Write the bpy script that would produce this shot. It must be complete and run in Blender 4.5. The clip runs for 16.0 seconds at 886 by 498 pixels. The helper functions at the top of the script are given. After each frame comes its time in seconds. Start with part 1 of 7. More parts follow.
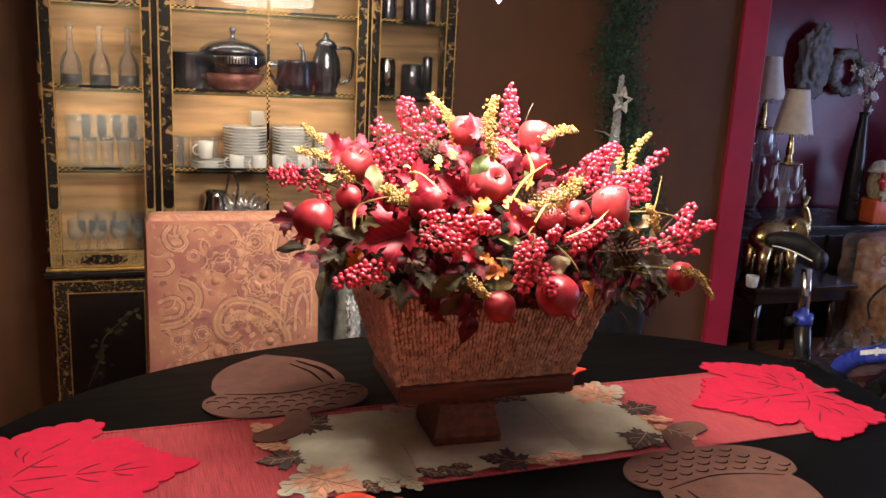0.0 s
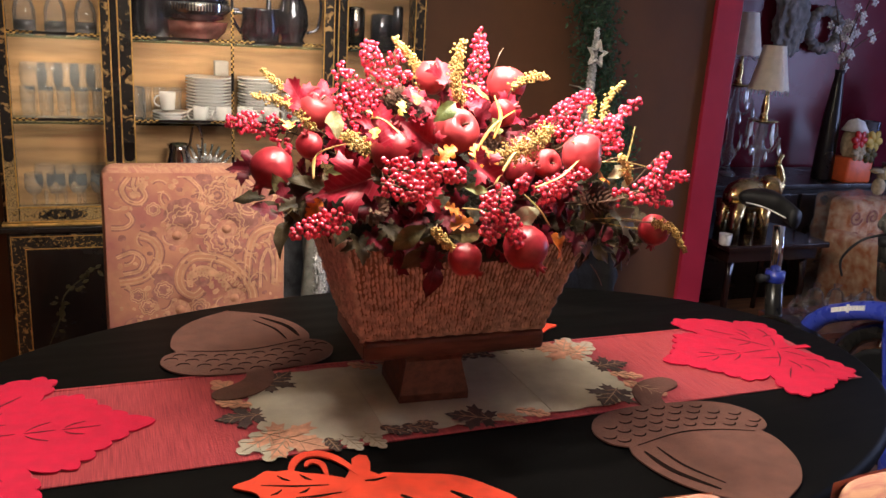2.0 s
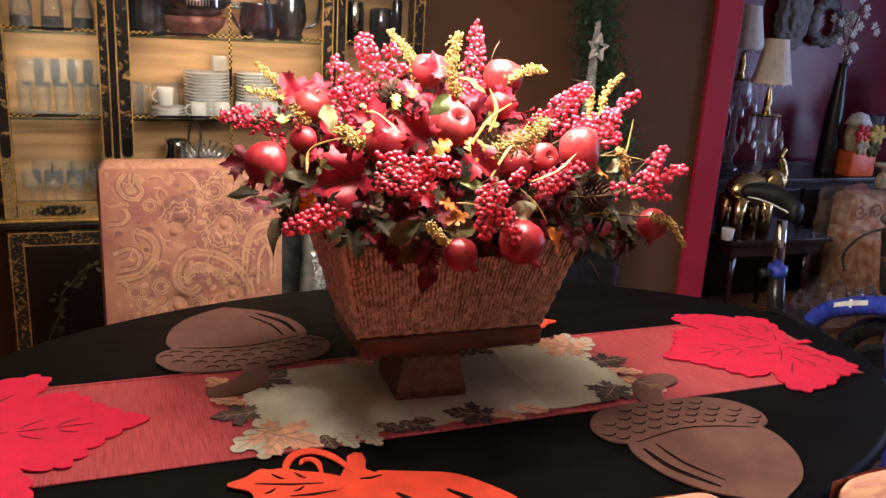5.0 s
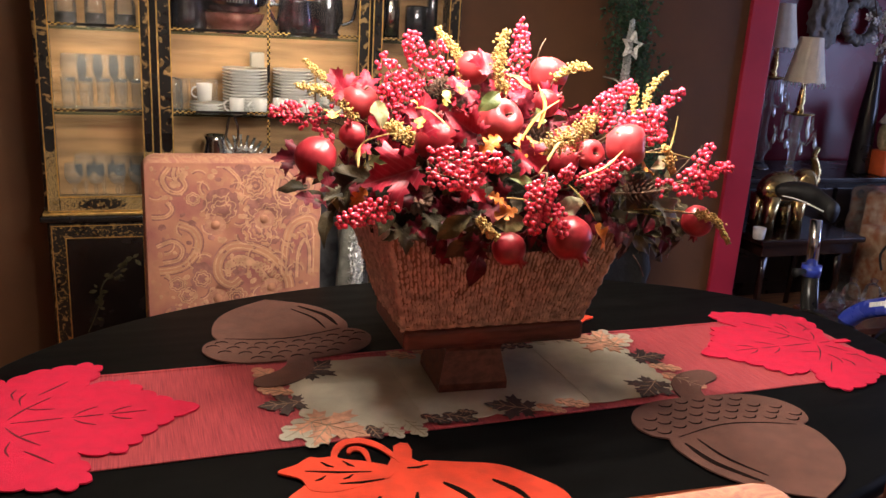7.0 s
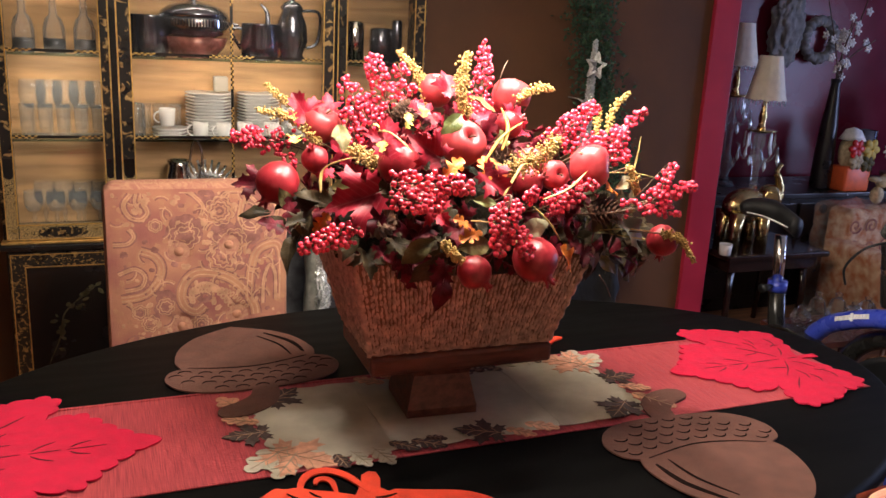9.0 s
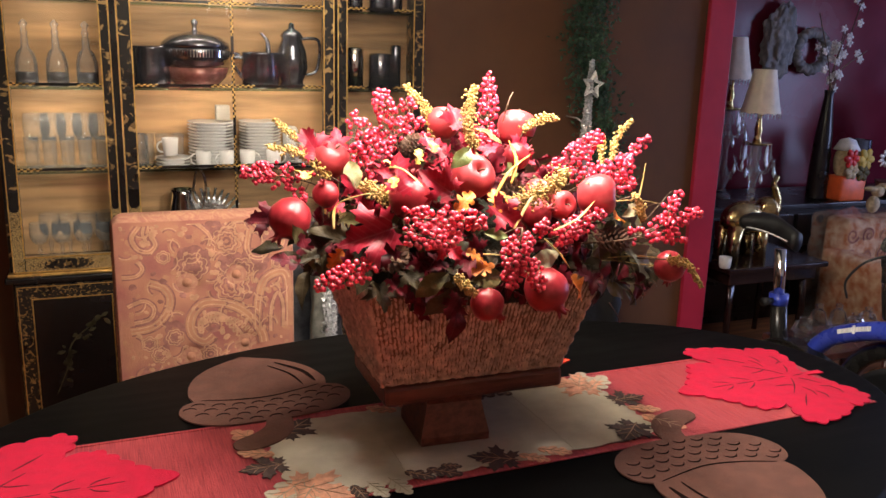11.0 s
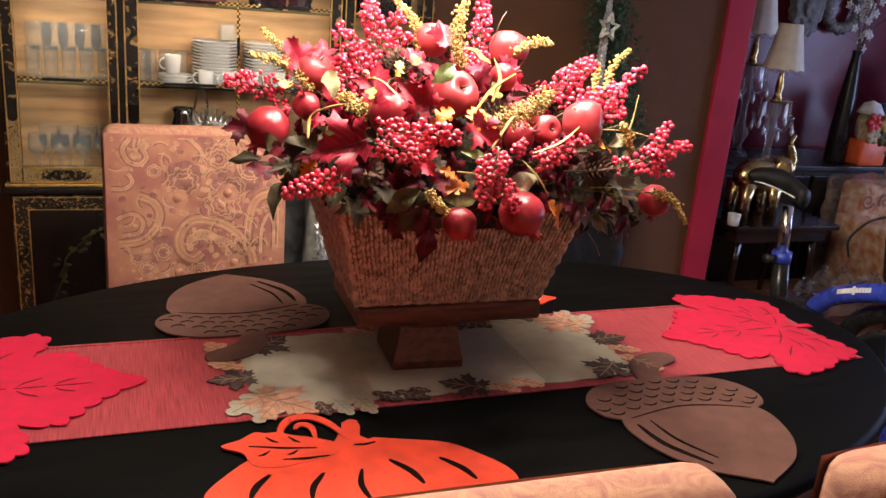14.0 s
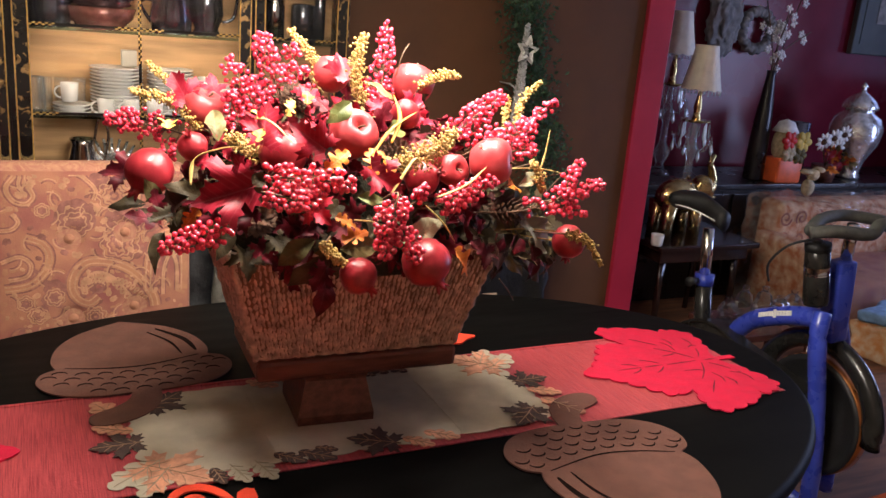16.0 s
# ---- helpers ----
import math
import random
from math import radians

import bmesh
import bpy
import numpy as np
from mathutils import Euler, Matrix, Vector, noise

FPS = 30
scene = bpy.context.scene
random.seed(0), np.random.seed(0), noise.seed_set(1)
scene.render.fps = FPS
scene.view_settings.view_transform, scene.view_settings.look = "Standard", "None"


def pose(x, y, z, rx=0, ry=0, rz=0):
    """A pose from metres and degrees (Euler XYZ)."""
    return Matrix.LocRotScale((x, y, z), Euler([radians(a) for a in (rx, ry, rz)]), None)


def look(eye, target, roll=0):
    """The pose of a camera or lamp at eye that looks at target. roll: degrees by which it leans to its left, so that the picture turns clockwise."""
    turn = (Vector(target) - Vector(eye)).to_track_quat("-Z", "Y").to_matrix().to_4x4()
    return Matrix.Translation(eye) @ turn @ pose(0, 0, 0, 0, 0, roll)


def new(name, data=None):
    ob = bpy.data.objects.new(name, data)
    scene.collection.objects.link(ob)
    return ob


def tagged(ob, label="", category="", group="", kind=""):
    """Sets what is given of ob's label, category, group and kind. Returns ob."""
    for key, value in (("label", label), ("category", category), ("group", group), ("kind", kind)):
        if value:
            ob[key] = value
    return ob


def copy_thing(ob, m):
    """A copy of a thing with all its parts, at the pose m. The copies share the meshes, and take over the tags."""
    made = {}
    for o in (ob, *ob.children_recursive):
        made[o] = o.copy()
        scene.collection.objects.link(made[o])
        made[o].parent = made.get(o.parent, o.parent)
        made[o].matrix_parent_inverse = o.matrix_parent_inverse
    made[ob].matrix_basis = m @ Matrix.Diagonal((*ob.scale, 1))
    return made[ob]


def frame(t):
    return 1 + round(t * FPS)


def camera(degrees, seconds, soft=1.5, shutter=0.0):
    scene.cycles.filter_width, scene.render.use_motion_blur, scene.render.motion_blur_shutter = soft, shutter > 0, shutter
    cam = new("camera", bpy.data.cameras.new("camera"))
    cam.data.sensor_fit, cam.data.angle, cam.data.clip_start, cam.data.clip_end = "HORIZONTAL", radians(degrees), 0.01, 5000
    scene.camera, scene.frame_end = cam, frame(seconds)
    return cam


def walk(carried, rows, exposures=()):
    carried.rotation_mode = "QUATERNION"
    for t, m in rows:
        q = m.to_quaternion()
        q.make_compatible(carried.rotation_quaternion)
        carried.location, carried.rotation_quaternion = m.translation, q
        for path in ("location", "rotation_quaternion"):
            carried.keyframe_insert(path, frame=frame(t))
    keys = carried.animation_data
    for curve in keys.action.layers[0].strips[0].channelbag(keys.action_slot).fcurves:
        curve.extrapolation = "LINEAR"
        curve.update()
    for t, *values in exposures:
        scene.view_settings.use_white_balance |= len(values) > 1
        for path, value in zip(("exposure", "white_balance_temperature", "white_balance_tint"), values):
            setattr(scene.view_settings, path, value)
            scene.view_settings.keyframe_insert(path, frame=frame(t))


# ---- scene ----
cam = camera(55.6, 16.0)
PATH = [
    (0, (0.22, 0.409, 1.504), (0.853, 2.252, 1.052), 3.0),
    (0.5, (0.218, 0.398, 1.496), (0.876, 2.228, 1.028), 4.6),
    (1, (0.228, 0.42, 1.479), (0.903, 2.238, 0.988), 4.6),
    (1.5, (0.238, 0.449, 1.468), (0.929, 2.248, 0.935), 3.9),
    (2, (0.255, 0.45, 1.477), (0.939, 2.25, 0.937), 3.6),
    (2.5, (0.248, 0.454, 1.499), (0.884, 2.276, 0.972), 3.7),
    (3, (0.248, 0.473, 1.487), (0.861, 2.304, 0.962), 4.7),
    (3.5, (0.266, 0.45, 1.476), (0.896, 2.269, 0.935), 4.4),
    (4, (0.281, 0.443, 1.474), (0.922, 2.254, 0.917), 3.6),
    (4.2, (0.282, 0.448, 1.47), (0.93, 2.254, 0.905), 3.6),
    (6.3, (0.247, 0.464, 1.478), (0.944, 2.264, 0.957), 2.9),
    (6.5, (0.244, 0.461, 1.474), (0.929, 2.262, 0.94), 3.1),
    (7, (0.226, 0.453, 1.471), (0.853, 2.268, 0.912), 3.5),
    (7.5, (0.228, 0.464, 1.463), (0.822, 2.287, 0.893), 3.7),
    (8, (0.237, 0.463, 1.478), (0.858, 2.286, 0.936), 3.3),
    (8.5, (0.247, 0.469, 1.481), (0.915, 2.284, 0.974), 3.1),
    (9, (0.24, 0.465, 1.473), (0.934, 2.271, 0.964), 3.0),
    (9.2, (0.24, 0.467, 1.47), (0.924, 2.276, 0.962), 2.8),
    (11.3, (0.205, 0.46, 1.509), (0.908, 2.271, 1.032), 1.6),
    (11.5, (0.2, 0.459, 1.506), (0.863, 2.282, 1.018), 1.8),
    (12, (0.173, 0.475, 1.505), (0.678, 2.336, 0.977), 2.1),
    (12.5, (0.17, 0.473, 1.49), (0.589, 2.346, 0.927), 2.8),
    (13, (0.202, 0.453, 1.476), (0.633, 2.318, 0.897), 3.9),
    (13.5, (0.248, 0.446, 1.459), (0.781, 2.281, 0.868), 4.5),
    (14, (0.284, 0.453, 1.456), (0.943, 2.245, 0.861), 4.9),
    (14.5, (0.3, 0.47, 1.474), (0.997, 2.252, 0.893), 4.3),
    (15, (0.328, 0.512, 1.481), (1.048, 2.293, 0.924), 3.9),
    (15.5, (0.352, 0.527, 1.485), (1.127, 2.289, 0.942), 4.4),
    (16, (0.362, 0.534, 1.481), (1.169, 2.281, 0.935), 4.9),
]
walk(cam, [(t, look(eye, target, roll)) for t, eye, target, roll in PATH])

# ---- world and large lights ----
world = bpy.data.worlds.new("world")
scene.world = world
world.use_nodes = True
world.node_tree.nodes["Background"].inputs[0].default_value = (0.02, 0.022, 0.03, 1)
world.node_tree.nodes["Background"].inputs[1].default_value = 0.3


def lamp(name, kind, m, power, colour, size=0.05, size_y=None, spread=None):
    data = bpy.data.lights.new(name, kind)
    data.energy, data.color = power, colour
    if kind == "AREA":
        data.shape = "RECTANGLE"
        data.size, data.size_y = size, size_y or size
        if spread:
            data.spread = radians(spread)
    else:
        data.shadow_soft_size = size
    if kind == "SPOT":
        data.spot_size, data.spot_blend = radians(spread or 120), 0.6
    ob = new(name, data)
    ob.matrix_world = m
    return ob


WARM = (1.0, 0.90, 0.835)
CHX, CHY = 0.775, 1.80  # the chandelier's axis
# bulbs under the chandelier's shades
for a in (radians(k) for k in (-70, 0, 60, 190)):
    lamp("chandelier_bulb", "SPOT", pose(CHX + 0.25 * math.cos(a), CHY + 0.25 * math.sin(a), 1.688), 17.3, WARM, 0.04, spread=172)
# strip lights in the china cabinet: under its top, and behind the front edge of two shelves
for x, wide, power in ((0.03, 0.22, 1.15), (0.58, 0.58, 1.8), (1.10, 0.22, 0.08)):
    lamp("cabinet_lamp", "AREA", pose(x, 3.452, 1.93, 38, 0, 0), 0.85 * power, (1.0, 0.84, 0.68), wide, 0.02)
    lamp("cabinet_lamp", "AREA", pose(x, 3.446, 1.593, 42, 0, 0), 0.24 * power, (1.0, 0.82, 0.64), wide, 0.008)
    lamp("cabinet_lamp", "AREA", pose(x, 3.446, 1.322, 42, 0, 0), 0.46 * power, (1.0, 0.82, 0.64), wide, 0.008)
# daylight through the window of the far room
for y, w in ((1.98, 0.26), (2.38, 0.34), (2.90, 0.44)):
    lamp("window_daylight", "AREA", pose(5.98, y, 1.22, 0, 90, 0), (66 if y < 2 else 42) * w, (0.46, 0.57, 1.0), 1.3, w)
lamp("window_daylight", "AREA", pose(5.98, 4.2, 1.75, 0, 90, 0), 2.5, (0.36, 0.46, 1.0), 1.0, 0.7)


# ---- materials ----
def surface(name, colour, rough=0.5, metal=0.0, var=0.2, scale=14.0, bump=0.15, bscale=160.0, coat=0.0, sheen=0.0, second=None, trans=0.0, emit=None, stretch=(1, 1, 1), ior=1.45, detail=5):
    m = bpy.data.materials.new(name)
    m.use_nodes = True
    nt = m.node_tree
    b = nt.nodes["Principled BSDF"]
    b.inputs["Roughness"].default_value, b.inputs["Metallic"].default_value = rough, metal
    b.inputs["Coat Weight"].default_value, b.inputs["Sheen Weight"].default_value = coat, sheen
    b.inputs["Transmission Weight"].default_value, b.inputs["IOR"].default_value = trans, ior
    co = nt.nodes.new("ShaderNodeTexCoord")
    mp = nt.nodes.new("ShaderNodeMapping")
    mp.inputs["Scale"].default_value = stretch
    nt.links.new(co.outputs["Object"], mp.inputs["Vector"])
    n1 = nt.nodes.new("ShaderNodeTexNoise")
    n1.inputs["Scale"].default_value, n1.inputs["Detail"].default_value = scale, detail
    nt.links.new(mp.outputs["Vector"], n1.inputs["Vector"])
    ramp = nt.nodes.new("ShaderNodeValToRGB")
    c2 = second or [c * (1 - var) for c in colour]
    c1 = [min(1, c * (1 + (0 if second else var))) for c in colour]
    ramp.color_ramp.elements[0].color, ramp.color_ramp.elements[1].color = (*c2, 1), (*c1, 1)
    ramp.color_ramp.elements[0].position, ramp.color_ramp.elements[1].position = 0.34, 0.66
    nt.links.new(n1.outputs["Fac"], ramp.inputs["Fac"])
    nt.links.new(ramp.outputs["Color"], b.inputs["Base Color"])
    if bump:
        n2 = nt.nodes.new("ShaderNodeTexNoise")
        n2.inputs["Scale"].default_value, n2.inputs["Detail"].default_value = bscale, 3
        nt.links.new(mp.outputs["Vector"], n2.inputs["Vector"])
        bp = nt.nodes.new("ShaderNodeBump")
        bp.inputs["Strength"].default_value, bp.inputs["Distance"].default_value = bump, 0.004
        nt.links.new(n2.outputs["Fac"], bp.inputs["Height"])
        nt.links.new(bp.outputs["Normal"], b.inputs["Normal"])
        mr = nt.nodes.new("ShaderNodeMapRange")
        mr.inputs["To Min"].default_value, mr.inputs["To Max"].default_value = max(0.02, rough - 0.12), min(1, rough + 0.12)
        nt.links.new(n1.outputs["Fac"], mr.inputs["Value"])
        nt.links.new(mr.outputs["Result"], b.inputs["Roughness"])
    if emit:
        b.inputs["Emission Color"].default_value, b.inputs["Emission Strength"].default_value = (*emit[0], 1), emit[1]
    return m


def glass(name, tint=(1, 1, 1), rough=0.0, clear=0.88, caught_light=0.0, edge=0.0):
    """A thin pane: mostly see-through, with mirror gloss that grows towards grazing angles."""
    m = bpy.data.materials.new(name)
    m.use_nodes = True
    nt = m.node_tree
    out = nt.nodes["Material Output"]
    nt.nodes.remove(nt.nodes["Principled BSDF"])
    tr, gl, mix, fr = (nt.nodes.new(n) for n in ("ShaderNodeBsdfTransparent", "ShaderNodeBsdfGlossy", "ShaderNodeMixShader", "ShaderNodeFresnel"))
    tr.inputs[0].default_value = (*[c * clear for c in tint], 1)
    gl.inputs["Roughness"].default_value = rough
    fr.inputs["IOR"].default_value = 1.5
    nt.links.new(fr.outputs[0], mix.inputs[0])
    nt.links.new(tr.outputs[0], mix.inputs[1])
    nt.links.new(gl.outputs[0], mix.inputs[2])
    last = mix.outputs[0]
    if edge:
        lw = nt.nodes.new("ShaderNodeLayerWeight")
        lw.inputs["Blend"].default_value = edge
        nt.links.new(lw.outputs["Facing"], mix.inputs[0])
        fr = lw
    # a share of white diffuse stands in for light the glass would catch
    if caught_light:
        cut = nt.nodes.new("ShaderNodeMath")
        cut.operation = "MULTIPLY"
        cut.inputs[1].default_value = 0.8
        nt.links.new(fr.outputs["Facing"] if edge else fr.outputs[0], cut.inputs[0])
        nt.links.new(cut.outputs[0], mix.inputs[0])
        df, both = nt.nodes.new("ShaderNodeBsdfDiffuse"), nt.nodes.new("ShaderNodeMixShader")
        df.inputs[0].default_value = (0.8, 0.82, 0.82, 1)
        both.inputs[0].default_value = caught_light
        nt.links.new(last, both.inputs[1])
        nt.links.new(df.outputs[0], both.inputs[2])
        last = both.outputs[0]
    nt.links.new(last, out.inputs["Surface"])
    return m


def inlay(name, ground, figure, scale, low, high, rough=0.3, kind="noise", metal=0.7):
    """Lacquer with painted gold figures, by a threshold on a texture."""
    m = surface(name, ground, rough, 0, 0.15, 20, 0.04, 120, coat=0.3)
    nt = m.node_tree
    b = nt.nodes["Principled BSDF"]
    old = b.inputs["Base Color"].links[0].from_socket
    co = nt.nodes.new("ShaderNodeTexCoord")
    if kind == "noise":
        tx = nt.nodes.new("ShaderNodeTexNoise")
        tx.inputs["Scale"].default_value, tx.inputs["Detail"].default_value, tx.inputs["Distortion"].default_value = scale, 4, 1.2
        src = tx.outputs["Fac"]
    else:
        tx = nt.nodes.new("ShaderNodeTexVoronoi")
        tx.feature = "DISTANCE_TO_EDGE"
        tx.inputs["Scale"].default_value = scale
        src = tx.outputs["Distance"]
    nt.links.new(co.outputs["Object"], tx.inputs["Vector"])
    mr = nt.nodes.new("ShaderNodeMapRange")
    mr.inputs["From Min"].default_value, mr.inputs["From Max"].default_value = low, high
    nt.links.new(src, mr.inputs["Value"])
    mix = nt.nodes.new("ShaderNodeMix")
    mix.data_type = "RGBA"
    nt.links.new(mr.outputs[0], mix.inputs["Factor"])
    nt.links.new(old, mix.inputs["A"])
    mix.inputs["B"].default_value = (*figure, 1)
    nt.links.new(mix.outputs["Result"], b.inputs["Base Color"])
    mm = nt.nodes.new("ShaderNodeMath")
    mm.operation = "MULTIPLY"
    mm.inputs[1].default_value = metal
    nt.links.new(mr.outputs[0], mm.inputs[0])
    nt.links.new(mm.outputs[0], b.inputs["Metallic"])
    return m


M = {}
M["wall"] = surface("brown_wall_paint", (0.105, 0.045, 0.020), 0.62, 0, 0.12, 6, 0.12, 260)
# pale tone of the added rear wall, meant to throw lamp light back
M["bounce_wall"] = surface("pale_bounce_paint", (0.74, 0.66, 0.54), 0.7, 0, 0.06, 4, 0.1, 200)
M["wall_red"] = surface("red_wall_paint", (0.155, 0.013, 0.028), 0.24, 0, 0.15, 3, 0.06, 9)
M["wall_red"].node_tree.nodes["Principled BSDF"].inputs["Specular IOR Level"].default_value = 0.3
M["red_trim"] = surface("red_trim_paint", (0.42, 0.018, 0.05), 0.45, 0, 0.1, 5, 0.1, 120)
M["ceiling"] = surface("ceiling_paint", (0.58, 0.53, 0.46), 0.85, 0, 0.06, 4, 0.1, 200)
M["white_paint"] = surface("white_trim_paint", (0.80, 0.77, 0.70), 0.4, 0, 0.06, 8, 0.05, 90)
M["floor"] = surface("dark_wood_boards", (0.20, 0.09, 0.046), 0.6, 0, 0.4, 3, 0.1, 60, stretch=(1, 9, 9))
M["rug"] = surface("orange_rug_pile", (0.72, 0.24, 0.07), 0.95, 0, 0.3, 30, 0.9, 420)
M["table"] = surface("black_stained_tabletop", (0.004, 0.0038, 0.0037), 0.5, 0, 0.25, 5, 0.03, 90, stretch=(1, 6, 1))
M["table"].node_tree.nodes["Principled BSDF"].inputs["Specular IOR Level"].default_value = 0.04
M["lacquer"] = surface("black_lacquer", (0.010, 0.008, 0.008), 0.25, 0, 0.3, 10, 0.04, 60, coat=0.3)
M["gold"] = surface("gold_paint", (0.62, 0.38, 0.12), 0.38, 0.75, 0.25, 60, 0.1, 300)
M["chinoiserie"] = inlay("lacquer_with_gold_figures", (0.010, 0.008, 0.008), (0.50, 0.33, 0.15), 26, 0.56, 0.64)
M["chinoiserie_fine"] = inlay("lacquer_with_gold_scrolls", (0.012, 0.009, 0.008), (0.45, 0.30, 0.12), 62, 0.54, 0.62)
M["brocade"] = inlay("gold_fretwork_lacquer", (0.36, 0.24, 0.10), (0.03, 0.02, 0.012), 150, 0.09, 0.03, kind="edge", metal=0.0)
M["cabinet_back"] = surface("warm_wood_back_panel", (0.48, 0.29, 0.14), 0.5, 0, 0.4, 4, 0.06, 80, stretch=(0.6, 1, 6), coat=0.08)
M["glass"] = glass("cabinet_glass")
M["shelf_glass"] = glass("green_edged_shelf_glass", (0.78, 0.93, 0.86))
M["clear"] = glass("drinking_glass", (1.0, 1.0, 1.0), 0.03, 0.985, 0.10)
M["cut_crystal"] = glass("cut_crystal", (1.0, 1.0, 1.0), 0.0, 0.97, 0.025)
M["glassware"] = glass("thick_drinking_glass", (0.99, 1.0, 1.0), 0.06, 0.985, 0.05, 0.09)
M["china"] = surface("white_china", (0.78, 0.77, 0.74), 0.18, 0, 0.04, 20, 0.0)
M["canister_grey"] = surface("pale_grey_card", (0.34, 0.32, 0.28), 0.6, 0, 0.06, 20, 0.05, 90)
M["steel"] = surface("polished_silver", (0.75, 0.74, 0.72), 0.12, 1, 0.08, 30, 0.05, 60)
M["soft_silver"] = surface("brushed_silver", (0.86, 0.85, 0.82), 0.26, 0.85, 0.1, 30, 0.05, 60)
M["dark_metal"] = surface("dark_enamelled_metal", (0.20, 0.21, 0.25), 0.17, 0.85, 0.2, 30, 0.03, 60, coat=0.6)
M["ruby"] = surface("reddish_bowl_glaze", (0.32, 0.13, 0.11), 0.2, 0.2, 0.3, 40, 0.05, 60)
M["fabric"] = surface("rose_tapestry", (0.45, 0.205, 0.122), 0.95, 0, 0.25, 9, 0.5, 900, second=(0.29, 0.098, 0.085))
M["fabric_shell"] = surface("rose_tapestry_shell", (0.43, 0.225, 0.135), 0.95, 0, 0.25, 24, 0.3, 700, second=(0.31, 0.12, 0.09))
for n in M["fabric_shell"].node_tree.nodes:
    if n.bl_idname == "ShaderNodeTexNoise" and n.inputs["Scale"].default_value < 100:
        n.inputs["Distortion"].default_value = 3.5
M["fabric_light"] = surface("tan_tapestry_thread", (0.47, 0.25, 0.15), 0.95, 0, 0.2, 50, 0.5, 520)
M["fabric_band"] = surface("tan_tapestry_band", (0.45, 0.225, 0.125), 0.95, 0, 0.2, 24, 0.5, 900, second=(0.36, 0.15, 0.10))
M["fabric_dark"] = surface("plum_tapestry_thread", (0.27, 0.115, 0.092), 0.95, 0, 0.25, 50, 0.5, 520)
M["dark_wood"] = surface("dark_turned_wood", (0.045, 0.02, 0.012), 0.35, 0, 0.3, 12, 0.08, 60, stretch=(6, 6, 1))
M["stand_wood"] = surface("reddish_brown_wood", (0.115, 0.043, 0.029), 0.35, 0, 0.4, 14, 0.12, 90, stretch=(1, 5, 5))
M["wicker"] = surface("brown_seagrass", (0.55, 0.42, 0.335), 0.75, 0, 0.4, 60, 0.5, 420)
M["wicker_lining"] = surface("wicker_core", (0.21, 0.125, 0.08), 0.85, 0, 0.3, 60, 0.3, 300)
M["runner"] = surface("red_woven_runner", (0.44, 0.065, 0.07), 0.65, 0, 0.25, 12, 0.5, 60, second=(0.23, 0.016, 0.03), stretch=(45, 1.2, 1))
M["linen"] = surface("cream_linen", (0.41, 0.365, 0.28), 0.9, 0, 0.08, 25, 0.4, 700)
M["stitch"] = surface("tan_stitching", (0.30, 0.19, 0.12), 0.85, 0, 0.2, 60, 0.3, 500)
M["linen_shade"] = surface("taupe_stitching", (0.30, 0.25, 0.18), 0.9, 0, 0.15, 60, 0.3, 500)
M["applique_brown"] = surface("dark_brown_applique", (0.06, 0.035, 0.03), 0.85, 0, 0.3, 60, 0.5, 500)
M["applique_peach"] = surface("peach_applique", (0.55, 0.27, 0.17), 0.85, 0, 0.25, 60, 0.5, 500)
M["felt_red"] = surface("red_felt", (0.52, 0.004, 0.040), 0.95, 0, 0.1, 40, 0.6, 900)
M["felt_brown"] = surface("brown_felt", (0.122, 0.051, 0.036), 0.95, 0, 0.15, 30, 0.6, 900)
M["felt_orange"] = surface("orange_felt", (0.80, 0.065, 0.026), 0.95, 0, 0.12, 30, 0.6, 900)
M["cut"] = surface("cut_slot", (0.010, 0.005, 0.004), 0.9, 0, 0.2, 40, 0.2, 300)
M["cut"].node_tree.nodes["Principled BSDF"].inputs["Specular IOR Level"].default_value = 0.03
M["cut_red"] = surface("cut_slot_red", (0.10, 0.004, 0.008), 0.9, 0, 0.2, 40, 0.2, 300)


def vary(material, low, high):
    """Each object of this material a little lighter or darker than the next."""
    nt = material.node_tree
    b = nt.nodes["Principled BSDF"]
    src = b.inputs["Base Color"].links[0].from_socket
    info, rng, hsv = (nt.nodes.new(n) for n in ("ShaderNodeObjectInfo", "ShaderNodeMapRange", "ShaderNodeHueSaturation"))
    rng.inputs["To Min"].default_value, rng.inputs["To Max"].default_value = low, high
    nt.links.new(info.outputs["Random"], rng.inputs["Value"])
    nt.links.new(rng.outputs["Result"], hsv.inputs["Value"])
    nt.links.new(src, hsv.inputs["Color"])
    nt.links.new(hsv.outputs["Color"], b.inputs["Base Color"])


# ---- mesh helpers ----
def part(name, bm, material, parent=None, label="", smooth=True, m=None, kind=""):
    me = bpy.data.meshes.new(name)
    bm.to_mesh(me)
    bm.free()
    return mesh_part(name, me, material, parent, label, smooth, m, kind)


def mesh_part(name, me, material, parent=None, label="", smooth=True, m=None, kind=""):
    me.materials.clear()
    me.materials.append(M[material] if isinstance(material, str) else material)
    me.polygons.foreach_set("use_smooth", [smooth] * len(me.polygons))
    ob = new(name, me)
    if parent is not None:
        ob.parent = parent
    if m is not None:
        ob.matrix_basis = m
    return tagged(ob, label, kind=kind)


def pydata(name, verts, faces):
    me = bpy.data.meshes.new(name)
    me.from_pydata([tuple(v) for v in verts], [], faces)
    me.update()
    return me


def thing(name, label, category, m=None, group=""):
    ob = new(name)
    ob.empty_display_size = 0.05
    if m is not None:
        ob.matrix_basis = m
    return tagged(ob, label, category, group)


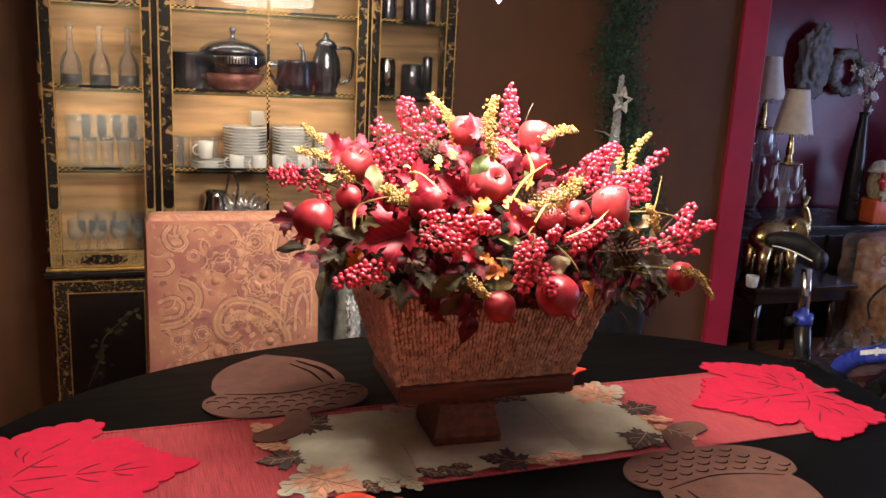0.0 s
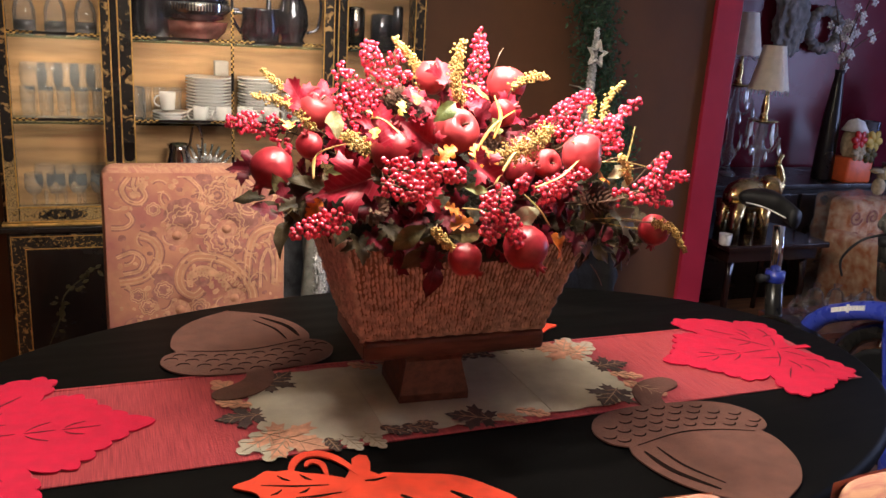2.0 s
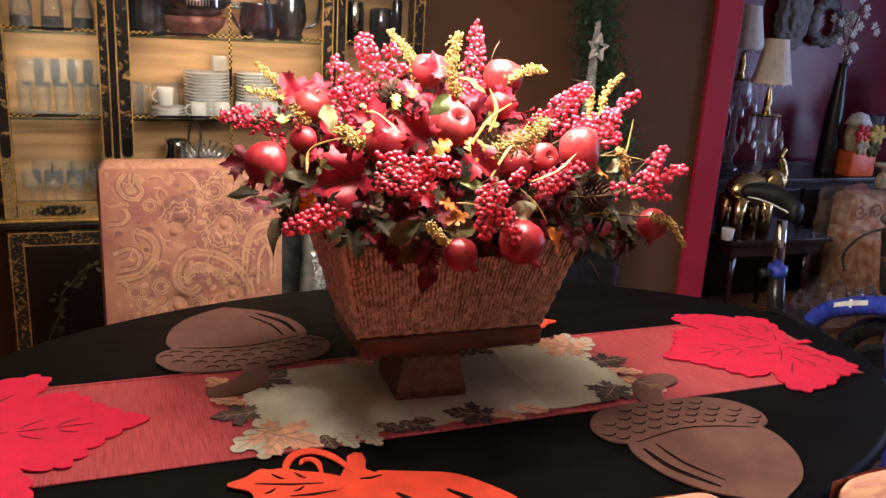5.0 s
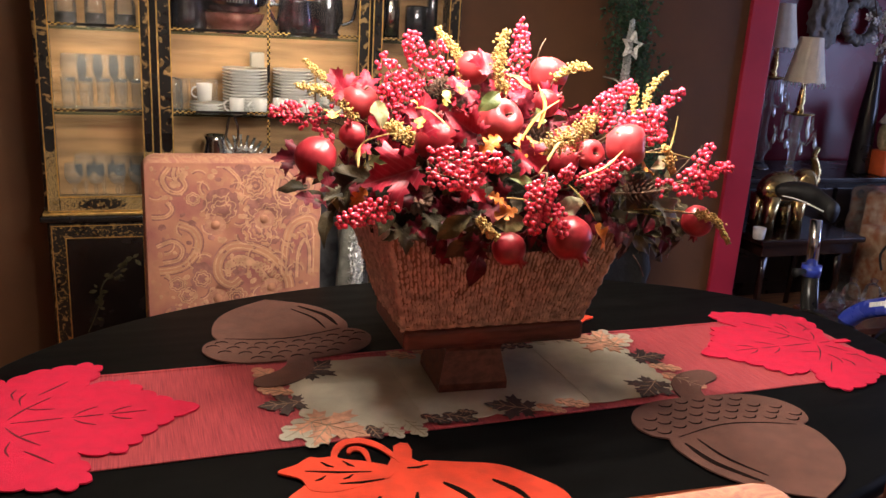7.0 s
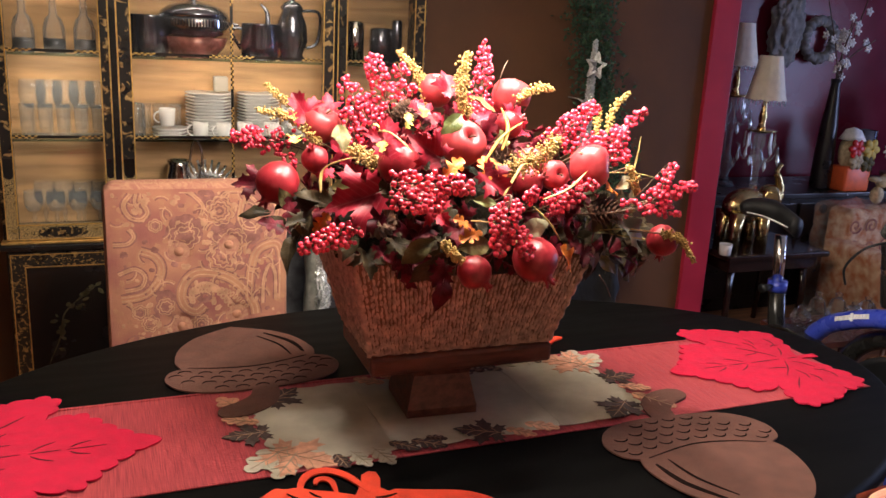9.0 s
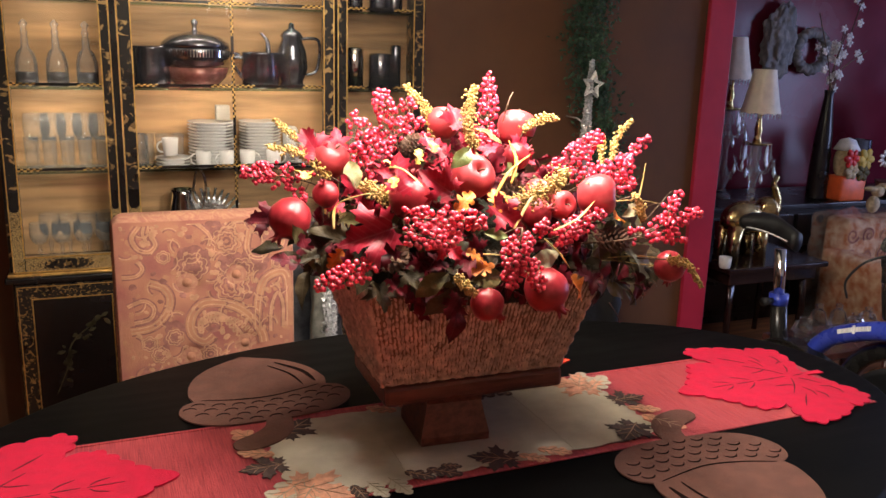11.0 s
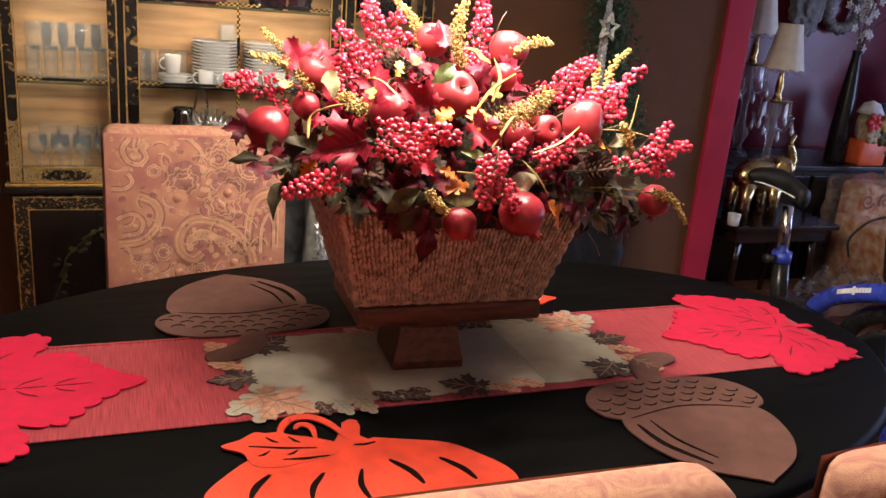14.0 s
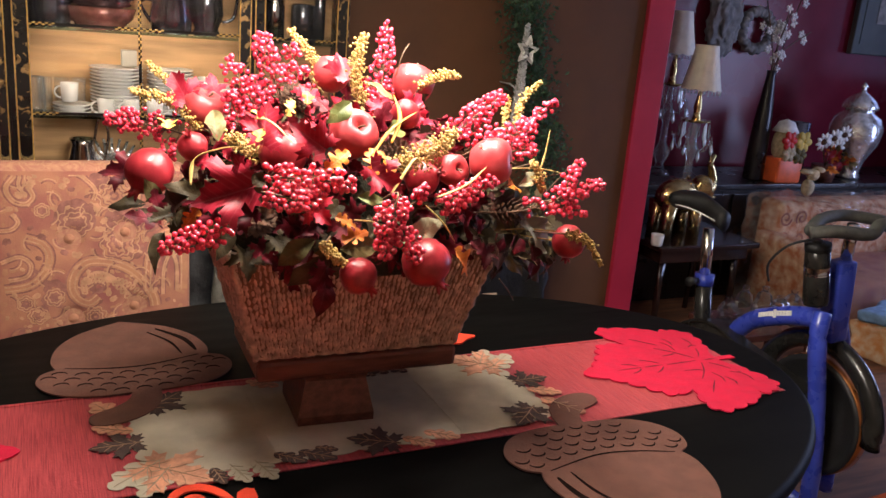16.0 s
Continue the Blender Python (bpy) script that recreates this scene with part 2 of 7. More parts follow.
def box(x0, x1, y0, y1, z0, z1, bevel=0.0, seg=2, into=None):
    bm = into or bmesh.new()
    r = bmesh.ops.create_cube(bm, size=1)
    for v in r["verts"]:
        v.co = Vector(((x0 + x1) / 2 + v.co.x * (x1 - x0), (y0 + y1) / 2 + v.co.y * (y1 - y0), (z0 + z1) / 2 + v.co.z * (z1 - z0)))
    if bevel:
        edges = {e for v in r["verts"] for e in v.link_edges}
        bmesh.ops.bevel(bm, geom=list(edges), offset=bevel, segments=seg, affect="EDGES", profile=0.5)
    return bm


def lathe(profile, seg=24, into=None, m=None, close=False, cap=True):
    """profile: (radius, height) from the bottom up."""
    bm = into or bmesh.new()
    rings = []
    for r, z in profile:
        ring = []
        for k in range(seg):
            a = 2 * math.pi * k / seg
            p = Vector((r * math.cos(a), r * math.sin(a), z))
            ring.append(bm.verts.new(m @ p if m else p))
        rings.append(ring)
    for a, b in zip(rings, rings[1:]):
        for k in range(seg):
            bm.faces.new((a[k], a[(k + 1) % seg], b[(k + 1) % seg], b[k]))
    if cap and (close or profile[0][0] > 1e-4):
        bm.faces.new(rings[0][::-1])
    if close:
        bm.faces.new(rings[-1])
    return bm


def tube(points, radius, seg=8, into=None, flat=1.0):
    """A round bar along points; radius is a number or one for each point."""
    bm = into or bmesh.new()
    pts = [Vector(p) for p in points]
    n = len(pts)
    rad = radius if isinstance(radius, (list, tuple)) else [radius] * n
    rings, up = [], Vector((0.03, 0.07, 1)).normalized()
    for i, p in enumerate(pts):
        t = (pts[min(i + 1, n - 1)] - pts[max(i - 1, 0)]).normalized()
        s = t.cross(up)
        if s.length < 0.05:
            s = t.cross(Vector((1, 0, 0)))
        s.normalize()
        w = s.cross(t)
        rings.append([bm.verts.new(p + rad[i] * (math.cos(a) * s + flat * math.sin(a) * w)) for a in (2 * math.pi * k / seg for k in range(seg))])
    for a, b in zip(rings, rings[1:]):
        for k in range(seg):
            bm.faces.new((a[k], a[(k + 1) % seg], b[(k + 1) % seg], b[k]))
    bm.faces.new(rings[0][::-1])
    bm.faces.new(rings[-1])
    return bm


def spline(points, n=8, closed=False):
    """Catmull-Rom through points."""
    p = [Vector(q) for q in points]
    m = len(p)
    out = []
    for i in range(m if closed else m - 1):
        a, b, c, d = (p[(i + j) % m] if closed else p[min(max(i + j, 0), m - 1)] for j in (-1, 0, 1, 2))
        for k in range(n):
            t = k / n
            out.append(0.5 * (2 * b + (c - a) * t + (2 * a - 5 * b + 4 * c - d) * t * t + (3 * b - a - 3 * c + d) * t ** 3))
    if not closed:
        out.append(p[-1])
    return out


def slab(outline, z0, z1, into=None):
    """A flat sheet of any outline (counter-clockwise), with thickness."""
    bm = into or bmesh.new()
    low = [bm.verts.new((p[0], p[1], z0)) for p in outline]
    top = [bm.verts.new((p[0], p[1], z1)) for p in outline]
    n = len(outline)
    faces = [bm.faces.new(top), bm.faces.new(low[::-1])]
    for f in faces:
        f.normal_update()
    for k in range(n):
        bm.faces.new((low[k], low[(k + 1) % n], top[(k + 1) % n], top[k]))
    bmesh.ops.triangulate(bm, faces=faces, ngon_method="EAR_CLIP")
    return bm


def ribbon(points, width, z0, z1, into=None):
    """A flat strip along 2D points, tapering to its ends."""
    bm = into or bmesh.new()
    pts = [Vector((p[0], p[1])) for p in points]
    n = len(pts)
    rows = []
    for i, p in enumerate(pts):
        t = (pts[min(i + 1, n - 1)] - pts[max(i - 1, 0)]).normalized()
        w = width * (0.25 + 0.75 * math.sin(math.pi * (0.04 + 0.92 * i / (n - 1)))) / 2
        a, b = p + Vector((-t.y, t.x)) * w, p - Vector((-t.y, t.x)) * w
        rows.append([bm.verts.new((q.x, q.y, z)) for q, z in ((a, z0), (b, z0), (b, z1), (a, z1))])
    for a, b in zip(rows, rows[1:]):
        for k in range(4):
            bm.faces.new((a[k], b[k], b[(k + 1) % 4], a[(k + 1) % 4]))
    bm.faces.new(rows[0])
    bm.faces.new(rows[-1][::-1])
    return bm


# ---- the dining room ----
FLOOR, WALL_Y, SIDE_X = -0.03, 3.62, 2.648


def structure(name, bm, material, label, smooth=False):
    return tagged(part(name, bm, material, smooth=smooth), label, name.split("_")[0], kind="structure")


structure("floor", box(-1.9, 6.2, -2.2, 4.9, FLOOR - 0.1, FLOOR), "floor", "dark brown wooden floor boards")
structure("ceiling", box(-1.9, 6.2, -2.2, 4.9, 2.5, 2.6), "ceiling", "dim painted ceiling above the table")
structure("wall_north", box(-1.9, SIDE_X, WALL_Y, WALL_Y + 0.15, FLOOR, 2.5), "wall", "dark chocolate brown painted wall")
structure("wall_north_2", box(5.75, 6.05, WALL_Y, WALL_Y + 0.15, FLOOR, 2.5), "wall", "brown painted wall past the wide opening")
structure("wall_inner", box(1.9, 2.0, WALL_Y + 0.15, 4.75, FLOOR, 2.5), "wall_red", "red painted side wall of the next room")
structure("wall_west", box(-1.9, -1.75, -2.2, WALL_Y, FLOOR, 2.5), "wall", "brown painted side wall")
# south wall is unseen: added close by as a reflector for the table side
structure("wall_south", box(-1.75, 6.05, -1.05, -0.9, FLOOR, 2.5), "bounce_wall", "unseen pale wall added behind the walk to bounce light")
structure("wall_far", box(1.9, 6.2, 4.75, 4.9, FLOOR, 2.5), "wall_red", "deep red painted wall of the next room")
bm = box(6.05, 6.2, -2.2, 1.80, FLOOR, 2.5)
box(6.05, 6.2, 3.20, 3.85, FLOOR, 2.5, into=bm)
box(6.05, 6.2, 4.55, 4.75, FLOOR, 2.5, into=bm)
box(6.05, 6.2, 3.85, 4.55, FLOOR, 1.25, into=bm)
box(6.05, 6.2, 3.85, 4.55, 2.25, 2.5, into=bm)
box(6.05, 6.2, 1.80, 3.20, FLOOR, 0.65, into=bm)
box(6.05, 6.2, 1.80, 3.20, 2.25, 2.5, into=bm)
structure("wall_east", bm, "wall_red", "red painted end wall with the daylight window")


def daylight_window(name, y0, y1, z0, z1):
    win = tagged(thing(name, "white framed window letting in bluish daylight", "window"), kind="structure")
    mid = (y0 + y1) / 2
    for a, b, c, d in ((y0, y0 + 0.05, z0, z1), (y1 - 0.05, y1, z0, z1), (y0 + 0.05, y1 - 0.05, z0, z0 + 0.05), (y0 + 0.05, y1 - 0.05, z1 - 0.05, z1), (mid - 0.02, mid + 0.02, z0 + 0.05, z1 - 0.05)):
        part("window_frame", box(6.07, 6.13, a, b, c, d, 0.004), "white_paint", win, smooth=False)
    for a, b in ((y0 + 0.05, mid - 0.02), (mid + 0.02, y1 - 0.05)):
        part("pane", box(6.098, 6.102, a, b, z0 + 0.05, z1 - 0.05), "glass", win, smooth=False)


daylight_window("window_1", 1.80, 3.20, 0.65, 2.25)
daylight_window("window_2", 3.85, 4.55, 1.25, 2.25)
structure("trim_jamb", box(SIDE_X, SIDE_X + 0.135, WALL_Y - 0.02, WALL_Y + 0.16, FLOOR, 2.5, 0.004), "red_trim", "glossy red painted casing of the wide opening")
bm = box(-1.75, SIDE_X, WALL_Y - 0.014, WALL_Y, FLOOR, 0.058, 0.004)
box(-1.75, SIDE_X, WALL_Y - 0.022, WALL_Y - 0.014, FLOOR, -0.012, 0.003, into=bm)
structure("baseboard", bm, "white_paint", "white painted baseboard along the brown wall")


# ---- oval table ----
TOP = 0.752
TABLE = pose(0.848, 1.91, 0, 0, 0, 3)


def ellipse(a, b, n=96):
    return [(a * math.cos(2 * math.pi * k / n), b * math.sin(2 * math.pi * k / n)) for k in range(n)]


def ring_stack(steps, a, b, n=96):
    """Stacked ellipses: (inset, height) from the bottom up, capped."""
    bm = bmesh.new()
    rings = [[bm.verts.new((x, y, z)) for x, y in ellipse(a - d, b - d, n)] for d, z in steps]
    for p, q in zip(rings, rings[1:]):
        for k in range(n):
            bm.faces.new((p[k], p[(k + 1) % n], q[(k + 1) % n], q[k]))
    bm.faces.new(rings[0][::-1])
    bm.faces.new(rings[-1])
    return bm


table = thing("dining_table", "large oval black-stained dining table set for autumn", "table", TABLE)
part("tabletop", ring_stack([(0.03, TOP - 0.042), (0.012, TOP - 0.040), (0.003, TOP - 0.030), (0.0, TOP - 0.020), (0.003, TOP - 0.009), (0.010, TOP - 0.002), (0.016, TOP)], 1.025, 0.62), "table", table)
part("apron", ring_stack([(0.12, TOP - 0.13), (0.12, TOP - 0.042)], 1.025, 0.62), "table", table)
for sx in (-0.5, 0.5):
    part("pedestal", lathe([(0.11, FLOOR + 0.06), (0.10, 0.12), (0.06, 0.2), (0.085, 0.36), (0.06, 0.5), (0.10, TOP - 0.13)], 24), "table", table, m=pose(sx, 0, 0))
    for sy in (-1, 1):
        part("foot", tube([(sx, 0, 0.14), (sx, sy * 0.16, 0.10), (sx, sy * 0.34, FLOOR + 0.03)], [0.045, 0.04, 0.03], 8), "table", table)


# ---- table runner, cloth and felt mats ----
def runner():
    ob = thing("table_runner", "red woven table runner lying along the black table", "table runner", pose(0.832, 1.887, 0, 0, 0, 1.7))
    bm = bmesh.new()
    nx, ny = 190, 4
    L, W = 0.922, 0.172
    grid = [[bm.verts.new((-L + 2 * L * i / nx, -W + 2 * W * j / ny, TOP + 0.0013 + 0.0005 * math.sin(i * 2.4) + 0.0003 * math.sin(i * 0.9 + j))) for j in range(ny + 1)] for i in range(nx + 1)]
    for i in range(nx):
        for j in range(ny):
            bm.faces.new((grid[i][j], grid[i + 1][j], grid[i + 1][j + 1], grid[i][j + 1]))
    part("cloth", bm, "runner", ob)
    for s in (-1, 1):
        part("hem", box(-L, L, s * W - 0.004, s * W + 0.004, TOP + 0.0005, TOP + 0.0032, 0.001), "runner", ob)
    return ob


runner()


def leaf_outline(kind, size=1.0, steps=2):
    """Half outlines along the midrib (x), mirrored: maple, oak or plain."""
    half = {
        "maple": [(0.0, 0.012), (0.08, 0.02), (0.05, 0.10), (-0.04, 0.17), (0.04, 0.20), (-0.02, 0.34), (0.10, 0.28), (0.16, 0.36), (0.20, 0.26), (0.24, 0.18), (0.30, 0.27), (0.27, 0.36), (0.36, 0.37), (0.46, 0.56), (0.50, 0.42), (0.61, 0.43), (0.54, 0.31), (0.58, 0.26), (0.48, 0.17), (0.60, 0.18), (0.68, 0.25), (0.72, 0.18), (0.82, 0.18), (0.82, 0.10), (0.90, 0.07), (1.0, 0.0)],
        "oak": [(0.0, 0.02), (0.07, 0.05), (0.08, 0.13), (0.12, 0.19), (0.18, 0.20), (0.22, 0.15), (0.25, 0.09), (0.31, 0.11), (0.33, 0.22), (0.38, 0.30), (0.46, 0.31), (0.50, 0.24), (0.52, 0.13), (0.58, 0.13), (0.61, 0.22), (0.68, 0.26), (0.75, 0.22), (0.77, 0.11), (0.83, 0.11), (0.88, 0.14), (0.94, 0.10), (1.0, 0.0)],
        "lobes": [(0.0, 0.02), (0.05, 0.10), (0.12, 0.16), (0.22, 0.17), (0.26, 0.10), (0.30, 0.13), (0.33, 0.22), (0.42, 0.28), (0.52, 0.26), (0.55, 0.16), (0.59, 0.17), (0.64, 0.25), (0.74, 0.25), (0.80, 0.16), (0.82, 0.11), (0.90, 0.13), (0.97, 0.08), (1.0, 0.0)],
        "plain": [(0.0, 0.012), (0.12, 0.10), (0.3, 0.21), (0.5, 0.25), (0.7, 0.19), (0.87, 0.08), (1.0, 0.0)],
    }[kind]
    low = [(x * size, -w * size) for x, w in half]
    return low + [(x * size, w * size) for x, w in half[-2::-1]]


def cloth():
    ob = thing("leaf_edged_table_cloth", "cream linen centre cloth edged with cut-out autumn leaves", "table cloth", pose(0.82, 1.883, 0, 0, 0, 1.7))
    z = TOP + 0.0034
    edge = []
    L, W = 0.375, 0.148
    for k in range(360):
        a = 2 * math.pi * k / 360
        c, s = math.cos(a), math.sin(a)
        r = 1 / ((abs(c) / L) ** 8 + (abs(s) / W) ** 8) ** (1 / 8)
        run = math.atan2(s / W, c / L)
        r += 0.010 * abs(math.sin(run * 19)) ** 0.7 - 0.004
        edge.append((r * c, r * s))
    part("linen", slab(edge, z, z + 0.001), "linen", ob, smooth=False)
    for x in (-0.165, 0.0, 0.168):
        part("fold", ribbon([(x, -0.145), (x + 0.004, 0), (x, 0.145)], 0.007, z + 0.0004, z + 0.0016), "linen", ob, smooth=False)
    # leaves along one half of the edge; the other half is the same, turned round
    border = [
        ("lobes", -0.335, -0.078, -0.425, -0.150, "linen"), ("lobes", -0.330, -0.105, -0.385, -0.185, "linen"),
        ("maple", -0.378, -0.088, -0.275, -0.172, "applique_peach"), ("maple", -0.362, -0.020, -0.448, -0.022, "applique_brown"),
        ("lobes", -0.375, 0.020, -0.438, 0.052, "applique_peach"), ("lobes", -0.382, 0.062, -0.432, 0.145, "applique_peach"),
        ("maple", -0.350, 0.088, -0.275, 0.152, "applique_brown"), ("lobes", -0.272, -0.135, -0.262, -0.186, "applique_brown"),
        ("lobes", -0.245, -0.130, -0.225, -0.192, "linen"), ("lobes", -0.205, -0.130, -0.185, -0.196, "linen"),
        ("lobes", -0.170, -0.120, -0.125, -0.160, "applique_brown"), ("lobes", -0.130, -0.125, -0.075, -0.165, "applique_brown"),
        ("lobes", -0.100, -0.120, -0.065, -0.138, "applique_brown"), ("maple", 0.045, -0.148, -0.040, -0.104, "applique_brown"),
        ("lobes", 0.055, -0.132, 0.100, -0.172, "applique_peach"), ("lobes", 0.100, -0.122, 0.155, -0.160, "applique_peach"),
    ]
    k = 0
    for turn in (0, 180):
        for kind, x0, y0, x1, y1, tint in border:
            size = math.hypot(x1 - x0, y1 - y0)
            m = pose(0, 0, 0, 0, 0, turn) @ pose(x0, y0, 0, 0, 0, math.degrees(math.atan2(y1 - y0, x1 - x0)))
            low = z + 0.0004 + 0.00008 * k
            leaf = part("leaf_applique", slab(leaf_outline(kind, size), low, low + 0.0009), tint, ob, smooth=False, m=m)
            vein = ribbon([(0.02 * size, 0), (0.45 * size, 0.01 * size), (0.92 * size, 0)], 0.0024, low + 0.0006, low + 0.0015)
            for s in (-1, 1):
                for f in (0.12, 0.34, 0.56):
                    ribbon([(f * size, 0), ((f + 0.12) * size, s * 0.11 * size), ((f + 0.18) * size, s * 0.2 * size)], 0.0015, low + 0.0006, low + 0.0015, vein)
            part("vein_stitch", vein, "stitch" if tint != "linen" else "linen_shade", leaf, smooth=False)
            k += 1
    return ob


cloth()
MAT = TOP + 0.0065


def acorn_mat(m):
    ob = thing("acorn_placemat", "brown felt placemat cut as an acorn", "placemat", m, "felt placemats")
    cap = spline([(0.0, -0.073), (0.10, -0.064), (0.155, -0.036), (0.180, 0.010), (0.170, 0.052), (0.143, 0.070)], 6)
    nut = spline([(0.143, 0.070), (0.150, 0.11), (0.132, 0.18), (0.09, 0.238), (0.038, 0.272), (0.012, 0.286), (0.0, 0.295)], 5)
    stem = [(p.x, p.y) for p in spline([(-0.024, -0.070, 0), (-0.032, -0.096, 0), (-0.056, -0.118, 0), (-0.090, -0.134, 0), (-0.105, -0.150, 0), (-0.102, -0.174, 0), (-0.075, -0.184, 0), (-0.028, -0.172, 0), (0.010, -0.140, 0), (0.025, -0.100, 0), (0.028, -0.072, 0)], 4)]
    right = [(p[0], p[1]) for p in cap + nut[1:]]
    left = [(-p[0], p[1]) for p in (cap + nut[1:])[::-1][1:-1]]
    outline = [*stem, *right[3:], *left[:-3]]
    part("felt", slab(outline, MAT - 0.003, MAT), "felt_brown", ob, smooth=False)
    cuts = []
    z0, z1 = MAT - 0.001, MAT + 0.0006
    cuts.append(ribbon(spline([(-0.128, 0.070, 0), (-0.06, 0.050, 0), (0.02, 0.044, 0), (0.125, 0.070, 0)], 8), 0.0042, z0, z1))
    cuts.append(ribbon(spline([(0.125, 0.092, 0), (0.112, 0.16, 0), (0.066, 0.23, 0)], 8), 0.012, z0, z1))
    cuts.append(ribbon(spline([(0.094, 0.082, 0), (0.082, 0.15, 0), (0.046, 0.215, 0)], 8), 0.0065, z0, z1))
    for r in range(4):
        for c in range(9):
            x = -0.158 + c * 0.0395 + (0.0195 if r % 2 else 0)
            y = -0.060 + r * 0.025 + 1.5 * x * x
            if abs(x) < (0.105, 0.142, 0.160, 0.150)[r] and y < 0.044 + 1.0 * x * x:
                arc = [(x - 0.0135 * math.cos(t), y + 0.011 * math.sin(t)) for t in (math.pi * (0.06 + 0.92 * k / 10) for k in range(11))]
                cuts.append(ribbon(arc, 0.0040, z0, z1))
    for bm in cuts:
        part("cut_out", bm, "cut", ob, smooth=False)
    return ob


first_acorn = acorn_mat(pose(0.472, 2.11, 0, 0, 0, 4))
copy_thing(first_acorn, pose(1.205, 1.65, 0, 0, 0, 179))


def leaf_mat(m):
    ob = thing("leaf_placemat", "bright red felt placemat cut as a maple leaf", "placemat", m, "felt placemats")
    half = [(0.006, 0.009), (0.056, 0.007), (0.048, 0.035), (0.026, 0.062), (0.034, 0.080), (0.012, 0.104), (0.020, 0.125), (0.008, 0.148), (0.030, 0.158), (0.040, 0.176), (0.060, 0.172), (0.074, 0.186), (0.092, 0.160), (0.098, 0.184), (0.122, 0.196), (0.140, 0.212), (0.162, 0.208), (0.178, 0.222), (0.206, 0.218), (0.226, 0.232), (0.236, 0.214), (0.254, 0.208), (0.244, 0.182), (0.250, 0.166), (0.234, 0.146), (0.226, 0.118), (0.262, 0.138), (0.276, 0.130), (0.300, 0.136), (0.302, 0.112), (0.324, 0.106), (0.322, 0.084), (0.346, 0.074), (0.348, 0.056), (0.372, 0.046), (0.376, 0.030), (0.402, 0.020), (0.422, 0.0)]
    dense = []
    for (x0, y0), (x1, y1) in zip(half, half[1:]):
        d = Vector((y0 - y1, x1 - x0))
        d = d.normalized() if x0 > 0.06 or y0 > 0.05 else Vector((0, 0))
        for k in range(4):
            b = 0.0035 * math.sin(math.pi * k / 4)
            dense.append((x0 + (x1 - x0) * k / 4 + b * d.x, y0 + (y1 - y0) * k / 4 + b * d.y))
    dense.append(half[-1])
    outline = [(x, -y) for x, y in dense] + dense[-2::-1]
    part("felt", slab(outline, MAT - 0.003, MAT), "felt_red", ob, smooth=False)
    cuts = []
    z0, z1 = MAT - 0.001, MAT + 0.0006
    for a, b in (((0.062, 0), (0.092, 0.001)), ((0.118, 0), (0.200, 0.002)), ((0.212, 0.001), (0.262, 0.002)), ((0.272, 0.001), (0.332, 0.002))):
        cuts.append(ribbon([a, ((a[0] + b[0]) / 2, 0.0012), b], 0.0034, z0, z1))
    for s in (-1, 1):
        for pts in (((0.112, 0.014), (0.136, 0.050), (0.172, 0.086)), ((0.136, 0.052), (0.150, 0.044), (0.182, 0.040)), ((0.126, 0.064), (0.122, 0.090), (0.130, 0.112)), ((0.150, 0.100), (0.172, 0.122), (0.196, 0.148)), ((0.094, 0.018), (0.078, 0.036), (0.066, 0.060)), ((0.080, 0.070), (0.066, 0.078), (0.052, 0.076)), ((0.062, 0.074), (0.054, 0.100), (0.058, 0.120)), ((0.216, 0.008), (0.230, 0.022), (0.252, 0.034)), ((0.276, 0.007), (0.288, 0.017), (0.308, 0.024)), ((0.112, 0.090), (0.106, 0.112), (0.112, 0.130))):
            cuts.append(ribbon(spline([(x, s * y, 0) for x, y in pts], 5), 0.0036, z0, z1))
    for bm in cuts:
        part("cut_out", bm, "cut_red", ob, smooth=False)
    return ob


first_leaf = leaf_mat(pose(-0.147, 1.862, 0, 0, 0, 1))
copy_thing(first_leaf, pose(1.775, 1.915, 0, 0, 0, 181))


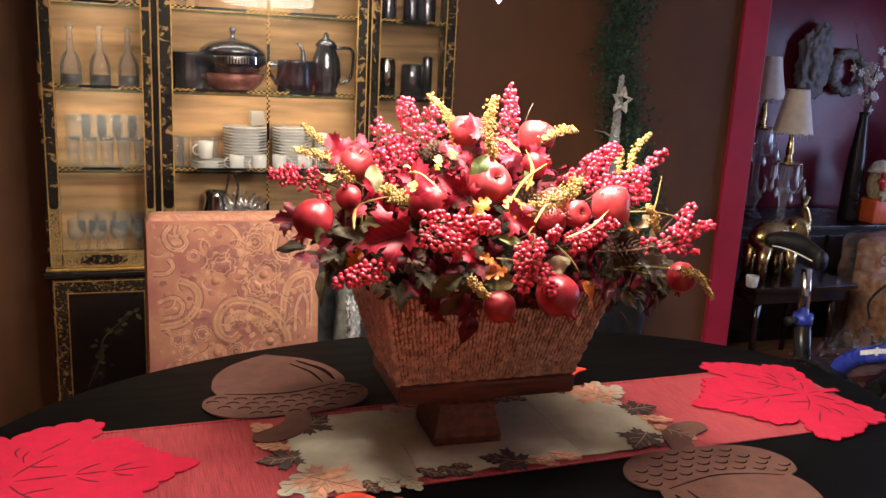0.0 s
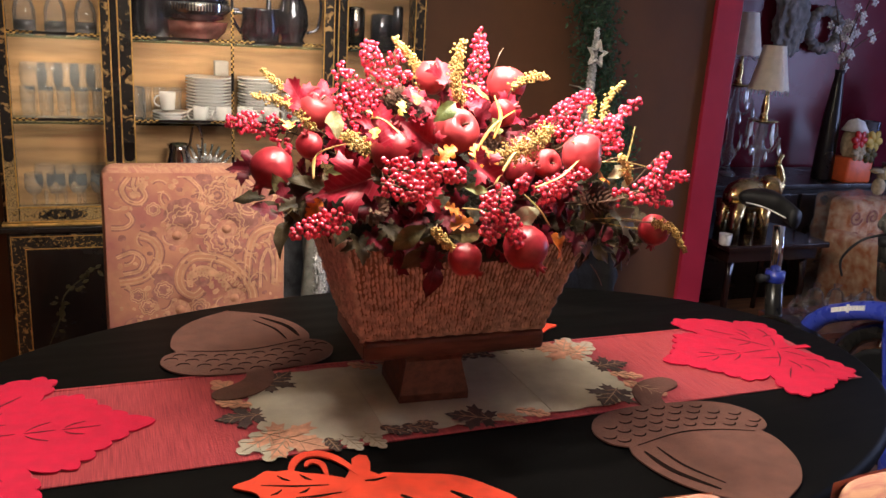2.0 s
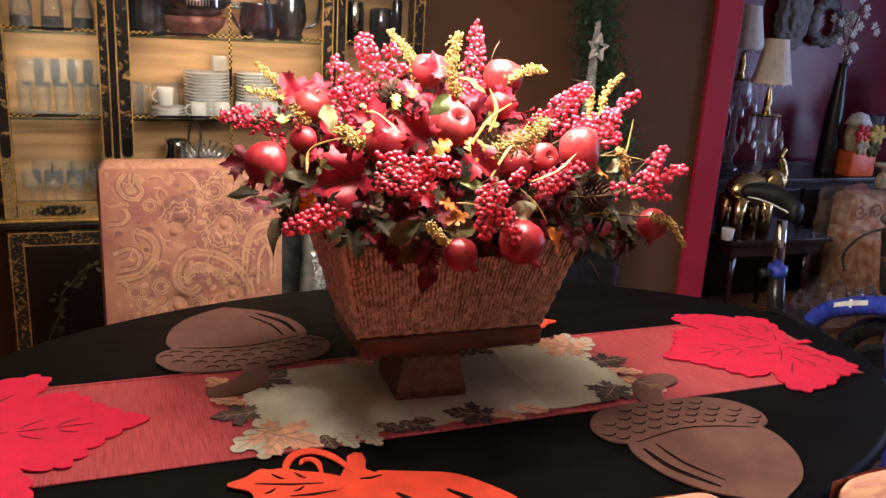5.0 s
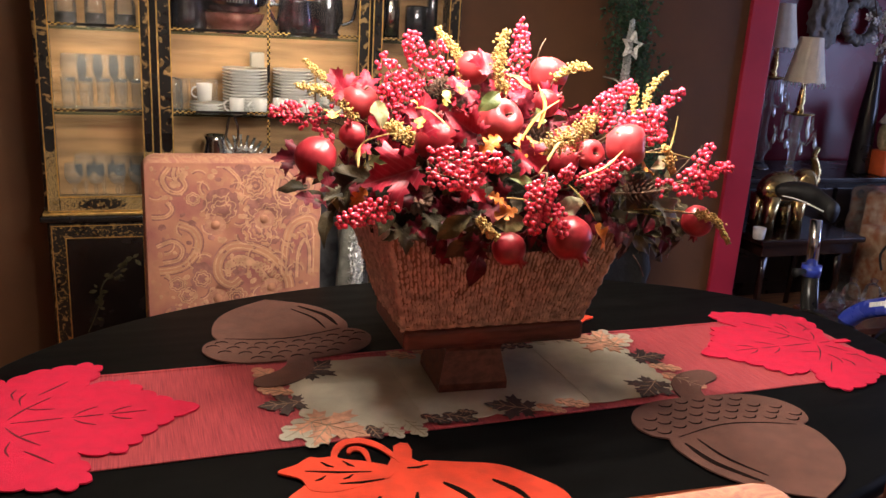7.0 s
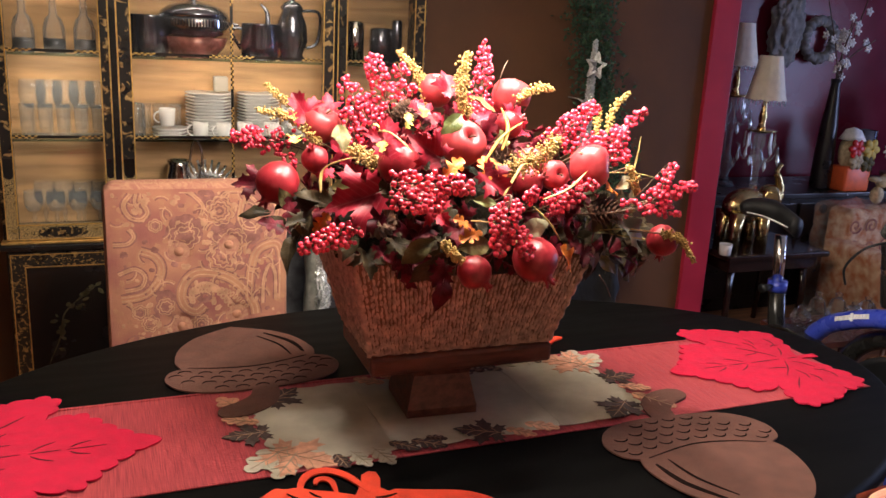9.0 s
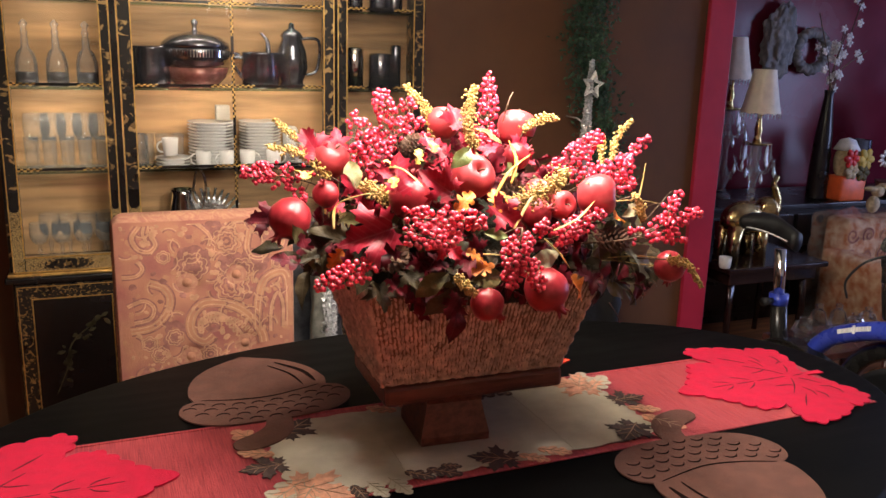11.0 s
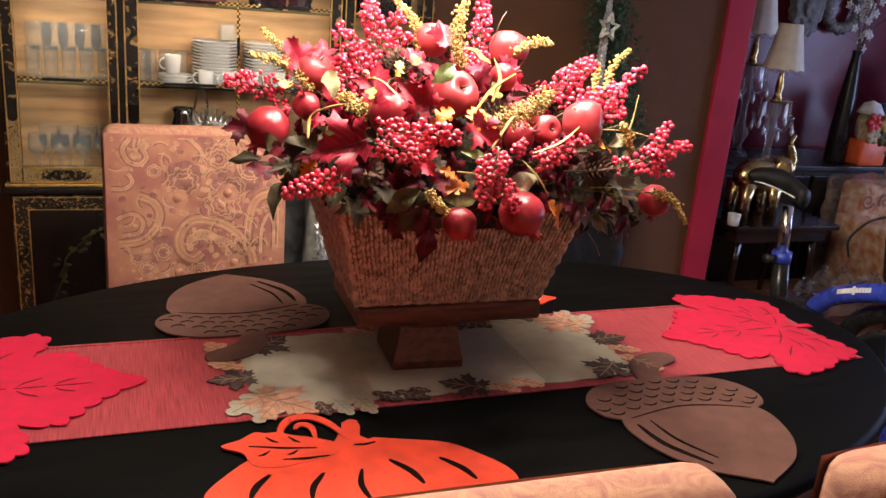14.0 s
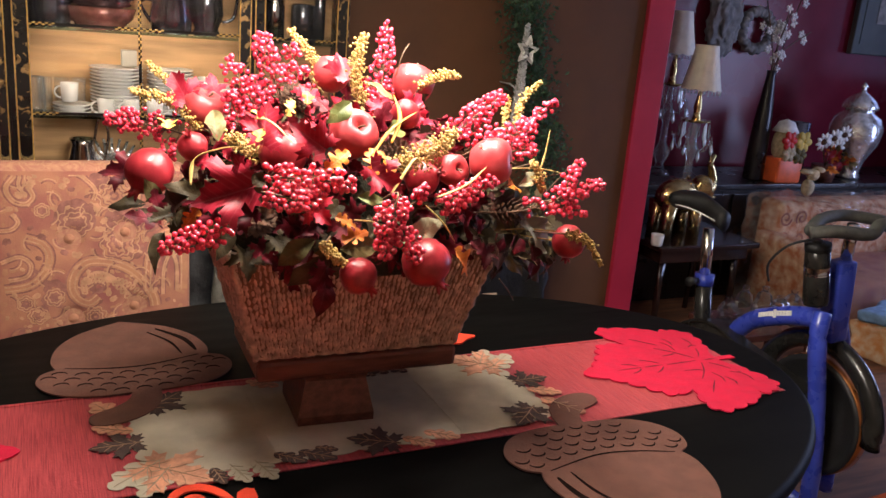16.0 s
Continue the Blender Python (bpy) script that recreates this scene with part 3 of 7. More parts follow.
def pumpkin_mat(m):
    ob = thing("pumpkin_placemat", "orange felt placemat cut as a pumpkin with a leaf", "placemat", m, "felt placemats")
    body = []
    for k in range(120):
        a = 2 * math.pi * k / 120
        x, y = 0.225 * math.cos(a), 0.14 * math.sin(a) - 0.02
        body.append((x * (1 + 0.02 * math.cos(6 * a)), y * (1 + 0.03 * math.cos(8 * a)) - 0.02 * math.exp(-(x / 0.05) ** 2) * (y < 0)))
    stem = [(-0.030, 0.112), (-0.012, 0.150), (-0.008, 0.172), (0.006, 0.182), (0.018, 0.177), (0.020, 0.155), (0.014, 0.128), (0.026, 0.115)]
    i = next(k for k in range(120) if body[k][0] < 0.026 and body[k][1] > 0)
    j = next(k for k in range(120) if body[k][0] < -0.030 and body[k][1] > 0)
    part("felt", slab([*body[:i], *stem[::-1], *body[j:]], MAT - 0.003, MAT), "felt_orange", ob, smooth=False)
    edge = spline([(-0.202, 0.121, 0), (-0.172, 0.138, 0), (-0.150, 0.157, 0), (-0.133, 0.153, 0), (-0.112, 0.153, 0), (-0.090, 0.141, 0), (-0.060, 0.130, 0), (-0.022, 0.105, 0), (-0.035, 0.076, 0), (-0.085, 0.060, 0), (-0.126, 0.052, 0), (-0.158, 0.064, 0), (-0.170, 0.098, 0)], 5, True)
    part("felt_leaf", slab([(p.x, p.y) for p in edge][::-1], MAT - 0.0025, MAT + 0.0008), "felt_orange", ob, smooth=False)
    arch = spline([(-0.112, 0.130, 0), (-0.107, 0.165, 0), (-0.090, 0.193, 0), (-0.063, 0.199, 0), (-0.038, 0.183, 0), (-0.020, 0.155, 0), (-0.006, 0.120, 0)], 6)
    hook = spline([(-0.085, 0.160, 0), (-0.080, 0.172, 0), (-0.068, 0.174, 0), (-0.058, 0.160, 0), (-0.056, 0.122, 0)], 6)
    part("tendril", ribbon(arch, 0.017, MAT - 0.0025, MAT + 0.0006), "felt_orange", ob, smooth=False)
    part("tendril", ribbon(hook, 0.013, MAT - 0.0025, MAT + 0.0005), "felt_orange", ob, smooth=False)
    cuts = []
    z0, z1 = MAT - 0.001, MAT + 0.0012
    for p, q, w in (((0.046, 0.050), (0.084, -0.020), 0.011), ((-0.057, 0.028), (-0.082, -0.035), 0.010), ((-0.135, 0.034), (-0.166, -0.022), 0.011), ((0.125, 0.045), (0.165, -0.02), 0.011), ((0.0, 0.03), (0.0, -0.05), 0.009)):
        mid = ((p[0] + q[0]) / 2 + 0.10 * (q[1] - p[1]) * (-1 if q[0] > p[0] else 1), (p[1] + q[1]) / 2)
        cuts.append(ribbon([(r.x, r.y) for r in spline([(*p, 0), (*mid, 0), (*q, 0)], 6)], w, z0, z1))
    for p, q, w in (((-0.160, 0.116), (-0.058, 0.098), 0.005), ((-0.133, 0.139), (-0.115, 0.121), 0.005), ((-0.098, 0.137), (-0.082, 0.117), 0.005), ((-0.148, 0.086), (-0.130, 0.098), 0.005), ((-0.105, 0.084), (-0.088, 0.095), 0.005), ((-0.112, 0.072), (-0.042, 0.074), 0.006), ((0.0, 0.10), (0.035, 0.104), 0.004)):
        cuts.append(ribbon([p, ((p[0] + q[0]) / 2, (p[1] + q[1]) / 2 - 0.003), q], w, z0, z1 + 0.0004))
    for bm in cuts:
        part("cut_out", bm, "cut", ob, smooth=False)
    return ob


first_pumpkin = pumpkin_mat(pose(0.575, 1.487, 0, 0, 0, -3))
copy_thing(first_pumpkin, pose(1.012, 2.280, 0, 0, 0, 180))


# ---- upholstered chairs ----
TUFTS = ((-0.053, 0.866), (0.076, 0.880), (-0.050, 0.657), (0.095, 0.682))


def chair_face(u, w):
    """How far the padded front stands out at (u, w)."""
    bulge = 0.012 * (1 - (abs(u) / 0.23) ** 4) * (1 - (abs(w - 0.78) / 0.29) ** 6)
    for bu, bw in TUFTS:
        d2 = (u - bu) ** 2 + (w - bw) ** 2
        bulge -= 0.017 * math.exp(-d2 / 0.0006) + 0.004 * math.exp(-d2 / 0.004)
    return max(bulge, -0.012)


def spiral(cu, cw, r, turns, start, sense=1, n=40):
    return [(cu + r * (k / n) ** 0.8 * math.cos(start + sense * turns * 2 * math.pi * k / n), cw + r * (k / n) ** 0.8 * math.sin(start + sense * turns * 2 * math.pi * k / n)) for k in range(3, n + 1)]


def teardrop(cu, cw, size, angle, bend=0.35, n=36):
    out = []
    for k in range(n + 1):
        t = 2 * math.pi * k / n
        x = math.cos(t)
        y = math.sin(t) * math.sin(t / 2) ** 1.5 * 0.62
        y += bend * (x + 1) ** 2 * 0.25
        a = radians(angle)
        out.append((cu + size * (x * math.cos(a) - y * math.sin(a)), cw + size * (x * math.sin(a) + y * math.cos(a))))
    return out


def blossom(cu, cw, r, petals, n=48):
    return [(cu + r * (0.8 + 0.2 * abs(math.sin(petals * t / 2))) * math.cos(t), cw + r * (0.8 + 0.2 * abs(math.sin(petals * t / 2))) * math.sin(t)) for t in (2 * math.pi * k / n for k in range(n + 1))]


def stitched(lines, front, proud=0.0012):
    """Woven lines (points, width) laid on a padded face; front gives the depth."""
    verts, faces = [], []
    for pts, width in lines:
        pts = [p for p in pts if abs(p[0]) < 0.220 and 0.50 < p[1] < 1.026]
        if len(pts) < 3:
            continue
        base = len(verts)
        for i, (u, w) in enumerate(pts):
            a, b = Vector(pts[max(i - 1, 0)]), Vector(pts[min(i + 1, len(pts) - 1)])
            t = (b - a)
            t = t.normalized() if t.length > 1e-6 else Vector((1, 0))
            s = Vector((-t.y, t.x)) * width / 2
            for sgn in (-1, 0, 1):
                q = Vector((u, w)) + sgn * s
                verts.append((q.x, -front(q.x, q.y) - (proud if sgn == 0 else 0.0004), q.y))
        for i in range(len(pts) - 1):
            for j in range(2):
                k = base + 3 * i + j
                faces.append((k, k + 1, k + 4, k + 3))
    return verts, faces


def upholstered_chair(m):
    ob = thing("dining_chair", "high-backed dining chair in rose paisley tapestry with buttons", "chair", m, "chairs round the table")
    T, H = 0.085, 1.047
    # padded back: a front sheet that follows the tufts, rounded into the sides
    bm = bmesh.new()
    nu, nw = 46, 60
    W = 0.229
    cols = [-W + 2 * W * i / nu for i in range(nu + 1)]
    rows = [0.49 + (H - 0.012 - 0.49) * j / nw for j in range(nw + 1)]
    front = [[bm.verts.new((u, -chair_face(u, w), w)) for w in rows] for u in cols]
    for i in range(nu):
        for j in range(nw):
            bm.faces.new((front[i][j], front[i + 1][j], front[i + 1][j + 1], front[i][j + 1]))
    part("back_cushion", bm, "fabric", ob)
    shell = box(-W - 0.008, W + 0.008, -0.004, T, 0.36, H + 0.004, 0.036, 5)
    part("backrest", shell, "fabric_shell", ob)
    light, dark, band = [], [], []

    def scroll(points, width):
        """A broad tan band with a dark thread along both edges."""
        line = [(p.x, p.y) for p in spline([(*q, 0) for q in points], 9)]
        band.append((line, width))
        for s in (-1, -0.42, 0.42, 1):
            edge = []
            for i, q in enumerate(line):
                t = (Vector(line[min(i + 1, len(line) - 1)]) - Vector(line[max(i - 1, 0)])).normalized()
                edge.append((q[0] - s * t.y * width * 0.56, q[1] + s * t.x * width * 0.56))
            (dark if abs(s) == 1 else light).append((edge, 0.0042 if abs(s) == 1 else 0.0040))
        return line

    # the great curled leaf and its row of beads
    scroll([(0.01, 0.715), (-0.013, 0.698), (-0.038, 0.712), (-0.05, 0.74), (-0.043, 0.777), (-0.014, 0.806), (0.03, 0.806), (0.075, 0.79), (0.112, 0.758), (0.14, 0.71), (0.146, 0.68)], 0.026)
    for k, q in enumerate(scroll([(-0.018, 0.737), (-0.018, 0.762), (0.004, 0.779), (0.035, 0.772), (0.062, 0.745), (0.088, 0.708)], 0.007)):
        if k % 3 == 0:
            light.append((blossom(q[0] - 0.004, q[1] - 0.008, 0.0065, 4, 12), 0.005))
    # scrolls round it
    scroll([(-0.15, 0.873), (-0.115, 0.858), (-0.098, 0.826), (-0.11, 0.785), (-0.145, 0.752), (-0.20, 0.742)], 0.022)
    scroll([(-0.205, 0.81), (-0.165, 0.825), (-0.14, 0.805), (-0.15, 0.775), (-0.19, 0.765)], 0.012)
    scroll([(-0.165, 1.025), (-0.185, 0.995), (-0.172, 0.965), (-0.145, 0.957), (-0.128, 0.975), (-0.138, 0.998)], 0.014)
    scroll([(-0.15, 1.035), (-0.158, 1.005), (-0.15, 0.985)], 0.009)
    scroll([(-0.215, 0.89), (-0.18, 0.893), (-0.163, 0.912), (-0.175, 0.932)], 0.012)
    scroll([(0.112, 1.0), (0.105, 0.955), (0.118, 0.928), (0.145, 0.924), (0.158, 0.945), (0.14, 0.958)], 0.017)
    scroll([(0.055, 1.01), (0.08, 1.028), (0.12, 1.022), (0.15, 0.995)], 0.011)
    scroll([(0.165, 1.035), (0.185, 1.01), (0.205, 0.975), (0.195, 0.945)], 0.014)
    scroll([(0.128, 0.72), (0.132, 0.80), (0.15, 0.86), (0.19, 0.88), (0.212, 0.865), (0.218, 0.80), (0.217, 0.72)], 0.024)
    scroll([(0.165, 0.71), (0.168, 0.78), (0.185, 0.82), (0.2, 0.79), (0.2, 0.72)], 0.010)
    scroll([(-0.03, 1.03), (-0.01, 1.015), (0.01, 0.99), (0.005, 0.965)], 0.012)
    for cu, cw, r, t, st, sn in ((0.165, 0.60, 0.045, 1.4, 1.0, 1), (-0.17, 0.61, 0.04, 1.4, 0.4, -1), (0.02, 0.58, 0.05, 1.5, 1.2, 1), (-0.09, 0.555, 0.035, 1.4, 2.2, -1)):
        band.append((spiral(cu, cw, r, t, st, sn), 0.012))
        dark.append((spiral(cu, cw, r * 1.2, t, st, sn), 0.004))
    for cu, cw, r, p in ((-0.038, 0.910, 0.040, 8), (0.052, 0.975, 0.040, 9), (0.064, 0.850, 0.048, 9), (0.09, 0.893, 0.034, 8), (-0.155, 0.705, 0.022, 6), (-0.13, 0.672, 0.024, 7), (-0.09, 0.718, 0.024, 7), (-0.11, 0.94, 0.018, 6), (0.185, 0.905, 0.016, 6), (0.0, 0.66, 0.03, 8)):
        for f, lines, width in ((1.06, dark, 0.0022), (1.0, light, 0.0030), (0.88, band, 0.0060), (0.76, dark, 0.0024), (0.66, light, 0.0036), (0.52, dark, 0.0030), (0.40, band, 0.0060), (0.24, dark, 0.0060)):
            lines.append((blossom(cu, cw, r * f, p), width))
    for cu, cw, r in ((-0.037, 0.921, 0.017), (-0.037, 0.921, 0.034), (-0.02, 0.90, 0.012), (0.064, 0.905, 0.014), (0.064, 0.905, 0.030), (0.118, 0.918, 0.024), (0.135, 0.905, 0.018), (-0.105, 0.712, 0.012), (0.02, 1.02, 0.016), (-0.09, 0.74, 0.018), (0.10, 0.83, 0.014), (0.01, 0.742, 0.014)):
        dark.append((blossom(cu, cw, r, 7), r * 0.9))
    r2 = random.Random(31)
    for k in range(420):
        cu, cw, r = r2.uniform(-0.215, 0.215), r2.uniform(0.51, 1.04), r2.uniform(0.003, 0.008)
        (light, dark, band, band)[k % 4].append((teardrop(cu, cw, r, r2.uniform(0, 360), r2.uniform(-0.4, 0.4), 10), r * 1.2))
    for k in range(70):
        cu, cw = r2.uniform(-0.21, 0.21), r2.uniform(0.52, 1.04)
        a, n = r2.uniform(0, 6.28), r2.choice((-1, 1))
        for d, lines in ((0, dark), (0.0045, light), (0.009, band)):
            lines.append(([(cu + (0.020 + d) * math.cos(a + n * q / 8), cw + (0.020 + d) * math.sin(a + n * q / 8)) for q in range(15)], 0.0036))
    # teeth along the inside of the great leaf
    for k in range(16):
        f = k / 15
        cu, cw = -0.022 + 0.14 * f, 0.775 - 0.018 * math.cos(3.1 * f + 0.4) - 0.085 * f * f
        light.append((teardrop(cu, cw - 0.004, 0.0085, 250 - 30 * f, 0.1, 12), 0.0045))
    mesh_part("paisley_band", pydata("paisley_band", *stitched(band, lambda u, w: chair_face(u, w) - 0.0001, 0.0007)), "fabric_band", ob, "broad tan paisley scrolls", kind="stuff")
    mesh_part("paisley_thread", pydata("paisley_thread", *stitched(light, lambda u, w: chair_face(u, w) + 0.0003, 0.0008)), "fabric_light", ob, "raised tan paisley weave", kind="stuff")
    mesh_part("paisley_shade", pydata("paisley_shade", *stitched(dark, lambda u, w: chair_face(u, w) + 0.0002, 0.0006)), "fabric_dark", ob, "plum paisley weave", kind="stuff")
    for bu, bw in TUFTS:
        part("button", lathe([(0.0155, 0), (0.016, 0.007), (0.013, 0.014), (0.007, 0.018), (0.0001, 0.0195)], 16), "fabric_band", ob, "covered button", m=pose(bu, -chair_face(bu, bw) + 0.001, bw, 90, 0, 0))
    part("seat", box(-0.235, 0.235, -0.46, 0.03, 0.36, 0.485, 0.035, 4), "fabric", ob)
    part("seat_frame", box(-0.225, 0.225, -0.45, 0.05, 0.30, 0.37, 0.006), "dark_wood", ob)
    for sx in (-1, 1):
        part("leg", tube([(sx * 0.2, -0.42, 0.32), (sx * 0.2, -0.425, FLOOR + 0.001)], [0.026, 0.017], 8), "dark_wood", ob)
        part("leg", tube([(sx * 0.2, 0.04, 0.32), (sx * 0.2, 0.085, FLOOR + 0.001)], [0.026, 0.017], 8), "dark_wood", ob)
    return ob


far_chair = upholstered_chair(pose(0.409, 2.712, 0))
copy_thing(far_chair, pose(0.555, 1.045, 0, 0, 0, 180))
copy_thing(far_chair, pose(1.15, 1.04, 0, 0, 0, 183))


# ---- basket on its stand ----
def basket():
    ob = thing("wicker_planter", "brown woven seagrass planter on a short wooden pedestal", "basket")
    part("foot", lathe([(0.098, TOP + 0.0045), (0.098, TOP + 0.02), (0.088, TOP + 0.05), (0.078, 0.835), (0.082, 0.846)], 4), "stand_wood", ob, smooth=False, m=pose(0.785, 1.905, 0, 0, 0, 43))
    part("base_plate", box(0.640, 1.010, 1.838, 2.06, 0.845, 0.884, 0.008), "stand_wood", ob, smooth=False)
    z0, z1 = 0.885, 1.105
    lo = [(0.640, 1.85), (1.005, 1.85), (1.005, 2.05), (0.640, 2.05)]
    hi = [(0.575, 1.74), (1.022, 1.74), (1.022, 2.13), (0.575, 2.13)]
    rnd = random.Random(2)
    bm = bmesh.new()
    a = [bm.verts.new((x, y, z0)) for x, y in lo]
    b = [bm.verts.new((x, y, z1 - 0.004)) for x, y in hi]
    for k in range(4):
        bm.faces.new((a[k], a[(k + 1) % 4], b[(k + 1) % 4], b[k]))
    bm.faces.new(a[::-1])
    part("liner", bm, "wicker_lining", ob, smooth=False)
    for k in range(4):
        p0, p1, q0, q1 = (Vector((*v, z)) for v, z in ((lo[k], z0), (lo[(k + 1) % 4], z0), (hi[k], z1), (hi[(k + 1) % 4], z1)))
        nrm = (p1 - p0).cross(q0 - p0).normalized()
        cols = 52 if k % 2 == 0 else 31
        rows = 15
        phase = [rnd.random() for _ in range(cols)]
        verts, faces = [], []
        for c in range(cols):
            for r in range(rows):
                f, g = (c + 0.5 + rnd.uniform(-0.14, 0.14)) / cols, (r + (0.72 if c % 2 else 0.28) + 0.5 * (phase[c] - 0.5) + rnd.uniform(-0.08, 0.08)) / rows
                mid = p0.lerp(p1, f).lerp(q0.lerp(q1, f), g)
                along = (q0.lerp(q1, f) - p0.lerp(p1, f)).normalized()
                side = nrm.cross(along)
                tilt = (0.10 if c % 2 else -0.10) + rnd.gauss(0, 0.08)
                d = along * math.cos(tilt) + side * math.sin(tilt)
                e = nrm.cross(d)
                ln, wd, th = 0.0125 * rnd.uniform(0.7, 1.2), 0.0038 * rnd.uniform(0.7, 1.2), 0.0042 * rnd.uniform(0.4, 1.4)
                n = len(verts)
                c0 = mid + nrm * rnd.uniform(-0.0004, 0.0008)
                verts += [c0 - d * ln, c0 - d * ln * 0.4 + e * wd, c0 - d * ln * 0.4 + nrm * th, c0 - d * ln * 0.4 - e * wd, c0 + d * ln * 0.4 + e * wd, c0 + d * ln * 0.4 + nrm * th, c0 + d * ln * 0.4 - e * wd, c0 + d * ln]
                faces += [(n, n + 2, n + 1), (n, n + 3, n + 2), (n + 1, n + 2, n + 5, n + 4), (n + 2, n + 3, n + 6, n + 5), (n + 4, n + 5, n + 7), (n + 5, n + 6, n + 7)]
        mesh_part("weave", pydata("weave", verts, faces), "wicker", ob, kind="stuff")
        # rolled corner and rim cords
        steps = 26
        cord = [p0.lerp(q0, i / steps) + Vector((0.0022 * math.sin(i * 1.9), 0.0022 * math.cos(i * 1.9), 0)) for i in range(steps + 1)]
        part("corner_cord", tube(cord, 0.005, 6), "wicker", ob)
        rim = [q0.lerp(q1, i / 50) + Vector((0, 0.002 * math.sin(i * 1.7), 0.002 * math.cos(i * 1.7))) for i in range(51)]
        part("rim_cord", tube(rim, 0.0065, 6), "wicker", ob)
        foot = [p0.lerp(p1, i / 40) + Vector((0, 0.0012 * math.sin(i * 1.7), 0.004 + 0.0015 * math.cos(i * 1.7))) for i in range(41)]
        part("base_cord", tube(foot, 0.005, 6), "wicker", ob)
    part("paper_tag", box(-0.0005, 0.0005, -0.011, 0.011, -0.018, 0.018), "linen", ob, "small cream paper tag", smooth=False, m=pose(1.0245, 1.83, 0.985, 8, 12, 60))
    return ob


basket()


# ---- floral arrangement ----
M["berry"] = surface("glossy_red_berry", (0.78, 0.045, 0.09), 0.20, 0, 0.2, 1.5, 0.0, coat=0.6)
M["berry"].node_tree.nodes["Principled BSDF"].inputs["Specular IOR Level"].default_value = 0.7
M["apple"] = surface("waxy_red_apple", (0.47, 0.060, 0.065), 0.38, 0, 0.3, 1.6, 0.03, 14, second=(0.32, 0.026, 0.032), coat=0.2)
M["pomegranate"] = surface("dull_red_pomegranate", (0.32, 0.024, 0.032), 0.34, 0, 0.3, 1.8, 0.05, 16, second=(0.20, 0.010, 0.016))
M["stalk"] = surface("brown_stalk", (0.10, 0.05, 0.025), 0.7, 0, 0.3, 60, 0.2, 200)
M["millet"] = surface("golden_millet", (0.44, 0.29, 0.09), 0.7, 0, 0.25, 90, 0.3, 400)
M["crimson_leaf"] = surface("crimson_silk_leaf", (0.48, 0.018, 0.046), 0.45, 0, 0.3, 2.4, 0.12, 7, second=(0.22, 0.007, 0.02), detail=2)
M["burgundy_leaf"] = surface("burgundy_silk_leaf", (0.095, 0.005, 0.012), 0.5, 0, 0.6, 2.4, 0.12, 7, detail=2)
M["orange_leaf"] = surface("orange_silk_leaf", (0.60, 0.17, 0.014), 0.6, 0, 0.35, 2.2, 0.25, 9, detail=1.5)
M["yellow_leaf"] = surface("yellow_silk_leaf", (0.60, 0.42, 0.08), 0.6, 0, 0.3, 2.2, 0.25, 9, detail=1.5)
M["olive_leaf"] = surface("olive_silk_leaf", (0.115, 0.092, 0.036), 0.5, 0, 0.4, 2.2, 0.25, 9, detail=1.5)
M["green_leaf"] = surface("dark_green_silk_leaf", (0.046, 0.034, 0.018), 0.45, 0, 0.5, 2.2, 0.25, 9, detail=1.5)
for k, lo, hi in (("crimson_leaf", 0.5, 1.15), ("burgundy_leaf", 0.5, 1.3), ("green_leaf", 0.5, 1.3), ("olive_leaf", 0.6, 1.4), ("berry", 0.78, 1.08), ("orange_leaf", 0.7, 1.1)):
    vary(M[k], lo, hi)
M["cream_leaf"] = surface("cream_silk_leaf", (0.36, 0.33, 0.20), 0.55, 0, 0.3, 2.2, 0.25, 9, detail=1.5)
M["brown_leaf"] = surface("brown_silk_leaf", (0.12, 0.075, 0.04), 0.6, 0, 0.35, 2.2, 0.2, 9, detail=1.5)
M["grey_leaf"] = surface("grey_green_silk_leaf", (0.20, 0.21, 0.17), 0.6, 0, 0.3, 2.2, 0.25, 9, detail=1.5)
for k, gloss in (("crimson_leaf", 0.28), ("burgundy_leaf", 0.2), ("green_leaf", 0.13), ("olive_leaf", 0.2)):
    M[k].node_tree.nodes["Principled BSDF"].inputs["Specular IOR Level"].default_value = gloss
M["straw_blade"] = surface("straw_yellow_blade", (0.50, 0.36, 0.12), 0.6, 0, 0.3, 20, 0.1, 90)
M["amber_blade"] = surface("amber_curled_blade", (0.66, 0.30, 0.03), 0.55, 0, 0.35, 20, 0.1, 90)
M["fresh_leaf"] = surface("pale_green_silk_leaf", (0.13, 0.16, 0.045), 0.5, 0, 0.3, 2.2, 0.15, 9, detail=1.5)


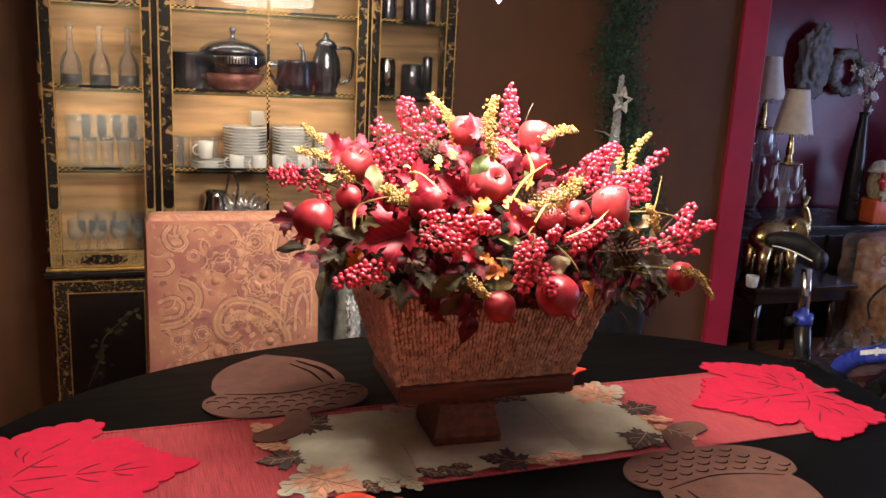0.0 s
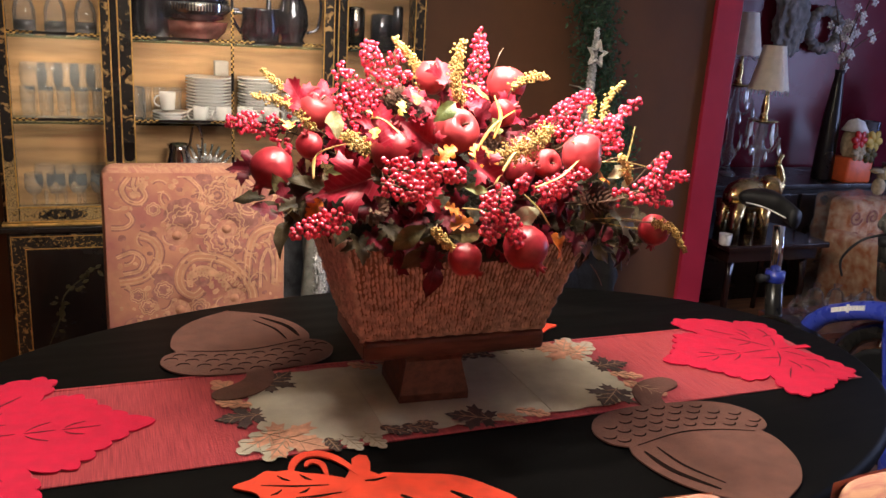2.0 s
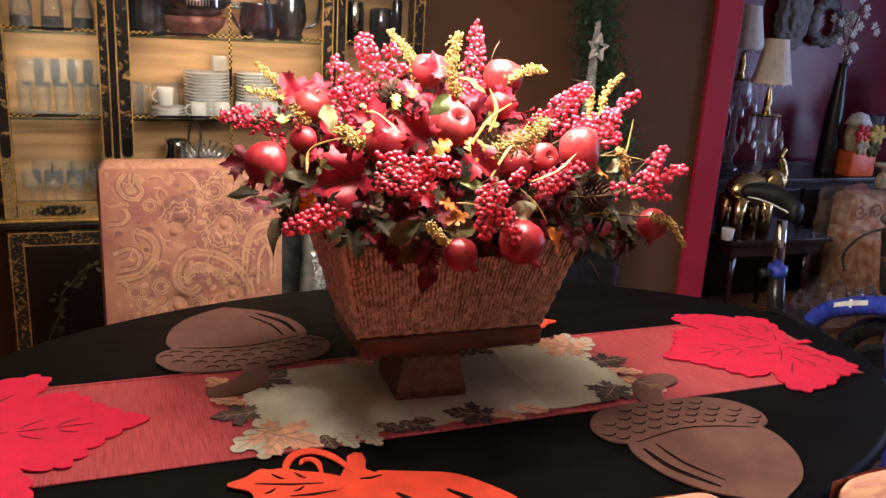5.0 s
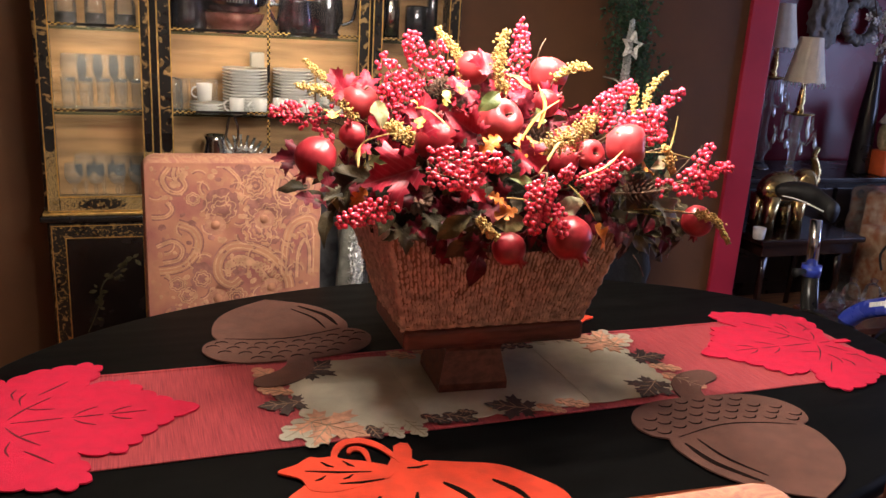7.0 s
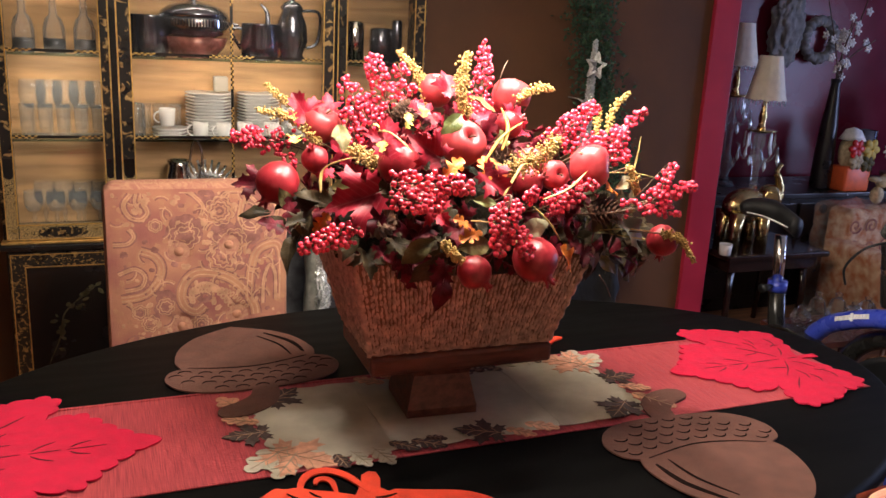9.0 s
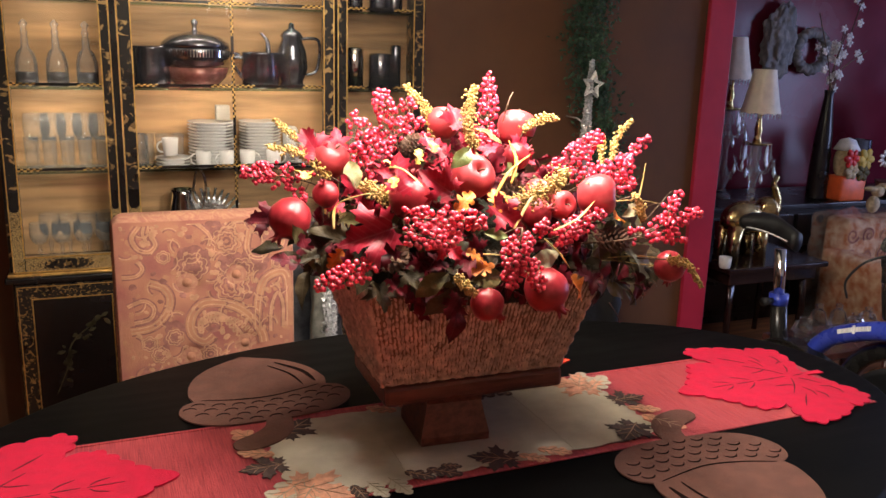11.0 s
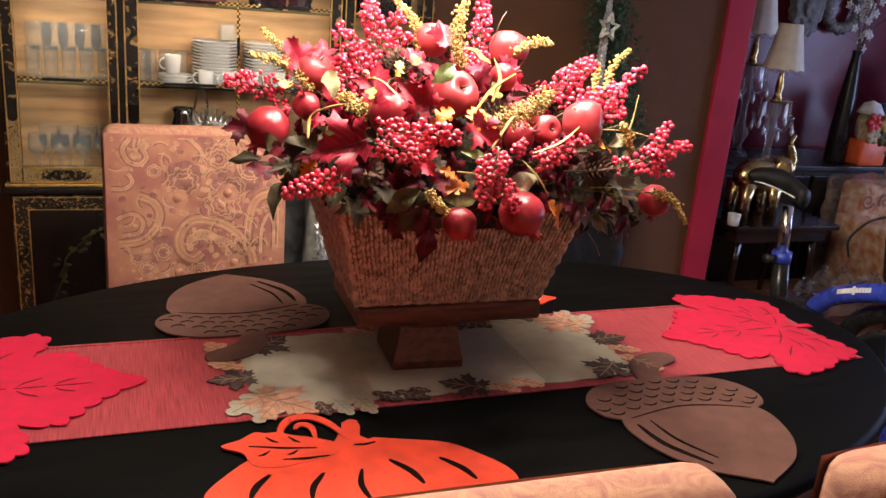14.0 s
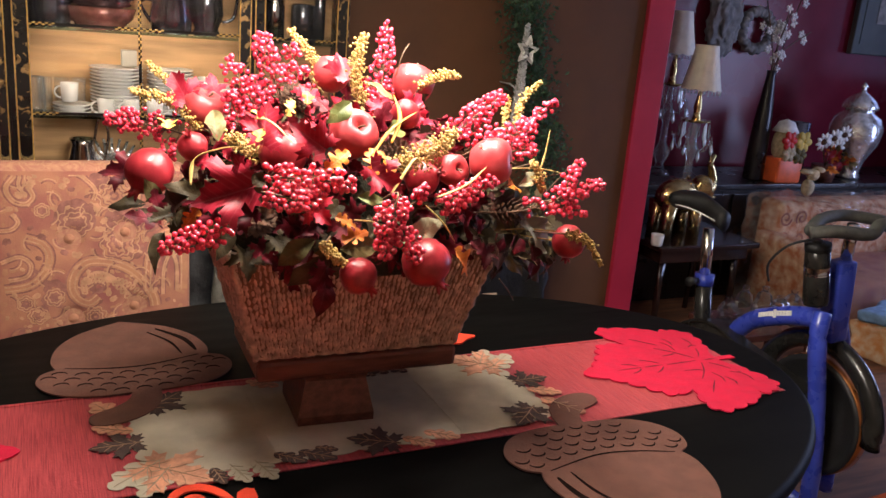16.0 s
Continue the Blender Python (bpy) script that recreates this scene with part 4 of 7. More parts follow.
def veined(material, paler, lobed):
    """Midrib and side veins of a leaf one unit long, pressed in and a little paler."""
    nt = material.node_tree
    b = nt.nodes["Principled BSDF"]
    link = nt.links.new

    def calc(op, a, c=None):
        n = nt.nodes.new("ShaderNodeMath")
        n.operation = op
        for k, v in enumerate((a, c)):
            if isinstance(v, (int, float)):
                n.inputs[k].default_value = v
            elif v is not None:
                link(v, n.inputs[k])
        return n.outputs[0]

    def near(v, wide):
        n = nt.nodes.new("ShaderNodeMapRange")
        n.inputs["From Max"].default_value, n.inputs["To Min"].default_value, n.inputs["To Max"].default_value = wide, 1, 0
        link(v, n.inputs["Value"])
        return n.outputs[0]

    co, xyz = nt.nodes.new("ShaderNodeTexCoord"), nt.nodes.new("ShaderNodeSeparateXYZ")
    link(co.outputs["Object"], xyz.inputs[0])
    x, y = xyz.outputs[0], calc("ABSOLUTE", xyz.outputs[1])
    mask = calc("MAXIMUM", near(y, 0.022), calc("MULTIPLY", near(calc("PINGPONG", calc("SUBTRACT", x, calc("MULTIPLY", y, 0.85)), 0.058), 0.022), 0.4))
    if lobed:
        mask = calc("MAXIMUM", mask, near(calc("ABSOLUTE", calc("SUBTRACT", y, calc("MULTIPLY", x, 1.2))), 0.026))
    src = b.inputs["Base Color"].links[0].from_socket
    hsv, mix = nt.nodes.new("ShaderNodeHueSaturation"), nt.nodes.new("ShaderNodeMix")
    hsv.inputs["Value"].default_value, hsv.inputs["Saturation"].default_value = paler, 0.88
    mix.data_type = "RGBA"
    link(src, hsv.inputs["Color"])
    link(mask, mix.inputs["Factor"])
    link(src, mix.inputs["A"])
    link(hsv.outputs["Color"], mix.inputs["B"])
    link(mix.outputs["Result"], b.inputs["Base Color"])
    bp = nt.nodes.new("ShaderNodeBump")
    bp.inputs["Strength"].default_value, bp.inputs["Distance"].default_value, bp.invert = 0.12, 0.02, True
    link(mask, bp.inputs["Height"])
    link(b.inputs["Normal"].links[0].from_socket, bp.inputs["Normal"])
    link(bp.outputs["Normal"], b.inputs["Normal"])


for k in ("crimson_leaf", "burgundy_leaf"):
    veined(M[k], 1.16, True)
for k in ("olive_leaf", "green_leaf", "orange_leaf", "cream_leaf", "grey_leaf", "fresh_leaf"):
    veined(M[k], 1.18, False)
M["cone"] = surface("pine_cone_scale", (0.085, 0.038, 0.02), 0.75, 0, 0.35, 80, 0.3, 300)
M["moss"] = surface("dark_core_fill", (0.02, 0.02, 0.01), 0.95, 0, 0.4, 40, 0.9, 200)

BLADES = [
    [(0.579, 1.73, 1.306), (0.617, 1.705, 1.314), (0.644, 1.664, 1.289)], [(0.516, 1.721, 1.218), (0.523, 1.737, 1.251), (0.553, 1.717, 1.27), (0.581, 1.697, 1.277)],
    [(0.746, 1.625, 1.279), (0.781, 1.648, 1.314), (0.828, 1.672, 1.336)], [(0.777, 1.634, 1.296), (0.798, 1.662, 1.328), (0.798, 1.694, 1.356)],
    [(0.768, 1.598, 1.231), (0.802, 1.617, 1.271), (0.813, 1.622, 1.278)], [(0.837, 1.598, 1.226), (0.888, 1.614, 1.239), (0.935, 1.643, 1.261)],
    [(0.818, 1.592, 1.216), (0.845, 1.588, 1.191), (0.866, 1.586, 1.162)], [(1.06, 1.754, 1.191), (1.095, 1.756, 1.235), (1.109, 1.761, 1.302)],
    [(0.976, 1.662, 1.254), (1.07, 1.72, 1.243), (1.136, 1.734, 1.23)], [(0.927, 1.659, 1.288), (0.964, 1.672, 1.279), (1.003, 1.685, 1.259)],
]
TWIGS = [
    [(1.05, 1.72, 1.222), (1.121, 1.73, 1.232), (1.144, 1.727, 1.224)], [(1.09, 1.72, 1.203), (1.125, 1.725, 1.235), (1.148, 1.727, 1.256)],
    [(0.888, 1.875, 1.422), (0.868, 1.85, 1.406), (0.858, 1.85, 1.37)], [(0.876, 1.86, 1.415), (0.868, 1.85, 1.406)],
    [(0.961, 1.616, 1.091), (0.991, 1.638, 1.063), (1.023, 1.673, 1.032)], [(0.71, 1.58, 1.20), (0.735, 1.565, 1.20), (0.757, 1.555, 1.19)],
    [(0.98, 1.66, 1.157), (1.03, 1.66, 1.157), (1.09, 1.66, 1.150)], [(1.0, 1.66, 1.150), (1.049, 1.66, 1.141), (1.08, 1.66, 1.136)],
]

bouquet = thing("floral_arrangement", "full autumn arrangement of red berries, apples, leaves and millet", "flower arrangement")
CENTRE = Vector((0.80, 1.90, 1.12))


def ball(r, sub=2, into=None, at=(0, 0, 0)):
    bm = into or bmesh.new()
    bmesh.ops.create_icosphere(bm, subdivisions=sub, radius=r, matrix=Matrix.Translation(at))
    return bm


def joined_balls(name, centres, sub=2):
    """Many small balls in one mesh, from one template. centres: (place, radius)."""
    bm = ball(1.0, sub)
    tv = [v.co.copy() for v in bm.verts]
    tf = [[v.index for v in f.verts] for f in bm.faces]
    bm.free()
    verts, faces = [], []
    for c, r in centres:
        n = len(verts)
        verts += [Vector(c) + r * v for v in tv]
        faces += [[n + i for i in f] for f in tf]
    return pydata(name, verts, faces)


def toward(at, axis, face=None):
    """A pose at a place with x along axis and z as near to face as can be."""
    x = Vector(axis).normalized()
    z = Vector(face if face is not None else (0, 0, 1))
    y = z.cross(x)
    if y.length < 1e-3:
        y = Vector((0, 1, 0)).cross(x)
    y.normalize()
    z = x.cross(y)
    return Matrix.Translation(at) @ Matrix((x, y, z)).transposed().to_4x4()


def fruit_mesh(kind):
    if kind == "apple":
        prof = [(0.0001, -0.72), (0.12, -0.80), (0.3, -0.86), (0.55, -0.78), (0.8, -0.5), (0.96, -0.1), (1.0, 0.2), (0.94, 0.5), (0.76, 0.76), (0.5, 0.88), (0.3, 0.86), (0.14, 0.72), (0.05, 0.58), (0.0001, 0.52)]
    else:
        prof = [(0.0001, -0.98), (0.25, -0.96), (0.55, -0.83), (0.82, -0.55), (0.98, -0.12), (1.0, 0.15), (0.9, 0.5), (0.66, 0.78), (0.4, 0.92), (0.24, 1.0), (0.2, 1.12), (0.26, 1.32), (0.22, 1.30), (0.16, 1.1), (0.0001, 1.02)]
    bm = lathe(prof, 28)
    for v in bm.verts:
        a = math.atan2(v.co.y, v.co.x)
        k = 1 + 0.022 * math.cos(5 * a) * (1 if kind == "apple" else 0.6)
        if v.co.z > 1.2:
            k *= 1 + 0.25 * math.cos(5 * a)
            v.co.z += 0.1 * math.cos(5 * a)
        v.co.x, v.co.y = v.co.x * k, v.co.y * k
    me = bpy.data.meshes.new(kind)
    bm.to_mesh(me)
    bm.free()
    return me


FRUIT = {"apple": fruit_mesh("apple"), "pomegranate": fruit_mesh("pomegranate")}
stalk_bm = tube([(0, 0, 0.5), (0.05, 0, 0.8), (0.16, 0.02, 1.05)], [0.07, 0.05, 0.06], 6)
STALK = bpy.data.meshes.new("stalk")
stalk_bm.to_mesh(STALK)
stalk_bm.free()
FRUITS = [
    ("pomegranate", 0.475, 1.865, 1.208, 0.0365, (-0.5, -0.3, -0.6)), ("pomegranate", 0.540, 1.878, 1.244, 0.0235, (-0.3, -0.4, 0.7)),
    ("apple", 0.566, 1.955, 1.292, 0.0350, (0.25, -0.35, 0.8)), ("pomegranate", 0.652, 1.755, 1.254, 0.0360, (0.1, 0.2, 0.9)),
    ("apple", 0.749, 1.728, 1.291, 0.0375, (0.15, -0.7, 0.55)), ("apple", 0.765, 1.905, 1.362, 0.0310, (0, -0.3, 0.9)),
    ("apple", 0.903, 1.885, 1.354, 0.0365, (0.2, 0.2, 0.9)), ("pomegranate", 0.842, 1.757, 1.320, 0.0240, (0.7, -0.3, 0.4)),
]
FRUITS_LOW = [
    ("apple", 0.868, 1.715, 1.262, 0.0250, (0, -0.4, 0.8)), ("pomegranate", 0.845, 1.677, 1.236, 0.0265, (0.5, -0.5, 0.35)),
    ("apple", 0.905, 1.702, 1.243, 0.0255, (0.1, -0.8, 0.3)), ("apple", 0.955, 1.672, 1.264, 0.0365, (0.75, -0.5, 0.1)),
    ("pomegranate", 0.720, 1.580, 1.121, 0.0262, (0.45, -0.4, -0.5)), ("pomegranate", 0.820, 1.580, 1.136, 0.0355, (0.3, -0.6, -0.6)),
    ("pomegranate", 1.100, 1.650, 1.137, 0.0275, (0.1, 0.2, -0.8)),
]
for kind, x, y, z, r, up in FRUITS + FRUITS_LOW:
    m = toward((x, y, z), up) @ pose(0, 0, 0, 0, 90, 0) @ Matrix.Diagonal((r, r, r, 1))
    fruit = mesh_part(kind, FRUIT[kind], kind, bouquet, "shiny red apple" if kind == "apple" else "dull red pomegranate with a crown", m=m)
    if kind == "apple":
        mesh_part("stalk", STALK, "stalk", fruit)


berry_bm = ball(1.0, 2)
BERRY = bpy.data.meshes.new("berry")
berry_bm.to_mesh(BERRY)
berry_bm.free()


def berry_sprig(a, b, count, seed, spread=0.02, r=0.0043):
    rnd = random.Random(seed)
    a, b = Vector(a), Vector(b)
    ax = (b - a).normalized()
    side = ax.cross(Vector((0.2, 0.9, 0.3))).normalized()
    other = ax.cross(side)
    places, twigs = [], bmesh.new()
    tries = 0
    while len(places) < count and tries < count * 60:
        tries += 1
        f = rnd.random() ** 0.8
        t = rnd.uniform(0, 6.283)
        w = 1.25 * spread * math.sqrt(rnd.random()) * (1.0 - 0.6 * f * f)
        p = a.lerp(b, f) + w * (math.cos(t) * side + math.sin(t) * other) + ax * 0.004
        rr = r * rnd.uniform(0.85, 1.12)
        if all((p - q).length > (rr + s) * 0.78 for q, s in places):
            places.append((p, rr))
    tube(spline([CENTRE.lerp(a, 0.7), a, a.lerp(b, 0.5) + Vector((0, 0, 0.002)), b], 4), 0.0016, 5, twigs)
    for p, rr in places[::2]:
        f = max(0, min(1, (p - a).dot(ax) / (b - a).length - 0.08))
        tube([a.lerp(b, f), p], 0.0008, 3, twigs)
    ob = part("berry_sprig", twigs, "stalk", bouquet, "sprig of glossy red berries")
    for p, rr in places:
        mesh_part("berry", BERRY, "berry", ob, m=Matrix.Translation(p) @ Matrix.Diagonal((rr, rr, rr, 1)))


SPRIGS_TOP = [
    ((0.535, 1.98, 1.248), (0.425, 2.06, 1.262), 46, 0.028), ((0.53, 1.96, 1.225), (0.475, 1.97, 1.205), 14, 0.014), ((0.690, 1.90, 1.29), (0.655, 1.945, 1.415), 52, 0.030),
    ((0.660, 1.89, 1.27), (0.600, 1.93, 1.375), 40, 0.026), ((0.715, 1.88, 1.30), (0.700, 1.93, 1.405), 34, 0.024),
    ((0.625, 1.88, 1.24), (0.598, 1.90, 1.325), 26, 0.020), ((0.842, 1.88, 1.29), (0.880, 1.965, 1.446), 62, 0.024),
    ((0.835, 1.86, 1.27), (0.850, 1.89, 1.35), 26, 0.022), ((0.925, 1.76, 1.285), (1.030, 1.80, 1.350), 48, 0.024),
]
SPRIGS_LOW = [
    ((0.955, 1.72, 1.275), (1.060, 1.74, 1.305), 44, 0.026), ((1.040, 1.75, 1.295), (1.130, 1.79, 1.345), 22, 0.014),
    ((1.005, 1.71, 1.27), (1.055, 1.72, 1.275), 16, 0.018), ((0.995, 1.62, 1.198), (1.130, 1.625, 1.236), 34, 0.018),
    ((1.050, 1.62, 1.215), (1.088, 1.625, 1.272), 16, 0.013), ((1.06, 1.62, 1.205), (1.10, 1.62, 1.19), 8, 0.012),
    ((0.600, 1.63, 1.247), (0.692, 1.545, 1.258), 46, 0.022), ((0.590, 1.60, 1.235), (0.650, 1.55, 1.225), 24, 0.018),
    ((0.855, 1.635, 1.203), (0.945, 1.63, 1.243), 36, 0.018), ((0.765, 1.565, 1.240), (0.742, 1.55, 1.155), 40, 0.020),
    ((0.765, 1.56, 1.20), (0.795, 1.55, 1.150), 24, 0.016), ((0.790, 1.565, 1.225), (0.800, 1.56, 1.250), 8, 0.009),
    ((0.560, 1.635, 1.182), (0.468, 1.62, 1.158), 36, 0.017),
]
for k, (a, b, n, w) in enumerate(SPRIGS_TOP + SPRIGS_LOW):
    berry_sprig(a, b, int(n * 2.3), 100 + k, 0.95 * w)


def millet_sprig(points, count, seed, wide=0.012):
    rnd = random.Random(seed)
    line = spline(points, 8)
    places = []
    for k in range(count):
        f = k / (count - 1)
        p = line[min(int(f * (len(line) - 1)), len(line) - 1)]
        w = wide * (0.35 + 0.65 * math.sin(math.pi * (0.15 + 0.8 * f)))
        places.append((p + Vector([rnd.gauss(0, 0.34) for _ in range(3)]) * w, rnd.uniform(0.0014, 0.0029)))
    ob = mesh_part("millet_sprig", joined_balls("millet_sprig", places, 1), "millet", bouquet, "golden millet spray", smooth=True)
    part("twig", tube([CENTRE.lerp(line[0], 0.75), *line], 0.0014, 5), "stalk", ob)


MILLET = [
    ([(0.535, 2.08, 1.315), (0.515, 2.10, 1.333), (0.492, 2.11, 1.352)], 60, 0.013), ([(0.555, 1.93, 1.270), (0.515, 1.95, 1.305), (0.455, 1.97, 1.318)], 120, 0.016),
    ([(0.63, 1.78, 1.24), (0.605, 1.775, 1.262), (0.575, 1.78, 1.275)], 110, 0.026), ([(0.745, 1.90, 1.34), (0.735, 1.92, 1.39), (0.70, 1.94, 1.428)], 120, 0.016),
    ([(0.795, 1.83, 1.33), (0.785, 1.835, 1.385), (0.800, 1.85, 1.432)], 150, 0.022), ([(0.90, 1.84, 1.36), (0.945, 1.862, 1.375), (0.985, 1.88, 1.373)], 90, 0.015),
    ([(1.08, 1.83, 1.30), (1.10, 1.845, 1.345), (1.14, 1.86, 1.372)], 80, 0.011), ([(1.065, 1.84, 1.29), (1.068, 1.845, 1.32), (1.07, 1.85, 1.345)], 50, 0.010),
]
MILLET_LOW = [
    ([(0.80, 1.645, 1.262), (0.835, 1.63, 1.285), (0.875, 1.635, 1.312)], 170, 0.030), ([(1.03, 1.67, 1.262), (1.045, 1.67, 1.235), (1.055, 1.675, 1.215)], 60, 0.014),
    ([(0.668, 1.575, 1.168), (0.685, 1.578, 1.150), (0.705, 1.58, 1.135)], 70, 0.013), ([(1.078, 1.62, 1.158), (1.112, 1.615, 1.146), (1.142, 1.61, 1.106)], 110, 0.012),
]
for k, (pts, n, w) in enumerate(MILLET + MILLET_LOW):
    millet_sprig(pts, int(n * 3.6), 300 + k, 0.9 * w)


def leaf_mesh(kind, seed):
    """A leaf 1 long along x: two halves that fold at the midrib, curled and rippled."""
    rnd = random.Random(seed)
    pts = leaf_outline(kind, 1.0)
    n = (len(pts) + 1) // 2
    half = [(x, -y) for x, y in pts[:n]]
    bm = bmesh.new()
    fold, curl, ph = rnd.uniform(0.15, 0.8), rnd.uniform(-0.75, 0.1), rnd.uniform(0, 6)
    for s in (-1, 1):
        ring = [(x, s * w) for x, w in half] + [(0.04 + 0.96 * x, 0.0) for x in (0.84, 0.68, 0.52, 0.36, 0.2)]
        f = bm.faces.new([bm.verts.new((x, y, 0)) for x, y in ring])
        f.normal_update()
        if s > 0:
            f.normal_flip()
        bmesh.ops.triangulate(bm, faces=[f], ngon_method="EAR_CLIP")
    for limit in (0.2, 0.14):
        bmesh.ops.beautify_fill(bm, faces=bm.faces[:], edges=[e for e in bm.edges if len(e.link_faces) == 2])
        bmesh.ops.subdivide_edges(bm, edges=[e for e in bm.edges if e.calc_length() > limit], cuts=1)
        bmesh.ops.triangulate(bm, faces=bm.faces[:])
    for v in bm.verts:
        x, y = v.co.x, v.co.y
        v.co.z = fold * abs(y) * (0.6 + 0.4 * math.cos(5 * y)) + curl * x * x + 0.09 * math.sin(9 * x + ph) * abs(y) * 3 + 0.045 * math.sin(10 * y + 5 * x + ph) - 0.35 * max(0, abs(y) - 0.25) ** 1.5
    bmesh.ops.remove_doubles(bm, verts=bm.verts[:], dist=0.0005)
    me = bpy.data.meshes.new(kind + "_leaf")
    bm.to_mesh(me)
    bm.free()
    return me


LEAVES = {k: [leaf_mesh(k, 10 * i + j) for j in range(4)] for i, k in enumerate(("maple", "oak", "plain"))}
rnd = random.Random(7)
TINTED = {}


def leaf_of(kind, material):
    """One of the leaf meshes, kept once for each material."""
    k = rnd.randrange(4)
    if (kind, material, k) not in TINTED:
        TINTED[kind, material, k] = LEAVES[kind][k].copy()
    return TINTED[kind, material, k]


def put_leaf(kind, at, tip, material, name, size=None, out=None):
    at, tip = Vector(at), Vector(tip)
    size = size or (tip - at).length * 1.15
    face = out if out is not None else (at + tip) / 2 - CENTRE + Vector((0, -0.12, 0.1))
    m = toward(at, tip - at, face + Vector([rnd.uniform(-0.08, 0.08) for _ in range(3)])) @ Matrix.Diagonal((size, size, size, 1))
    return mesh_part(name, leaf_of(kind, material), material, bouquet, m=m)


NAMES = {"maple": "maple_leaf", "oak": "oak_leaf", "plain": "broad_leaf"}
RED_LEAVES = [
    ("maple", "crimson_leaf", (0.545, 1.94, 1.298), (0.520, 1.99, 1.348)), ("maple", "crimson_leaf", (0.585, 1.95, 1.311), (0.580, 1.98, 1.352)),
    ("maple", "crimson_leaf", (0.705, 1.695, 1.272), (0.645, 1.70, 1.312)), ("maple", "crimson_leaf", (0.609, 1.70, 1.272), (0.623, 1.731, 1.338)),
    ("maple", "crimson_leaf", (0.592, 1.63, 1.238), (0.505, 1.665, 1.203)), ("maple", "crimson_leaf", (0.736, 1.62, 1.269), (0.787, 1.597, 1.231)),
    ("maple", "crimson_leaf", (0.775, 1.84, 1.355), (0.770, 1.88, 1.412)), ("maple", "crimson_leaf", (0.653, 1.62, 1.222), (0.686, 1.597, 1.187)),
    ("maple", "burgundy_leaf", (0.462, 1.88, 1.203), (0.400, 1.909, 1.199)), ("plain", "burgundy_leaf", (0.690, 1.62, 1.105), (0.676, 1.615, 1.045)),
    ("maple", "crimson_leaf", (0.862, 1.80, 1.315), (0.903, 1.82, 1.350)), ("maple", "burgundy_leaf", (0.598, 1.641, 1.204), (0.55, 1.67, 1.185)),
    ("maple", "burgundy_leaf", (0.682, 1.591, 1.135), (0.662, 1.598, 1.093)), ("maple", "crimson_leaf", (0.679, 1.72, 1.335), (0.675, 1.755, 1.363)),
]
OTHER_LEAVES = [
    ("plain", "olive_leaf", (0.553, 1.727, 1.279), (0.554, 1.777, 1.315)), ("plain", "green_leaf", (0.515, 1.713, 1.202), (0.454, 1.8, 1.14)),
    ("plain", "olive_leaf", (0.663, 1.6, 1.169), (0.614, 1.617, 1.128)), ("plain", "olive_leaf", (0.695, 1.589, 1.157), (0.758, 1.579, 1.163)),
    ("plain", "cream_leaf", (0.778, 1.579, 1.167), (0.852, 1.59, 1.193)), ("plain", "grey_leaf", (1.018, 1.658, 1.178), (1.085, 1.69, 1.105)),
    ("plain", "grey_leaf", (1.009, 1.648, 1.167), (1.065, 1.69, 1.170)), ("plain", "fresh_leaf", (0.744, 1.72, 1.342), (0.702, 1.70, 1.312)),
    ("plain", "fresh_leaf", (0.79, 1.70, 1.300), (0.845, 1.72, 1.313)), ("plain", "fresh_leaf", (0.721, 1.602, 1.227), (0.759, 1.594, 1.219)),
    ("plain", "cream_leaf", (1.008, 1.669, 1.226), (1.05, 1.69, 1.240)), ("plain", "green_leaf", (0.689, 1.60, 1.147), (0.633, 1.62, 1.09)),
    ("plain", "brown_leaf", (1.020, 1.75, 1.155), (1.046, 1.755, 1.045)), ("plain", "burgundy_leaf", (1.035, 1.66, 1.130), (1.065, 1.65, 1.065)),
]
BRIGHT_LEAVES = [
    ("oak", "orange_leaf", (0.679, 1.627, 1.257), (0.72, 1.635, 1.286)), ("oak", "orange_leaf", (0.771, 1.609, 1.255), (0.766, 1.631, 1.291)),
    ("oak", "orange_leaf", (0.866, 1.584, 1.154), (0.902, 1.592, 1.109)), ("oak", "orange_leaf", (0.689, 1.6, 1.2), (0.719, 1.59, 1.19)),
    ("oak", "orange_leaf", (0.696, 1.59, 1.167), (0.734, 1.586, 1.184)), ("oak", "orange_leaf", (0.524, 1.697, 1.191), (0.503, 1.711, 1.155)),
    ("oak", "yellow_leaf", (0.61, 1.709, 1.313), (0.603, 1.734, 1.327)), ("oak", "yellow_leaf", (0.602, 1.686, 1.285), (0.607, 1.703, 1.306)),
    ("oak", "yellow_leaf", (0.642, 1.70, 1.32), (0.659, 1.716, 1.345)), ("oak", "orange_leaf", (0.742, 1.612, 1.252), (0.757, 1.640, 1.293)), ("oak", "orange_leaf", (0.977, 1.649, 1.23), (1.02, 1.68, 1.226)),
    ("oak", "yellow_leaf", (0.501, 1.85, 1.277), (0.502, 1.90, 1.289)), ("oak", "orange_leaf", (0.674, 1.706, 1.336), (0.678, 1.724, 1.358)),
]
for kind, mtl, a, b in RED_LEAVES + OTHER_LEAVES + BRIGHT_LEAVES:
    put_leaf(kind, a, b, mtl, NAMES[kind], max(0.030, (Vector(b) - Vector(a)).length * (0.98 if mtl == "crimson_leaf" else 1.0)), Vector((rnd.uniform(-0.6, 0.6), -1.0, rnd.uniform(0.0, 0.9))))
# fine curling twigs
for k, pts in enumerate(TWIGS):
    part("twig", tube(spline(pts, 6), 0.0011, 5), "stalk" if k < 5 else "millet", bouquet)
